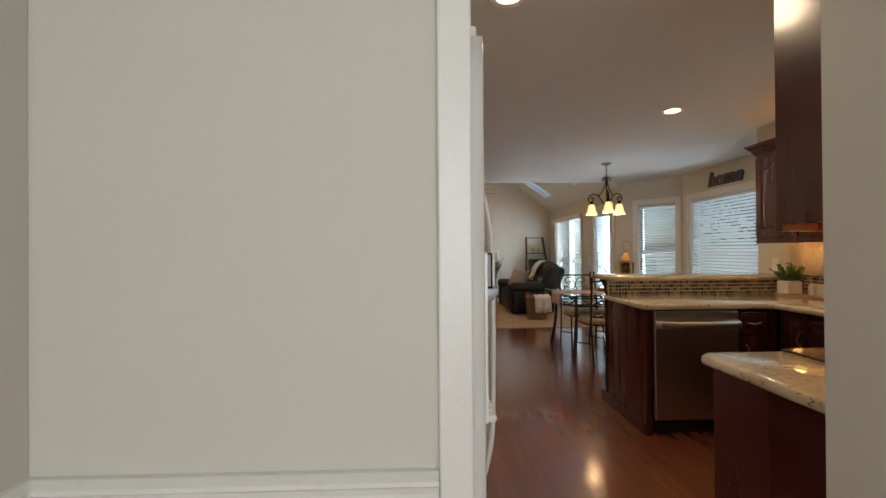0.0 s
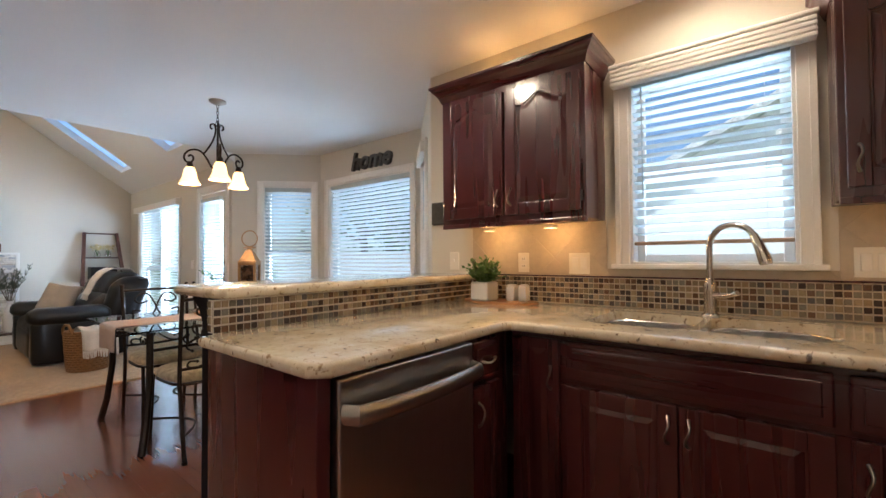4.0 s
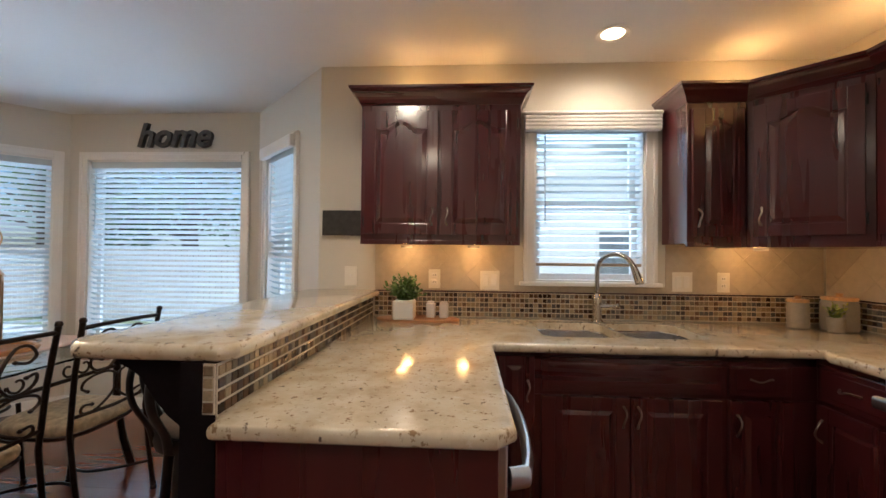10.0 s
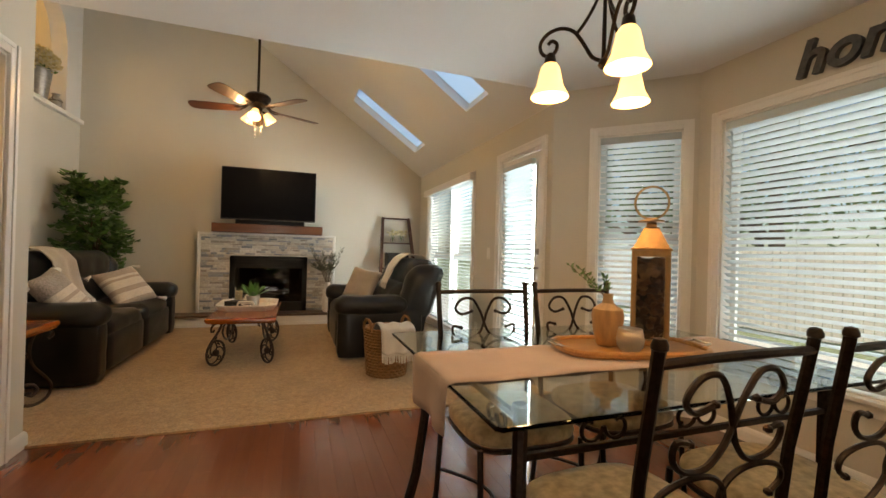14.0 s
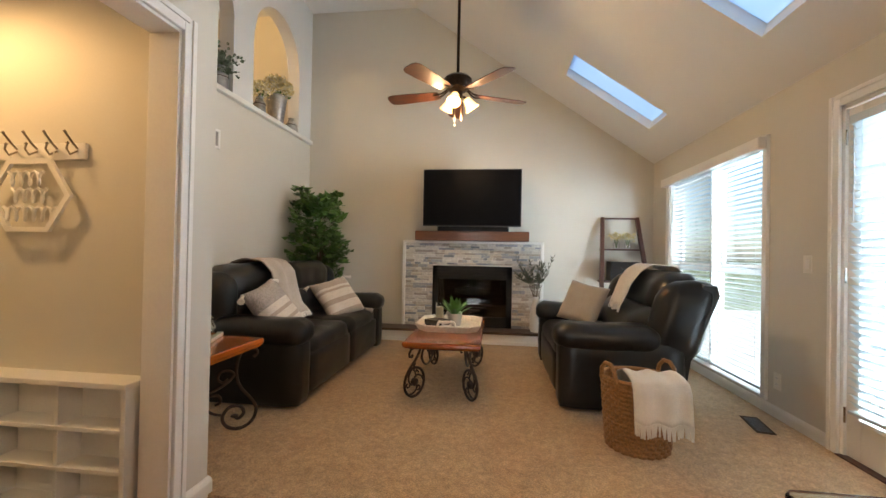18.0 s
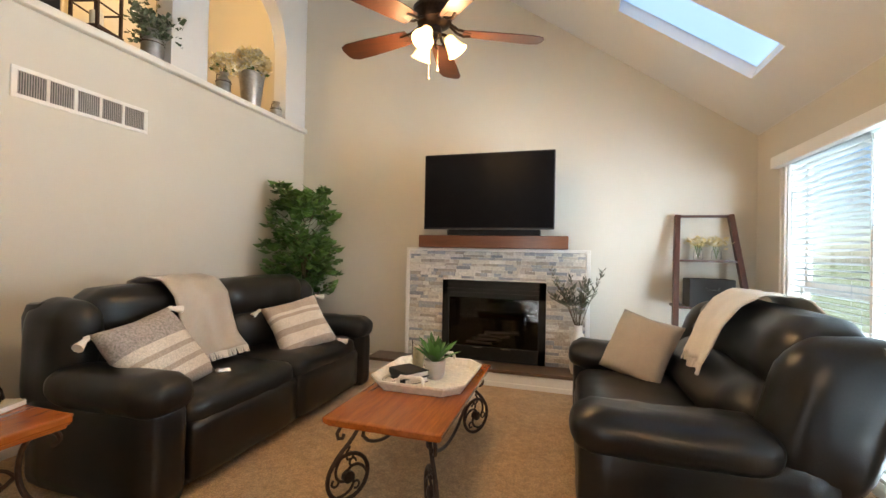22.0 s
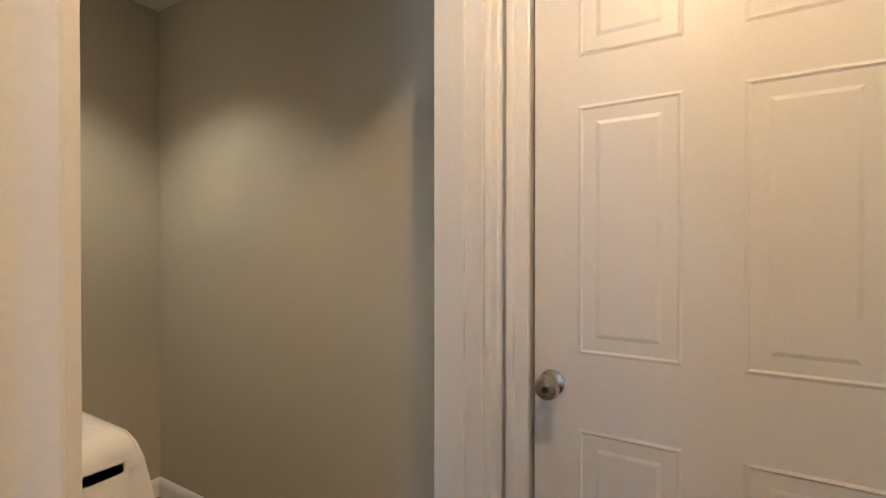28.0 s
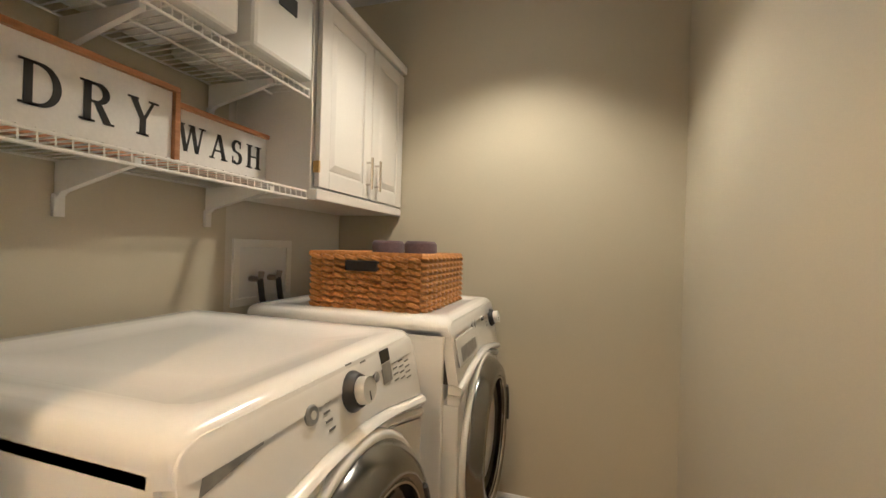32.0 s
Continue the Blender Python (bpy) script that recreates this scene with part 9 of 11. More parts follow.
def bouquet(name, label, x, y, z, r, n, mat_, size):
    t = thing(name, label, "flowers", (x, y, z))
    bm = B()
    for k in range(n):
        d = Vector((random.gauss(0, 1), random.gauss(0, 1), random.uniform(-0.7, 1.6))).normalized()
        p = d * r * random.uniform(0.75, 1.0)
        leafy(bm, p, p + d * 0.01, 2, size, 0.9, 0.3, 0.42)
    tagged(part("flower_head", bm, mat_, t), kind="stuff")
    bm = B()
    for k in range(10):
        a = k * 0.63
        leafy(bm, (0, 0, -r * 0.55), (r * 0.95 * math.cos(a), r * 0.95 * math.sin(a), -r * 0.42), 2, size * 1.3, 0.8, 0.3, 0.35)
    tagged(part("foliage", bm, M_LEAF, t), kind="stuff")
    tube(bm2 := B(), [(0, 0, -r * 1.4), (0, 0, 0)], 0.006, 6)
    part("stalk", bm2, M_STEM, t)
    return t


milk_can(-1.19, 10.53, 0.85)
bouquet("hydrangea_bunch", "cream hydrangea blooms in the milk can", -1.19, 10.53, LZ + 0.27, 0.11, 260, M_FLOWER, 0.036)
bk_ = thing("galvanised_bucket", "tall galvanised bucket on the ledge", "bucket", (-1.19, 10.89, LZ))
part("pail", lathe(B(), [(0.0, 0.0), (0.085, 0.0), (0.088, 0.01), (0.125, 0.33), (0.130, 0.335), (0.122, 0.335), (0.084, 0.02), (0.0, 0.015)], 28), M_GALV, bk_, "", True)
part("rim", tube(B(), [(0.127 * math.cos(a), 0.127 * math.sin(a), 0.335) for a in [2 * math.pi * i / 28 for i in range(28)]], 0.005, 6, True), M_GALV, bk_, "", True)
bouquet("hydrangea_bunch", "cream hydrangea blooms in the bucket", -1.19, 10.89, LZ + 0.42, 0.165, 560, M_FLOWER, 0.046)
milk_can(-1.19, 11.27, 0.78)
milk_can(-1.19, 9.83, 1.0)
tv_ = thing("trailing_greenery", "dusty green leaves in the milk can", "plant", (-1.19, 9.83, LZ + 0.20))
bm = B()
for k in range(70):
    a, r = random.uniform(0, 6.28), random.uniform(0.06, 0.24)
    leafy(bm, (0, 0, 0.02), (r * 0.7 * math.cos(a), r * math.sin(a), random.uniform(-0.10, 0.26)), 10, 0.044, 0.8, 0.3, 0.4)
M_SAGE = per_piece("sage_leaf", [(0.13, 0.17, 0.12), (0.09, 0.14, 0.08), (0.18, 0.21, 0.16)], 0.6, "Island", 0.1)
tagged(part("foliage", bm, M_SAGE, tv_), kind="stuff")
gr = thing("greenery_bush", "leafy green arrangement on the ledge", "plant", (-1.20, 8.98, LZ))
part("pot", lathe(B(), [(0.0, 0.0), (0.06, 0.0), (0.075, 0.10), (0.068, 0.10), (0.0, 0.08)], 18), M_GALV, gr, "", True)
bm = B()
for k in range(60):
    a, r = random.uniform(0, 6.28), random.uniform(0.05, 0.17)
    leafy(bm, (0, 0, 0.08), (r * 0.7 * math.cos(a), r * math.sin(a), random.uniform(0.10, 0.36)), 10, 0.036, 0.8, 0.3, 0.4)
tagged(part("foliage", bm, M_SAGE, gr), kind="stuff")
wm = thing("metal_windmill", "small rusty metal windmill on the ledge", "ornament", (-1.22, 9.14, LZ))
part("pole", tube(B(), [(0, 0, 0), (0, 0, 0.40)], 0.006, 6), M_IRON, wm)
part("box_base", box(B(), -0.05, 0.05, -0.06, 0.06, 0.0, 0.14, 0.004), M_BLACKMAT, wm)
for k in range(5):
    bm = prism(B(), [(0.015, -0.012), (0.11, -0.035), (0.125, 0.0), (0.11, 0.035), (0.015, 0.012)], -0.002, 0.002, "yz")
    bm.transform(Matrix.Translation((0.02, 0, 0.33)) @ Matrix.Rotation(radians(72 * k + 20), 4, "X") @ Matrix.Rotation(radians(18), 4, "Y"))
    part("sail", bm, M_GALV, wm)
lt = thing("candle_lantern", "large brown wooden lantern with pillar candle", "lantern", (-1.20, 9.43, LZ), 14)
M_RUST = paint("rusty_brown_metal", (0.065, 0.035, 0.022), 0.6, 0.4, grain=60, var=0.4, bumps=0.3)
part("base", box(B(), -0.11, 0.11, -0.11, 0.11, 0.0, 0.03, 0.005), M_RUST, lt)
for sx in (-1, 1):
    for sy in (-1, 1):
        part("post", box(B(), sx * 0.095 - 0.009, sx * 0.095 + 0.009, sy * 0.095 - 0.009, sy * 0.095 + 0.009, 0.03, 0.33, 0.002), M_RUST, lt)
for s in (-1, 1):
    part("cross_bar", box(B(), -0.095, 0.095, s * 0.097 - 0.004, s * 0.097 + 0.004, 0.18, 0.19), M_RUST, lt)
    part("cross_bar", box(B(), s * 0.097 - 0.004, s * 0.097 + 0.004, -0.095, 0.095, 0.18, 0.19), M_RUST, lt)
part("roof", lathe(B(), [(0.175, 0.33), (0.175, 0.345), (0.075, 0.43), (0.05, 0.435), (0.05, 0.47), (0.0, 0.475)], 4), M_RUST, lt).rotation_euler = (0, 0, radians(45))
part("chimney", lathe(B(), [(0.04, 0.47), (0.035, 0.50), (0.042, 0.52), (0.0, 0.53)], 16), M_COPPER, lt, "", True)
part("candle", lathe(B(), [(0.0, 0.03), (0.04, 0.03), (0.04, 0.16), (0.0, 0.158)], 18), paint("ivory_wax", (0.78, 0.74, 0.62), 0.5), lt, "", True)
cu_ = thing("landing_curtain", "cream curtain panels on the landing", "curtain", (-2.6, 10.2, 2.62))
for y0, w in ((9.55, 0.55), (10.95, 0.55)):
    part("curtain_panel", sheet(B(), 40, 6, lambda u, v: (-2.60 + 0.03 * math.sin(u * 38), y0 + u * w, 2.63 + v * 1.75), 0.004), cloth("cream_curtain", (0.66, 0.58, 0.42), 200, 0.08), cu_, "", "all", True)

# ---- hall ----
hk = thing("coat_hook_rail", "white wooden rail with bronze coat hooks", "coat rack", (-0.60, 7.678, 1.555), 0)
part("board", box(B(), -0.36, 0.345, -0.018, 0.0, -0.038, 0.038, 0.004), M_TRIM, hk)
for k in range(7):
    x = -0.31 + 0.103 * k
    bm = B()
    tube(bm, [(x, -0.018, 0.0), (x, -0.05, -0.022), (x, -0.066, 0.0), (x, -0.062, 0.02)], 0.0045, 6)
    tube(bm, [(x, -0.018, 0.01), (x, -0.04, 0.03), (x, -0.075, 0.07)], 0.0045, 6)
    lathe(bm, [(0.0, -0.008), (0.008, 0.0), (0.0, 0.008)], 8, (x, -0.075, 0.072))
    lathe(bm, [(0.0, -0.008), (0.008, 0.0), (0.0, 0.008)], 8, (x, -0.062, 0.024))
    part("hook", bm, M_PEWTER, hk, "double bronze hook", True)
hx_ = thing("hexagon_sign", "white wooden hexagon frame with cut-out script", "wall decor", (-0.50, 7.635, 1.355), 0)
hexo = [(0.215 * math.cos(radians(60 * k)), 0.185 * math.sin(radians(60 * k)) * 1.0) for k in range(6)]
bm = B()
for k in range(6):
    a, b = hexo[k], hexo[(k + 1) % 6]
    ia, ib = (a[0] * 0.87, a[1] * 0.87), (b[0] * 0.87, b[1] * 0.87)
    prism(bm, [a, b, ib, ia], -0.008, 0.008, "xz")
part("hexagon_rim", bm, M_TRIM, hx_)
for z, n, x0 in ((0.075, 4, -0.11), (0.0, 4, -0.09), (-0.08, 6, -0.13)):
    pts = []
    for i in range(n * 8 + 1):
        t = i / 8
        pts.append((x0 + t * 0.045 + 0.012 * math.sin(t * 6.28), 0.0, z + 0.03 * math.cos(t * 6.28)))
    part("script_stroke", tube(B(), pts, 0.007, 6), M_TRIM, hx_, "white looping script stroke", True)
part("hanger", tube(B(), [(-0.10, 0, 0.16), (-0.10, 0.01, 0.20), (0.11, 0.01, 0.20), (0.11, 0, 0.16)], 0.002, 4), M_TRIM, hx_)
cb = thing("shoe_cubby", "low white wooden shoe cubby along the wall", "cubby", (-0.42, 7.60, 0.0))
part("top", box(B(), -0.50, 0.50, -0.048, 0.078, 0.555, 0.58, 0.004), M_TRIM, cb)
for x in (-0.49, 0.475):
    part("side", box(B(), x - 0.0, x + 0.022, -0.042, 0.078, 0.0, 0.555, 0.002), M_TRIM, cb)
for x in (-0.165, 0.16):
    part("divider", box(B(), x, x + 0.018, -0.034, 0.07, 0.05, 0.555, 0.002), M_TRIM, cb)
for z in (0.05, 0.222, 0.390):
    part("shelf_board", box(B(), -0.47, 0.478, -0.040, 0.07, z - 0.018, z, 0.002), M_TRIM, cb)
part("back", box(B(), -0.49, 0.495, 0.07, 0.078, 0.0, 0.555), M_TRIM, cb)
part("plinth", box(B(), -0.49, 0.497, -0.046, -0.034, 0.0, 0.03, 0.002), M_TRIM, cb)
whole("door_mat", box(B(), -1.38, 0.05, 6.86, 7.50, 0.001, 0.011, 0.004), cloth("brown_mat", (0.085, 0.05, 0.028), 120, 0.3), "dark brown runner mat in the hall", "mat")


# ---- laundry ----
M_DIALCAP = paint("pale_silver_cap", (0.72, 0.71, 0.68), 0.3, 0.4, grain=80, var=0.03, bumps=0.0)


M_RING = paint("smoked_chrome", (0.27, 0.265, 0.25), 0.16, 1.0, grain=50, var=0.03, bumps=0.0)


def washer(label, loc, w, low, kind):
    """A front-loading machine that looks to -x; low is the height of its panel's lower edge at the ends."""
    t = thing(kind, label, "washing machine", loc, -90, "laundry machines")
    h, n = w / 2, 24
    top, foot = 0.972, low

    def arch(x, base, rise):
        return base + rise * math.cos(math.pi * x / w) ** 1.2

    def lean(bm):
        """Leans the control panel back."""
        for v in bm.verts:
            v.co.y += 0.034 * (v.co.z - foot) / (top - foot)
        return bm
    xs = [-h + 0.010 + (w - 0.020) * i / n for i in range(n + 1)]
    bm = box(B(), -h, h, 0.045, 0.76, 0.012, 0.955, 0.010)
    part("cabinet", bm, M_APPL, t, "", True)
    # outer shell: rounded shoulders round the top, sunk tray in the middle
    bm = B()
    rings = []
    for ins, z in ((0.0, 0.930), (0.0, 0.955), (0.004, 0.968), (0.014, 0.979), (0.032, 0.985), (0.075, 0.986), (0.090, 0.980), (0.20, 0.978)):
        f = 0.020 + 0.6 * ins + max(0.0, z - 0.93) * 0.25
        q = 0.03 if ins < 0.05 else 0.05
        o = [(-h + ins, f + q), (-h + ins + q * 0.3, f + q * 0.3), (-h + ins + q, f), (h - ins - q, f), (h - ins - q * 0.3, f + q * 0.3), (h - ins, f + q), (h - ins, 0.775 - ins), (-h + ins, 0.775 - ins)]
        rings.append([bm.verts.new((x, y, z)) for x, y in o])
    skin(bm, rings, True)
    part("lid", bm, M_APPL, t, "white rounded top with sunk tray", True)
    # control panel with rounded upper corners and an arched lower edge
    r = 0.035
    up = [(h - 0.010 - r + r * math.sin(a), top - r + r * math.cos(a)) for a in [math.pi / 2 * q / 6 for q in range(6, -1, -1)]]
    up += [(-h + 0.010 + r - r * math.sin(a), top - r + r * math.cos(a)) for a in [math.pi / 2 * q / 6 for q in range(7)]]
    outline = [(x, arch(x, foot, 0.040)) for x in xs] + up
    part("panel_seam", lean(prism(B(), [(x * 1.001, z + (0.003 if z > 0.9 else 0)) for x, z in outline], 0.030, 0.05, "xz")), M_BLACK, t, "dark seam round the control panel")
    part("control_panel", lean(prism(B(), outline, -0.002, 0.045, "xz", 0.003)), M_APPL, t, "steep white control panel", True)
    # moulded brow under the panel
    for nm, a0, r0, a1, r1, y in (("brow", -0.003, 0.040, -0.030, 0.052, -0.010), ("brow", -0.033, 0.052, -0.062, 0.066, -0.004)):
        bm = B()
        rings = []
        for x in xs:
            z1, z0 = arch(x, foot + a0, r0), arch(x, foot + a1, r1)
            m = (z0 + z1) / 2
            rings.append([bm.verts.new(p) for p in ((x, 0.03, z1), (x, y + 0.006, z1), (x, y - 0.002, z1 - 0.004), (x, y - 0.006, m), (x, y - 0.001, z0 + 0.003), (x, y + 0.006, z0), (x, 0.03, z0))])
        skin(bm, rings, True)
        part(nm, bm, M_APPL, t, "moulded arch over the door", True)
    cz, rr = foot - 0.275, 0.285
    bm = B()
    ring_o = [(x, arch(x, foot - 0.064, 0.066)) for x in xs]
    prism(bm, [(-h + 0.010, 0.05), (h - 0.010, 0.05)] + ring_o[::-1], -0.004, 0.045, "xz", 0.003)
    part("front_panel", bm, M_APPL, t)
    part("plinth", box(B(), -h + 0.012, h - 0.012, 0.012, 0.05, 0.012, 0.048, 0.003), M_APPL, t)
    part("door_collar", lathe(B(), [(0.268, -0.003), (0.302, -0.003), (0.301, -0.012), (0.295, -0.020), (0.288, -0.022), (0.268, -0.016)], 48, (0, 0, cz), "y"), M_APPL, t, "white collar round the door", "all")
    part("door_ring", lathe(B(), [(0.205, -0.020), (0.208, -0.052), (0.216, -0.066), (0.226, -0.070), (0.252, -0.064), (0.272, -0.046), (0.282, -0.026), (rr, -0.012)], 56, (0, 0, cz), "y"), M_RING, t, "polished door ring", "all")
    part("inner_ring", tube(B(), [(0.209 * math.cos(q), -0.060, cz + 0.209 * math.sin(q)) for q in [2 * math.pi * k / 48 for k in range(48)]], 0.0045, 6, True), M_CHROME, t, "bright inner rim", True)
    part("door_glass", lathe(B(), [(0.0, -0.002), (0.09, -0.006), (0.150, -0.018), (0.188, -0.034), (0.207, -0.050), (0.208, -0.040), (0.150, -0.008), (0.0, 0.004)], 40, (0, 0, cz), "y"), M_BLACKGLASS, t, "dark glass bowl", "all")
    part("glass_rim", lathe(B(), [(0.140, -0.020), (0.146, -0.030), (0.154, -0.030), (0.160, -0.024)], 40, (0, 0, cz), "y"), M_STEEL, t, "", "all")
    part("door_handle", tube(B(), [(0.232 * math.cos(q), -0.070, cz + 0.232 * math.sin(q)) for q in [-0.10 + 0.085 * i for i in range(9)]], 0.007, 8), M_BLACK, t, "black grip recess", True)

    def on_panel(bm, x, z):
        """Sets a part on the leaning panel."""
        bm.transform(Matrix.Translation((x, -0.0025 + 0.034 * (z - foot) / (top - foot), z)) @ Matrix.Rotation(radians(-12.5), 4, "X"))
        return bm
    return t, on_panel


def dial(t, on_panel, x, z, r):
    part("dial", on_panel(lathe(B(), [(r * 1.5, -0.0005), (r * 1.5, -0.004), (r * 1.32, -0.012), (r * 1.18, -0.019), (0.0, -0.019)], 28, (0, 0, 0), "y"), x, z), M_BLACK, t, "black dial skirt", True)
    part("dial_cap", on_panel(lathe(B(), [(r, -0.018), (r, -0.035), (r * 0.95, -0.038), (r * 0.88, -0.0365), (0.0, -0.0365)], 28, (0, 0, 0), "y"), x, z), M_DIALCAP, t, "silver dial cap", True)
    part("dial_mark", on_panel(box(B(), -0.0012, 0.0012, -0.0376, -0.0360, -r * 0.75, -r * 0.1), x, z), M_BLACK, t)


M_PRINT = paint("grey_print", (0.16, 0.155, 0.15), 0.5)
dr, onp = washer("white front-load dryer with black dial", (-0.757, 6.12, 0.0), 0.70, 0.818, "clothes_dryer")
dial(dr, onp, 0.022, 0.922, 0.0255)
part("start_button", onp(lathe(B(), [(0.0165, 0.0), (0.0165, -0.004), (0.014, -0.006), (0.0, -0.006)], 20, (0, 0, 0), "y"), -0.108, 0.925), M_GALV, dr, "round grey button", True)
part("start_mark", onp(lathe(B(), [(0.007, -0.0055), (0.007, -0.0066), (0.0, -0.0066)], 16, (0, 0, 0), "y"), -0.108, 0.925), M_DIALCAP, dr)
part("side_button", onp(lathe(B(), [(0.011, 0.0), (0.011, -0.004), (0.0, -0.005)], 16, (0, 0, 0), "y"), 0.116, 0.922), M_GALV, dr, "", True)
part("display", onp(box(B(), -0.022, 0.022, -0.003, 0.0, 0.008, 0.036, 0.002), 0.168, 0.932), M_BLACKGLASS, dr, "small dark display")
part("display_panel", onp(box(B(), -0.022, 0.022, -0.0025, 0.0, -0.036, 0.006, 0.002), 0.168, 0.932), M_GALV, dr, "grey display panel")
for k in range(5):
    part("print_bar", onp(box(B(), -0.009 - 0.002 * (k % 2), 0.009, -0.0012, 0.0, -0.0018, 0.0018), -0.058 - 0.004 * (k % 3), 0.885 + 0.015 * k), M_PRINT, dr)
    part("print_bar", onp(box(B(), -0.011, 0.011, -0.0012, 0.0, -0.0016, 0.0016), 0.212, 0.890 + 0.013 * k), M_PRINT, dr)
    part("print_bar", onp(box(B(), -0.012, 0.012, -0.0012, 0.0, -0.0016, 0.0016), 0.246, 0.886 + 0.013 * k), M_PRINT, dr)
    part("print_bar", onp(box(B(), -0.012, 0.012, -0.0012, 0.0, -0.0016, 0.0016), 0.280, 0.878 + 0.013 * k), M_PRINT, dr)
for x, z in ((-0.108, 0.949), (0.022, 0.972), (0.075, 0.964), (0.116, 0.938)):
    part("print_bar", onp(box(B(), -0.010, 0.010, -0.0012, 0.0, -0.0018, 0.0018), x, z), M_PRINT, dr)
part("badge", onp(prism(B(), [(-0.055, -0.020), (0.048, -0.004), (0.058, 0.018), (-0.045, 0.004)], -0.0014, 0.0, "xz"), -0.262, 0.930), M_GALV, dr, "slanted grey badge")
part("badge", onp(box(B(), -0.017, 0.017, -0.0015, 0.0, 0.0, 0.012), -0.172, 0.938), M_PRINT, dr, "small grey badge")
part("badge", onp(box(B(), -0.008, 0.022, -0.0015, 0.0, -0.006, -0.002), -0.172, 0.938), M_PRINT, dr, "small grey badge")
ws, onp = washer("white front-load washer with chrome door", (-0.805, 5.265, 0.0), 0.676, 0.785, "washing_machine")
dial(ws, onp, 0.245, 0.905, 0.025)
part("display", onp(box(B(), -0.020, 0.020, -0.003, 0.0, -0.010, 0.010, 0.002), 0.10, 0.925), M_BLACKGLASS, ws, "small dark display")
for x in (-0.07, -0.035):
    part("side_button", onp(lathe(B(), [(0.013, 0.0), (0.013, -0.005), (0.0, -0.006)], 16, (0, 0, 0), "y"), x, 0.925), M_GALV, ws, "", True)
for k in range(4):
    part("print_bar", onp(box(B(), -0.014, 0.014, -0.0012, 0.0, -0.0018, 0.0018), 0.165, 0.885 + 0.015 * k), M_PRINT, ws)
part("detergent_drawer", onp(box(B(), -0.135, 0.125, -0.007, 0.0, -0.045, 0.045, 0.006), -0.17, 0.875), M_APPL, ws, "soap drawer front")
# raised grey pad imitates the shade inside the pull pocket
part("drawer_pocket", onp(box(B(), -0.10, 0.09, -0.0085, -0.004, -0.034, 0.012, 0.008), -0.17, 0.875), M_GALV, ws, "grey pad painted as the shade in the drawer pull")
# basket on the washer
lb = thing("rattan_basket", "rectangular rattan basket holding rolled towels", "basket", (-0.45, 5.30, 0.978), 0)
M_WICKER2 = paint("honey_rattan", (0.50, 0.235, 0.065), 0.5, grain=90, var=0.3, bumps=0.4, bigvar=0.15)
bm = B()
for x0, x1, y0, y1, z0, z1 in ((-0.205, 0.205, -0.24, -0.228, 0.0, 0.19), (-0.205, 0.205, 0.228, 0.24, 0.0, 0.19), (-0.205, -0.193, -0.228, 0.228, 0.0, 0.19), (0.193, 0.205, -0.228, 0.228, 0.0, 0.19), (-0.2, 0.2, -0.235, 0.235, 0.0, 0.012)):
    box(bm, x0, x1, y0, y1, z0, z1)
part("liner", bm, M_WICKER2, lb)
SEG = {}


def braid(parent, p0, p1, n, out, rows, h):
    """Rows of slanted plaits along one side of a basket."""
    p0, p1, out = Vector(p0), Vector(p1), Vector(out)
    d = (p1 - p0) / n
    dn = d.normalized()
    for r in range(rows):
        for i in range(n):
            z = h * (r + 0.5) / rows
            c = p0 + d * (i + 0.5) + out * 0.005 + Vector((0, 0, z))
            sl = 0.36
            key = (round(d.length, 4), round(out.x, 1), round(out.y, 1), r % 2)
            if key not in SEG:
                bm = B()
                e = dn * d.length * 0.62 + Vector((0, 0, sl * h / rows))
                tube(bm, [-e * 0.9 - out * 0.004, -e * 0.4 + out * 0.005, e * 0.4 + out * 0.005, e * 0.9 - out * 0.004], h / rows * 0.36, 5, radii=[h / rows * 0.2, h / rows * 0.42, h / rows * 0.42, h / rows * 0.2])
                SEG[key] = part("plait", bm, M_WICKER2, parent, "", True)
                SEG[key].location = c
            else:
                share("plait", SEG[key], parent, c)


braid(lb, (-0.205, -0.24, 0), (-0.205, 0.24, 0), 10, (-1, 0, 0), 9, 0.19)
braid(lb, (-0.205, 0.24, 0), (0.205, 0.24, 0), 9, (0, 1, 0), 9, 0.19)
part("rim", tube(B(), [(-0.205, -0.24, 0.19), (0.205, -0.24, 0.19), (0.205, 0.24, 0.19), (-0.205, 0.24, 0.19)], 0.011, 7, True), M_WICKER2, lb, "", True)
# black block on the plaits paints the dark of the hand hole
part("hand_hole", box(B(), -0.06, 0.06, 0.240, 0.262, 0.135, 0.17, 0.004), M_BLACKMAT, lb)
for x in (-0.385, -0.53):
    bm = lathe(B(), [(0.0, 0.0), (0.058, 0.0), (0.064, 0.012), (0.066, 0.12), (0.064, 0.215), (0.055, 0.228), (0.046, 0.222), (0.042, 0.226), (0.030, 0.218), (0.024, 0.223), (0.0, 0.216)], 24)
    for v in bm.verts:
        v.co.x += 0.003 * math.sin(31 * v.co.z + 40 * v.co.y)
        v.co.y += 0.003 * math.sin(27 * v.co.z + 35 * v.co.x)
    whole("rolled_towel", bm, cloth("mauve_towel", (0.11, 0.068, 0.072), 220, 0.25), "rolled mauve towel standing in the basket", "towel", smooth="all", group="rolled towels", loc=(x, 5.21, 0.995))

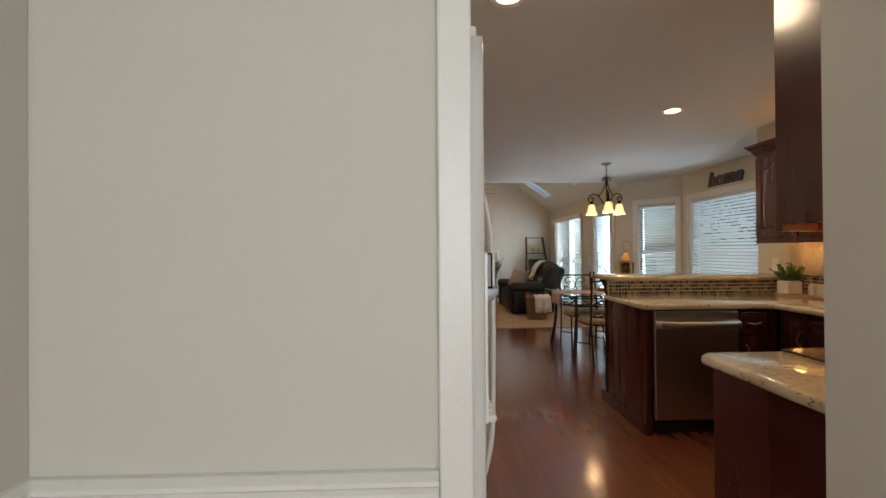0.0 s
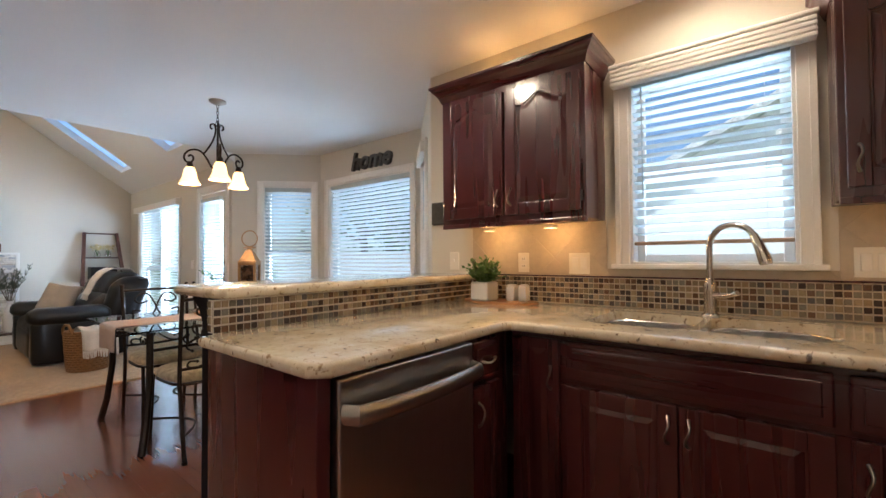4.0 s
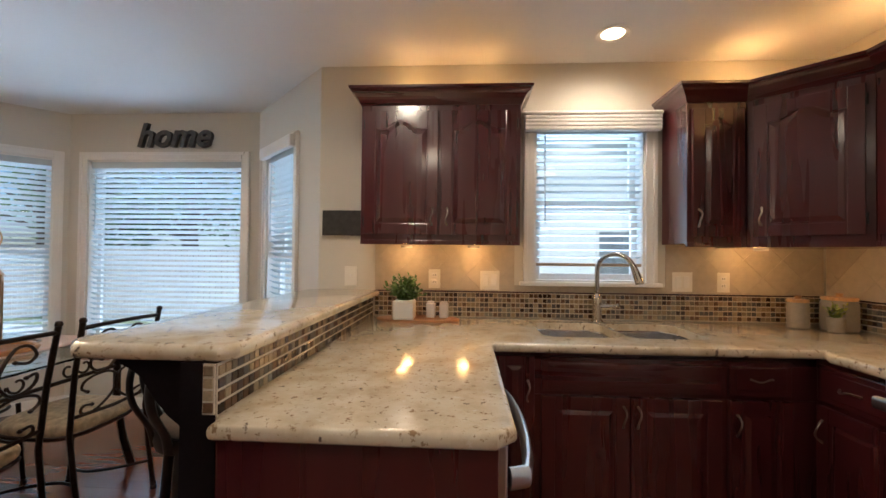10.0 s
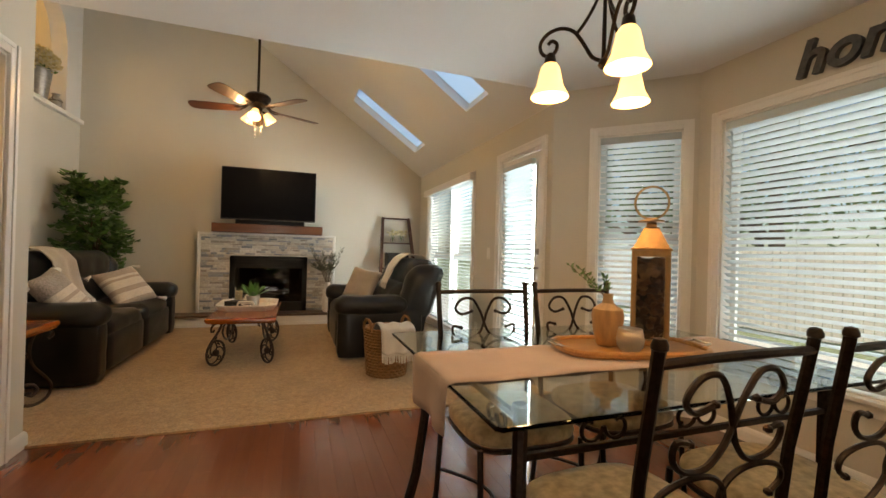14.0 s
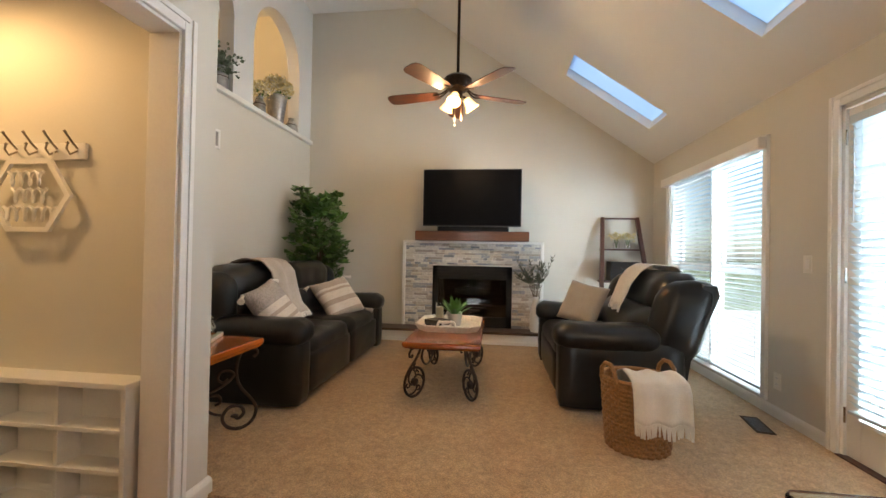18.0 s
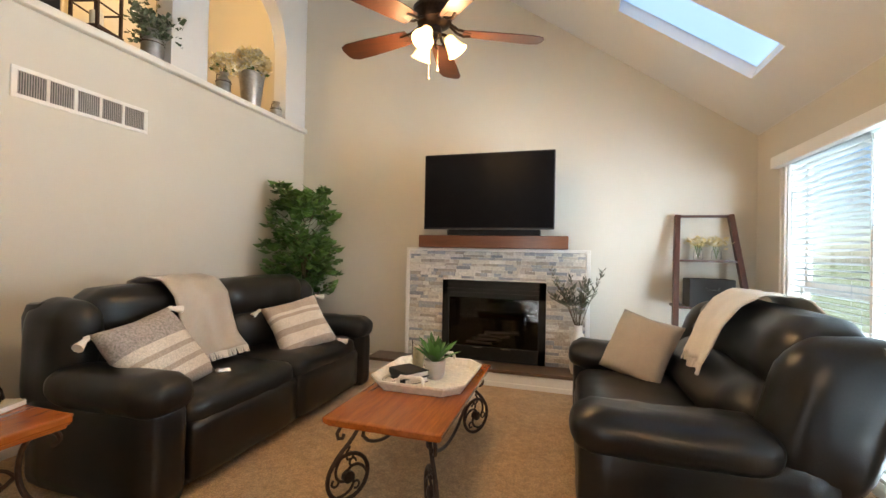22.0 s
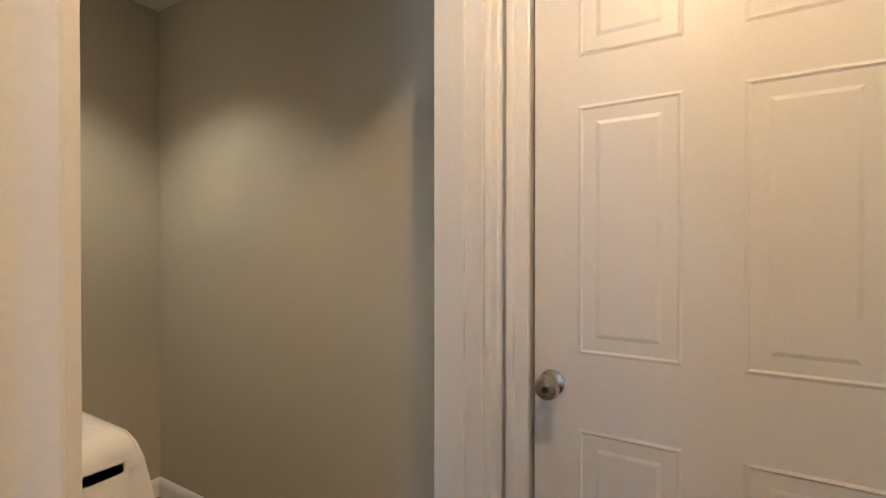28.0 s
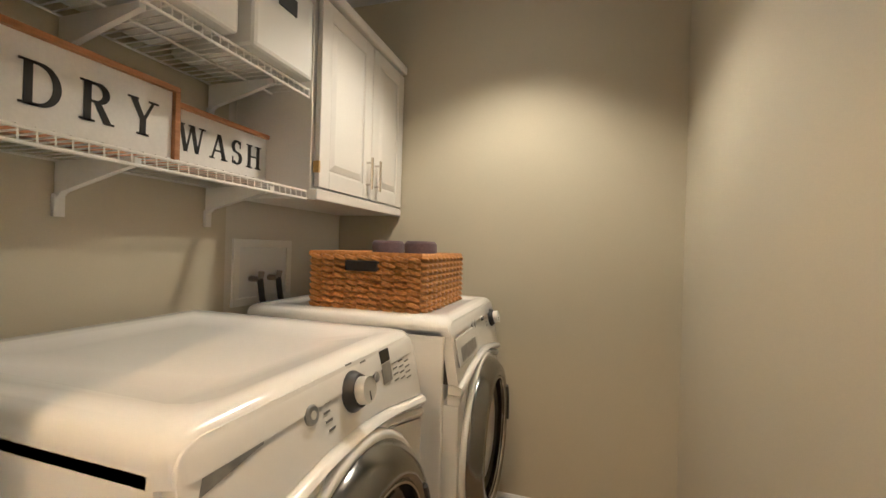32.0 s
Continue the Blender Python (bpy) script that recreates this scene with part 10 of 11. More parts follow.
# white wall cabinet
lc = thing("laundry_wall_cabinet", "white two-door wall cabinet with panelled doors", "cabinet", (-0.29, 5.225, 0), -90)
part("body", box(B(), -0.272, 0.048, 4.895, 5.600, 1.352, 2.06, 0.003), M_DOORWHITE, lc, "", False, True)
part("bottom_rail", box(B(), -0.30, -0.27, 4.895, 5.602, 1.348, 1.385, 0.004), M_DOORWHITE, lc, "", False, True)
part("crown_moulding", box(B(), -0.315, 0.048, 4.895, 5.615, 2.045, 2.085, 0.008), M_DOORWHITE, lc, "", False, True)
for x0, x1, hx in ((-0.365, 0.0, -0.035), (0.008, 0.325, 0.04)):
    d_ = panel_door(lc, x0, x1, 1.392, 2.035, 0.012, 0.0, None, "door", M_DOORWHITE, 0, 0.06)
    bm = B()
    tube(bm, [(hx, -0.035, 1.43), (hx, -0.035, 1.56)], 0.006, 8)
    for z in (1.45, 1.54):
        tube(bm, [(hx, -0.008, z), (hx, -0.035, z)], 0.0045, 6)
    part("handle", bm, M_CHROME, d_, "brushed nickel bar pull", True)
part("hinge", box(B(), -0.372, -0.362, -0.012, 0.012, 1.44, 1.48, 0.002), paint("brass", (0.55, 0.38, 0.14), 0.35, 1.0), lc, "brass hinge")


def wire_shelf(z, y0, y1, depth=0.30):
    t = thing("wire_shelf", "white coated wire shelf with brackets", "shelf", (0.04, (y0 + y1) / 2, z), 0, "laundry wire shelves")
    bm = B()
    n = int((y1 - y0) / 0.026)
    for k in range(n + 1):
        y = y0 + (y1 - y0) * k / n - (y0 + y1) / 2
        tube(bm, [(0.0, y, 0.0), (-depth, y, 0.0), (-depth - 0.002, y, -0.03)], 0.0022, 4)
    o = part("wire", bm, M_TRIM, t)
    tagged(o, kind="stuff")
    h2 = (y1 - y0) / 2
    for x, zz in ((0.0, -0.003), (-depth * 0.5, -0.004), (-depth, -0.004), (-depth - 0.003, -0.03)):
        part("rod", tube(B(), [(x, -h2, zz), (x, h2, zz)], 0.0035, 6), M_TRIM, t)
    for y in (-h2 + 0.11, -h2 + 0.53, h2 - 0.05):
        bm = B()
        prism(bm, [(0.005, -0.005), (-depth * 0.85, -0.005), (-depth * 0.85, -0.02), (-0.02, -0.075), (0.005, -0.10)], y - 0.008, y + 0.008, "xz", 0.002)
        part("bracket", bm, M_TRIM, t, "white shelf bracket")
        part("bracket_foot", box(B(), -0.004, 0.008, y - 0.012, y + 0.012, -0.135, -0.08, 0.002), M_TRIM, t)
    return t


wire_shelf(1.38, 5.605, 6.60)
wire_shelf(1.72, 5.605, 6.60)


def bar(bm, p, q, w0, w1):
    """A flat stroke from p to q in the XZ plane, w0 and w1 wide across x at its ends."""
    prism(bm, [(p[0] - w0 / 2, p[1]), (p[0] + w0 / 2, p[1]), (q[0] + w1 / 2, q[1]), (q[0] - w1 / 2, q[1])], -0.0012, 0.0, "xz")


def bow(bm, c, rx, rz, a0, a1, thin, thick):
    """A curved stroke, thickest at its sides."""
    n = 16
    for i in range(n):
        quad = []
        for k, f in ((i, 1), (i + 1, 1), (i + 1, -1), (i, -1)):
            a = radians(a0 + (a1 - a0) * k / n)
            t = (thin + (thick - thin) * abs(math.cos(a))) / 2
            quad.append((c[0] + (rx + f * t) * math.cos(a), c[1] + (rz + f * t) * math.sin(a)))
        prism(bm, quad, -0.0012, 0.0, "xz")


def serif_letter(ch):
    """A capital one unit high with slab serifs; returns its mesh and width."""
    bm, T, t, sf = B(), 0.17, 0.07, 0.055

    def stem(x, z0=0.0, z1=1.0):
        bar(bm, (x, z0), (x, z1), T, T)
        for z in ((0.0,) if z0 == 0 else ()) + ((1.0 - sf,) if z1 == 1.0 else ()):
            bar(bm, (x, z), (x, z + sf), T + 0.18, T + 0.18)

    def foot(x, z, w=0.30):
        bar(bm, (x, z), (x, z + sf), w, w)
    if ch == "D":
        stem(0.17)
        bow(bm, (0.36, 0.5), 0.36, 0.462, -90, 90, t, T)
        for z in (0.0, 1.0 - t):
            bar(bm, (0.28, z), (0.28, z + t), 0.22, 0.22)
        return bm, 0.84
    if ch == "R":
        stem(0.17)
        bow(bm, (0.38, 0.74), 0.22, 0.225, -90, 90, t, T)
        for z in (0.48, 1.0 - t):
            bar(bm, (0.30, z), (0.30, z + t), 0.22, 0.22)
        bar(bm, (0.66, 0.0), (0.40, 0.50), 0.20, 0.17)
        foot(0.70, 0.0, 0.22)
        return bm, 0.82
    if ch == "Y":
        stem(0.40, 0.0, 0.45)
        bar(bm, (0.40, 0.42), (0.12, 1.0), 0.17, 0.18)
        bar(bm, (0.42, 0.42), (0.70, 1.0), 0.10, 0.08)
        foot(0.12, 1.0 - sf)
        foot(0.70, 1.0 - sf)
        return bm, 0.82
    if ch == "W":
        for a, b, w in ((0.32, 0.12, 0.17), (0.34, 0.56, 0.08), (0.80, 0.58, 0.17), (0.82, 1.02, 0.08)):
            bar(bm, (a, 0.0), (b, 1.0), w * 0.9, w)
        for x in (0.12, 0.56, 1.02):
            foot(x, 1.0 - sf, 0.28)
        return bm, 1.14
    if ch == "A":
        bar(bm, (0.12, 0.0), (0.42, 1.0), 0.08, 0.09)
        bar(bm, (0.72, 0.0), (0.44, 1.0), 0.18, 0.17)
        bar(bm, (0.42, 0.30), (0.42, 0.37), 0.38, 0.34)
        foot(0.12, 0.0, 0.26)
        foot(0.72, 0.0, 0.32)
        return bm, 0.84
    if ch == "S":
        bow(bm, (0.31, 0.735), 0.20, 0.23, 40, 270, t, T)
        bow(bm, (0.31, 0.265), 0.20, 0.23, -140, 90, t, T)
        bar(bm, (0.485, 0.70), (0.485, 0.98), 0.05, 0.05)
        bar(bm, (0.10, 0.02), (0.10, 0.31), 0.05, 0.05)
        return bm, 0.62
    stem(0.17)
    stem(0.68)
    bar(bm, (0.42, 0.47), (0.42, 0.54), 0.40, 0.40)
    return bm, 0.85


def frame_sign(name, text, y0, y1, z0, z1, x, label, cap, first, last, base):
    """A framed board; its letters run from first to last across it."""
    t = thing(name, label, "sign", (x, (y0 + y1) / 2, z0), -90)
    w, h = y1 - y0, z1 - z0
    part("board", box(B(), -w / 2 + 0.01, w / 2 - 0.01, 0.0, 0.012, 0.01, h - 0.01), M_SIGNBOARD, t)
    for a in ((-w / 2, w / 2, h - 0.014, h), (-w / 2, w / 2, 0.0, 0.014), (-w / 2, -w / 2 + 0.014, 0.014, h - 0.014), (w / 2 - 0.014, w / 2, 0.014, h - 0.014)):
        part("edge_strip", box(B(), a[0], a[1], -0.014, 0.018, a[2], a[3], 0.002), M_SIGNWOOD, t)
    made = [serif_letter(ch) for ch in text]
    gap = ((last - first) - cap * sum(m[1] for m in made)) / (len(made) - 1)
    at = first
    for bm, wide in made:
        bm.transform(Matrix.Translation((at, -0.0005, base)) @ Matrix.Scale(cap, 4, (1, 0, 0)) @ Matrix.Scale(cap, 4, (0, 0, 1)))
        part("letter", bm, M_BLACK, t)
        at += cap * wide + gap
    return t


M_SIGNBOARD = paint("white_sign_board", (0.78, 0.765, 0.735), 0.5, grain=120, var=0.03, bumps=0.08)
M_SIGNWOOD = wood("sign_frame_wood", (0.34, 0.15, 0.06), (0.50, 0.25, 0.11), 0.5, 2.0, "y", 0.05)
frame_sign("framed_sign", "WASH", 5.578, 5.955, 1.388, 1.572, -0.088, "white framed sign reading WASH", 0.076, -0.172, 0.140, 0.058)
frame_sign("framed_sign", "DRY", 5.957, 6.42, 1.388, 1.602, -0.105, "white framed sign reading DRY", 0.088, -0.100, 0.178, 0.066)
for y0, y1, z1 in ((5.64, 5.90, 2.02), (5.95, 6.25, 1.98)):
    bn = thing("storage_box", "white lidded storage box on the upper shelf", "box", (-0.11, (y0 + y1) / 2, 1.724), -90, "white storage boxes")
    w = y1 - y0
    part("box_body", box(B(), -w / 2, w / 2, -0.19, 0.11, 0.0, z1 - 1.76, 0.012), M_APPL, bn)
    part("lid", box(B(), -w / 2 - 0.006, w / 2 + 0.006, -0.196, 0.116, z1 - 1.76, z1 - 1.724, 0.006), M_APPL, bn)
    part("label_holder", box(B(), -0.04, 0.04, -0.194, -0.189, 0.16, 0.21, 0.002), M_BLACK, bn, "black label holder")
wx = thing("washer_outlet_box", "white recessed washer valve box with hoses", "valve box", (0.05, 5.44, 0.96), -90)
bm = B()
for a in ((-0.16, 0.16, 0.22, 0.25), (-0.16, 0.16, 0.0, 0.03), (-0.16, -0.13, 0.03, 0.22), (0.13, 0.16, 0.03, 0.22)):
    box(bm, a[0], a[1], -0.010, 0.0, a[2], a[3], 0.002)
part("rim", bm, M_TRIM, wx)
part("recess", box(B(), -0.13, 0.13, -0.003, 0.0, 0.03, 0.22), M_WALL_WHITE, wx)
for x in (-0.07, 0.03):
    part("valve", tube(B(), [(x, -0.004, 0.10), (x, -0.05, 0.10), (x, -0.055, 0.13)], 0.012, 8), M_PEWTER, wx, "", True)
    part("hose", tube(B(), [(x, -0.05, 0.10), (x - 0.01, -0.07, 0.03), (x + 0.02, -0.08, -0.06), (x + 0.03, -0.06, -0.16)], 0.011, 8), M_BLACK, wx, "", True)
cl2 = thing("laundry_ceiling_light", "lit flush ceiling light in the laundry", "ceiling light", (-0.88, 5.45, CEIL))
part("rim", lathe(B(), [(0.12, -0.001), (0.135, -0.004), (0.13, -0.02), (0.11, -0.02)], 28), M_CHROME, cl2, "", True)
part("diffuser", lathe(B(), [(0.112, -0.018), (0.10, -0.04), (0.06, -0.055), (0.0, -0.06)], 28), glow("lit_diffuser", (1.0, 0.82, 0.60), 4.0), cl2, "", True)
cl3 = copy_thing(cl2, pose(-0.75, 7.20, CEIL))
tagged(cl3, "lit flush ceiling light in the hall")


# ---- outdoors ----
M_SIDING = paint("pale_siding", (0.84, 0.83, 0.80), 0.6, grain=20, var=0.05, bumps=0.05)
M_SHINGLE = paint("grey_shingles", (0.62, 0.61, 0.59), 0.9, grain=14, var=0.3, bumps=0.4)
nh = thing("neighbour_house", "pale sided neighbouring house with grey gable roof", "house", (16.0, 1.0, -0.35))
part("wall", prism(B(), [(-5.0, 0), (5.0, 0), (5.0, 3.0), (0, 5.6), (-5.0, 3.0)], -3.5, 3.5, "yz"), M_SIDING, nh)
for s in (-1, 1):
    part("roof", prism(B(), [(s * 5.5, 2.75), (s * 5.5, 2.92), (0, 5.84), (0, 5.64)], -3.9, 3.9, "yz"), M_SHINGLE, nh)
for y in (-3.3, -1.2):
    w = part("window", box(B(), -3.56, -3.48, y - 0.55, y + 0.55, 1.0, 2.4, 0.01), M_TRIM, nh)
    part("pane", box(B(), -3.57, -3.555, y - 0.45, y + 0.45, 1.1, 2.3), M_GALV, w)
fe = thing("garden_fence", "weathered wooden garden fence across the lawn", "fence", (10.5, 11.0, -0.35))
M_FENCE = paint("weathered_boards", (0.52, 0.47, 0.40), 0.85, grain=12, var=0.2, stretch=(6, 6, 0.5), bumps=0.3)
pk = part("slat", box(B(), -0.01, 0.01, -0.065, 0.065, 0.05, 1.7, 0.004), M_FENCE, fe, loc=(0, -5.6, 0))
for k in range(1, 97):
    share("slat", pk, fe, (0, -5.6 + 0.142 * k, random.uniform(-0.01, 0.01)))
for z in (0.4, 1.4):
    part("rail", box(B(), 0.01, 0.05, -5.7, 8.2, z, z + 0.09), M_FENCE, fe)


M_SUNLEAF = per_piece("sunny_leaf", [(0.12, 0.20, 0.06), (0.16, 0.25, 0.08), (0.10, 0.17, 0.05)], 0.6, "Island", 0.15)


def tree(x, y, h, r, seed, nleaf=1500):
    random.seed(seed)
    t = thing("garden_tree", "leafy green garden tree beyond the windows", "tree", (x, y, -0.36), 0, "trees in the garden")
    bm = B()
    tube(bm, [(0, 0, 0), (0.05, 0.02, h * 0.25), (-0.05, 0.05, h * 0.5), (0.02, 0, h * 0.85)], 0.2, 8, radii=[h * 0.03, h * 0.024, h * 0.016, 0.03])
    tips = []
    for k in range(16):
        a, z = k * 2.4, h * random.uniform(0.25, 0.75)
        rr = r * random.uniform(0.55, 1.0)
        p = Vector((rr * math.cos(a), rr * math.sin(a), z + h * random.uniform(0.05, 0.22)))
        tube(bm, [(0, 0, z), (p.x * 0.5, p.y * 0.5, (z + p.z) / 2 + 0.1), p], 0.05, 5, radii=[h * 0.012, h * 0.007, 0.015])
        tips.append(p)
    part("trunk", bm, M_STEM, t, "", True)
    bm = B()
    for k in range(nleaf):
        c = random.choice(tips)
        p = Vector((random.gauss(c.x * 0.85, r * 0.24), random.gauss(c.y * 0.85, r * 0.24), random.gauss(c.z, h * 0.08)))
        s = random.uniform(0.10, 0.22)
        u = Vector((random.gauss(0, 1), random.gauss(0, 1), random.gauss(0, 1))).normalized()
        v = u.orthogonal().normalized()
        bm.faces.new([bm.verts.new(q) for q in (p - u * s, p + v * s * 0.5, p + u * s, p - v * s * 0.5)])
    part("crown", bm, M_SUNLEAF, t, "loose crown of small leaves")


for k, (x, y, h, r) in enumerate(((19.5, 16.8, 7.0, 2.2), (13.5, 12.4, 7.5, 2.4), (12.6, 14.6, 6.0, 1.8), (15.5, 19.5, 8.0, 2.6), (18.0, -7.5, 7.0, 2.3))):
    tree(x, y, h, r, 50 + k)
random.seed(77)


# ---- pieces: floorboards, tiles, stones ----
def clip_poly(poly, x0, x1, y0, y1):
    """Cuts a convex outline to a rectangle."""
    for ax, lim, keep in ((0, x0, 1), (0, x1, -1), (1, y0, 1), (1, y1, -1)):
        out = []
        for p, q in zip(poly, poly[1:] + poly[:1]):
            a, b = (p[ax] - lim) * keep, (q[ax] - lim) * keep
            if a >= 0:
                out.append(p)
            if a * b < 0:
                f = a / (a - b)
                out.append((p[0] + (q[0] - p[0]) * f, p[1] + (q[1] - p[1]) * f))
        poly = out
        if len(poly) < 3:
            return []
    return poly


def bevelled_tile(bm, w, h, d, e, at=None):
    """A small block with chamfered front edges: front towards -y, back at y = 0."""
    m = at or Matrix.Identity(4)
    rings = []
    for iw, ih, y in ((w / 2, h / 2, 0.0), (w / 2, h / 2, -d + e), (w / 2 - e, h / 2 - e, -d)):
        rings.append([bm.verts.new(m @ Vector((sx * iw, y, sz * ih))) for sx, sz in ((-1, -1), (1, -1), (1, 1), (-1, 1))])
    for a, b in zip(rings, rings[1:]):
        for i in range(4):
            bm.faces.new((a[i], a[(i + 1) % 4], b[(i + 1) % 4], b[i]))
    bm.faces.new(rings[-1])


MOSAIC = [(0.045, 0.026, 0.018), (0.16, 0.095, 0.055), (0.36, 0.27, 0.16), (0.20, 0.17, 0.12), (0.11, 0.105, 0.10), (0.28, 0.22, 0.14), (0.07, 0.055, 0.05), (0.42, 0.34, 0.22), (0.13, 0.075, 0.04), (0.24, 0.22, 0.18)]
M_MOSAIC = per_piece("mosaic_tile", MOSAIC, 0.12, "Random", 0.12, 140, 0.06)
M_MOSAIC_FAR = per_piece("mosaic_tile_far", MOSAIC, 0.12, "Island", 0.12, 140, 0.06)
M_GROUT = paint("beige_grout", (0.60, 0.53, 0.42), 0.85, grain=400, var=0.1, bumps=0.2)
TILE = []


def mosaic(label, loc, rz, runs, most=300):
    """Small square tiles on a grout bed; runs: (x0, x1, z0, z1) in the local XZ plane, front towards -y."""
    t = thing("mosaic_backsplash", label, "tiles", loc, rz, kind="structure")
    p = 0.0262
    n, far = 0, None
    for x0, x1, z0, z1 in runs:
        part("grout_bed", box(B(), x0, x1, -0.004, 0.0, z0, z1), M_GROUT, t)
        nx, nz = max(1, round((x1 - x0) / p)), max(1, round((z1 - z0 - 0.004) / p))
        sx, sz = (x1 - x0) / nx, (z1 - z0 - 0.004) / nz
        for i in range(nx):
            for j in range(nz):
                c = (x0 + (i + 0.5) * sx, -0.0035, z0 + 0.002 + (j + 0.5) * sz)
                if n < most:
                    if not TILE:
                        bm = B()
                        bevelled_tile(bm, 0.0222, 0.0220, 0.0045, 0.0012)
                        TILE.append(part("tile", bm, M_MOSAIC, t, loc=c))
                    else:
                        share("tile", TILE[0], t, c, (random.uniform(-0.02, 0.02), 0, random.uniform(-0.02, 0.02)))
                    n += 1
                else:
                    far = far or B()
                    bevelled_tile(far, 0.0222, 0.0220, 0.0045, 0.0012, Matrix.Translation(c))
    if far:
        tagged(part("tile_field", far, M_MOSAIC_FAR, t), kind="stuff")
    part("edge_strip", box(B(), min(r[0] for r in runs), max(r[1] for r in runs), -0.010, 0.0, runs[0][3], runs[0][3] + 0.008, 0.003), M_CAB, t, "thin dark edge strip") if runs[0][3] > 1.05 else None
    return t


# local x runs with -y on the east wall (front looks to -x)
mosaic("brown and beige glass mosaic above the worktop", (3.48, 0, 0), -90, [(-4.37, -1.79, 0.915, 1.062)])
mosaic("brown and beige glass mosaic beside the range", (0, 1.775, 0), 180, [(-3.464, -2.47, 0.915, 1.062)])
mosaic("brown and beige glass mosaic behind the utensil crock", (0, 1.775, 0), 180, [(-1.70, -1.36, 0.915, 1.062)])
mosaic("brown and beige glass mosaic below the raised bar", (0, 4.384, 0), 0, [(1.905, 3.462, 0.908, 1.029)])
mosaic("glass mosaic on the end of the low bar wall", (1.905, 0, 0), -90, [(-4.412, -4.3845, 0.914, 1.029)])

M_STONEGROUT = paint("stone_grout", (0.47, 0.405, 0.315), 0.85, grain=400, var=0.08, bumps=0.2)
M_STONETILE = per_piece("beige_stone_tile", [(0.50, 0.43, 0.33), (0.485, 0.415, 0.32), (0.51, 0.44, 0.34)], 0.4, "Random", 0.06, 30, 0.15)


def diagonal_tiles(label, loc, rz, rects, side=0.15):
    """Square stone tiles set on their corners, cut at the edges."""
    t = thing("stone_tile_backsplash", label, "tiles", loc, rz, kind="structure")
    h = side / math.sqrt(2)
    g = 0.0022
    for x0, x1, z0, z1 in rects:
        part("grout_bed", box(B(), x0, x1, -0.004, 0.0, z0, z1), M_STONEGROUT, t)
        for i in range(math.floor(x0 / h) - 1, math.ceil(x1 / h) + 2):
            for j in range(math.floor(z0 / h) - 1, math.ceil(z1 / h) + 2):
                if (i + j) % 2:
                    continue
                cx, cz, r = i * h, j * h, h - g
                poly = clip_poly([(cx - r, cz), (cx, cz - r), (cx + r, cz), (cx, cz + r)], x0, x1, z0, z1)
                if len(poly) > 2:
                    part("tile", prism(B(), poly, -0.0058, -0.003, "xz", 0.0010), M_STONETILE, t)
    return t


diagonal_tiles("beige stone tiles set diagonally under the cabinets", (3.48, 0, 0), -90, [(-2.665, -1.79, 1.071, 1.36), (-4.37, -3.535, 1.071, 1.36), (-3.535, -2.665, 1.071, 1.108)])
diagonal_tiles("beige stone tiles set diagonally behind the range", (0, 1.775, 0), 180, [(-3.468, -1.36, 1.071, 1.36)])

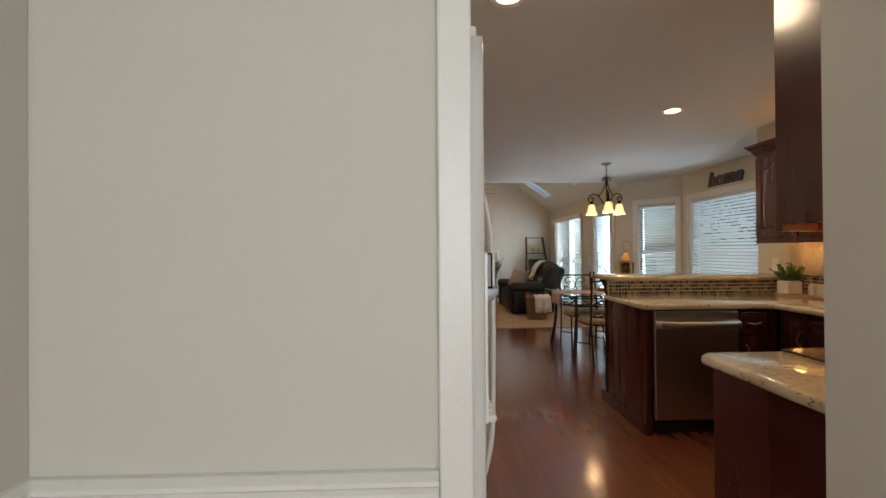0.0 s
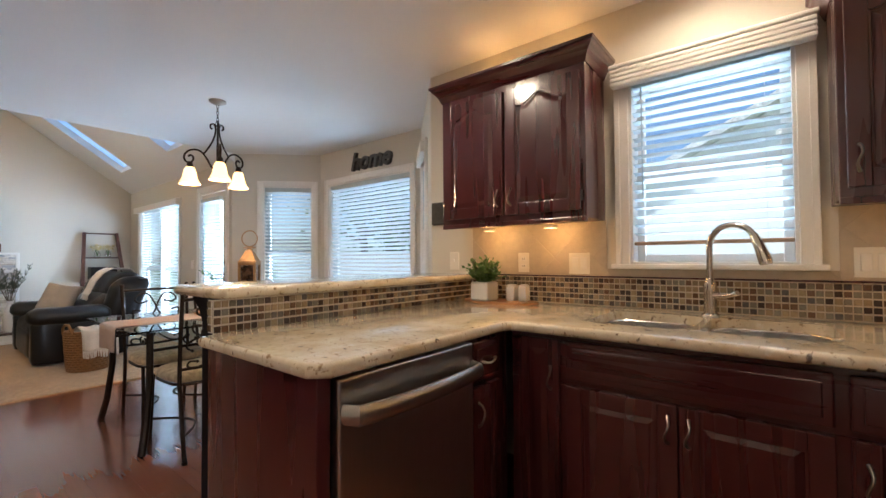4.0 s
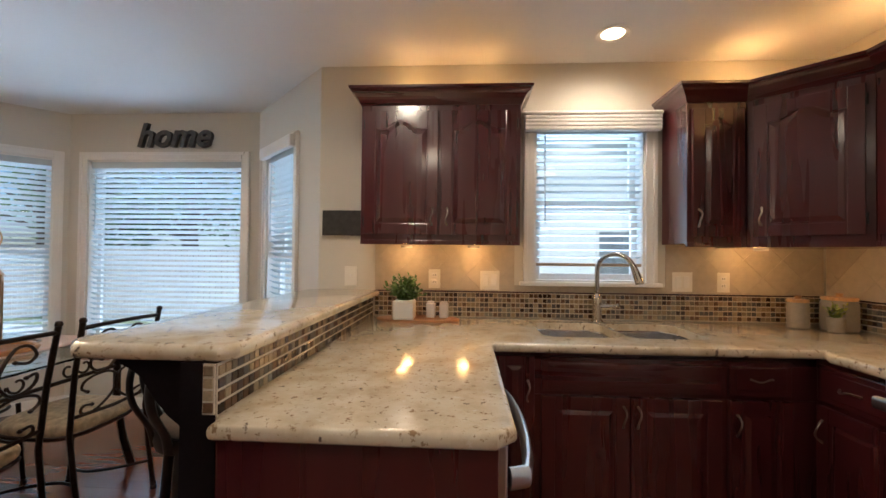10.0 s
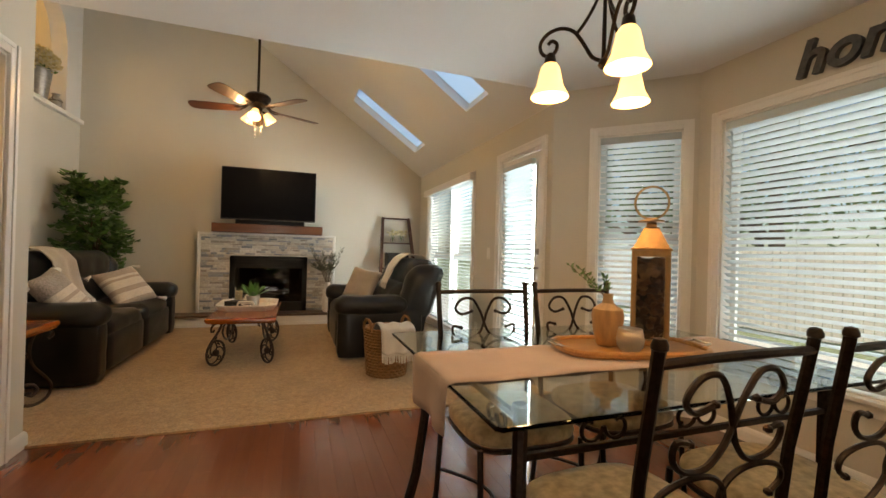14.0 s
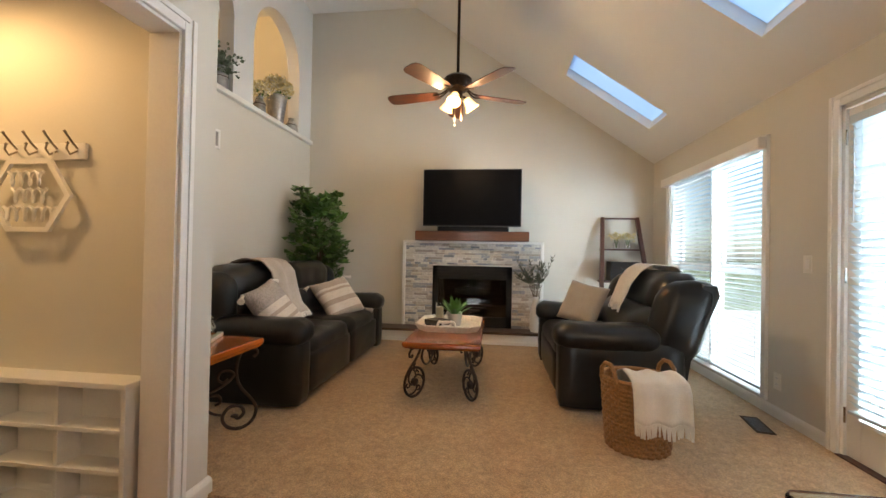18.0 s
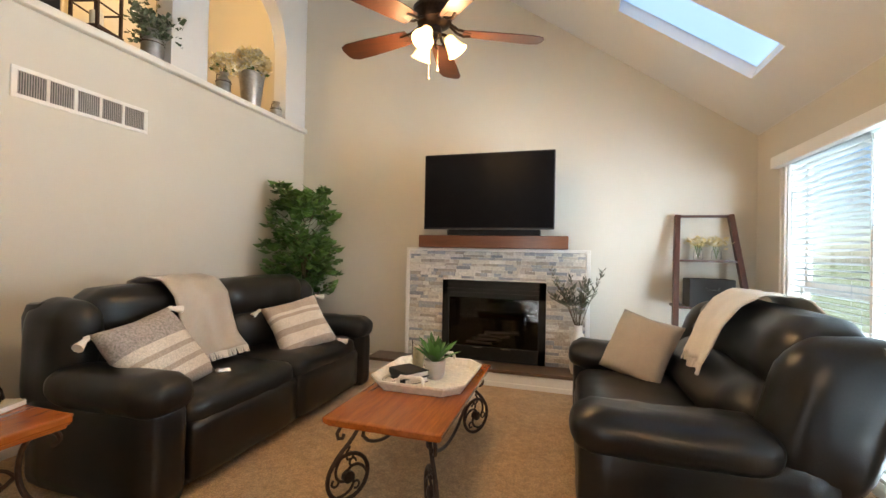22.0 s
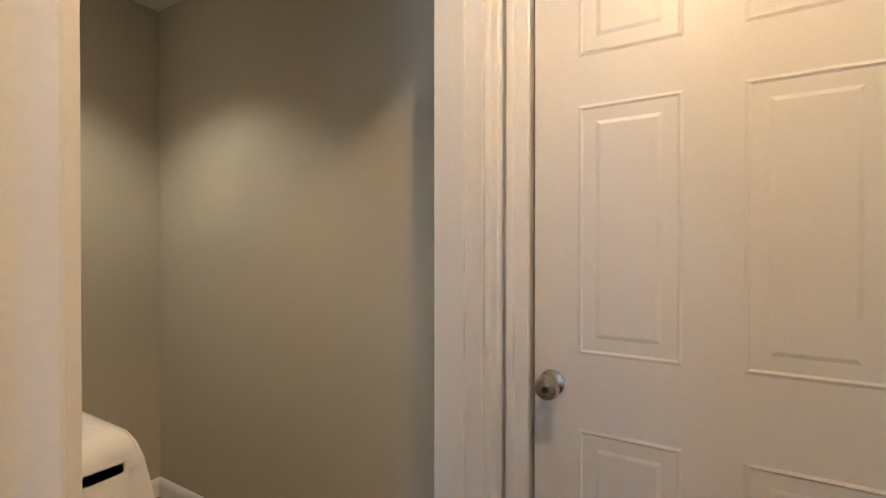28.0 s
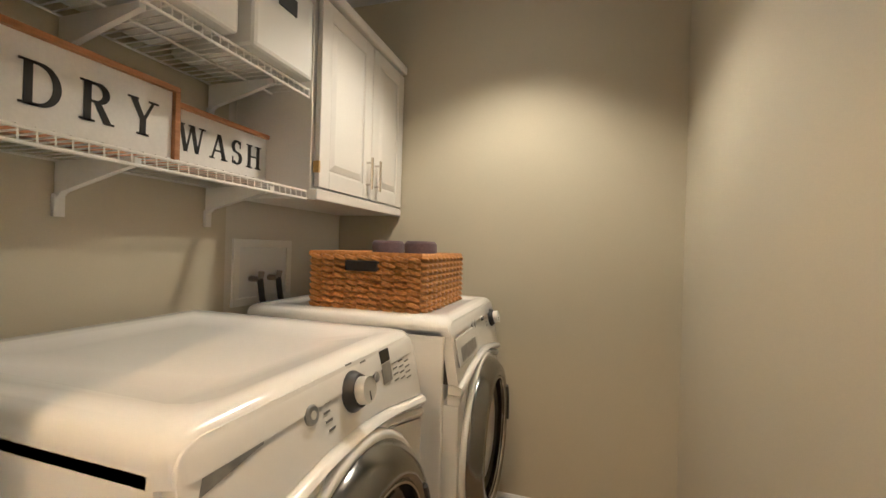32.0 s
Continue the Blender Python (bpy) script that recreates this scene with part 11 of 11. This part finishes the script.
# ledger stone round the firebox
M_LEDGER = per_piece("ledger_stone", [(0.74, 0.71, 0.64), (0.60, 0.57, 0.52), (0.42, 0.44, 0.48), (0.80, 0.77, 0.70), (0.56, 0.50, 0.43), (0.30, 0.32, 0.36), (0.66, 0.61, 0.53), (0.78, 0.75, 0.70), (0.44, 0.45, 0.47), (0.44, 0.40, 0.36), (0.72, 0.68, 0.60)], 0.75, "Random", 0.18, 55, 0.5, 0.3)
ls_ = thing("stone_cladding", "white and grey ledger stone round the firebox", "stone cladding", (1.235, 11.56, 0.17), kind="structure")
z, row = 0.172, 0
while z < 1.266:
    hh = min(random.choice((0.026, 0.031, 0.037, 0.043)), 1.268 - z)
    spans = [(0.346, 2.124)] if z + hh * 0.5 > 0.975 else [(0.346, 0.717), (1.763, 2.124)]
    for a, b in spans:
        x = a
        while x < b - 0.001:
            w = random.choice((0.05, 0.08, 0.11, 0.15, 0.19)) * random.uniform(0.85, 1.15)
            if b - x - w < 0.04:
                w = b - x
            w = min(w, b - x)
            bm = B()
            d = random.uniform(0.010, 0.028)
            bevelled_tile(bm, w - 0.002, hh - 0.002, d, 0.003, Matrix.Translation((x + w / 2, 11.561, z + hh / 2)))
            for v in bm.verts:
                if v.co.y < 11.558:
                    v.co.y += random.uniform(-0.003, 0.003)
            part("stone", bm, M_LEDGER, ls_, "", False, True)
            x += w
    z += hh

# floorboards along y
fl = thing("floor_boards", "glossy reddish-brown hardwood floorboards", "floor", (1.2, 4.5, -0.016), kind="structure")
BW = 0.083
PLANK = {}
far = B()
count = 0
i0 = math.floor(-1.6 / BW)
for i in range(i0, math.ceil(4.41 / BW)):
    x = (i + 0.5) * BW
    if x < -0.5:
        spans = [(6.66, 7.806)]
    elif x < 0.1:
        spans = [(-1.75, 4.66), (6.66, 7.806)]
    elif x < 1.9:
        spans = [(-1.75, 7.806)]
    elif x < 3.6:
        spans = [(1.70, 7.806)]
    else:
        spans = [(4.66 + x - 3.62, 7.806 - max(0, x - 3.70))]
    for a, b in spans:
        y = a - random.uniform(0, 0.6)
        while y < b - 0.002:
            ln = random.choice((0.5, 0.65, 0.8, 0.95, 1.1, 1.25))
            s, e = max(y, a), min(y + ln, b)
            if b - e < 0.12:
                e = b
            near = 0.30 < x < 2.3 and s > 1.5 or 2.3 <= x < 3.1 and s > 4.6
            if e - s > 0.02:
                if near and count < 300:
                    if ln not in PLANK:
                        bm = B()
                        bevelled_tile(bm, BW - 0.0003, ln - 0.0004, 0.016, 0.0002, Matrix.Rotation(radians(-90), 4, "X"))
                        PLANK[ln] = part("floorboard", bm, M_FLOORWOOD, fl)
                        o = PLANK[ln]
                    else:
                        o = share("floorboard", PLANK[ln], fl, (0, 0, 0))
                    o.location = (x - 1.2, (s + e) / 2 - 4.5, random.uniform(-0.0001, 0.0001))
                    o.scale = (1, (e - s) / ln, 1)
                    count += 1
                else:
                    bevelled_tile(far, BW - 0.0003, e - s - 0.0004, 0.016, 0.0002, Matrix.Translation((x - 1.2, (s + e) / 2 - 4.5, random.uniform(-0.0001, 0.0001))) @ Matrix.Rotation(radians(-90), 4, "X"))
            y = e if e < b else b + 1
tagged(part("floorboard_field", far, M_FLOORWOOD_FAR, fl), kind="stuff")
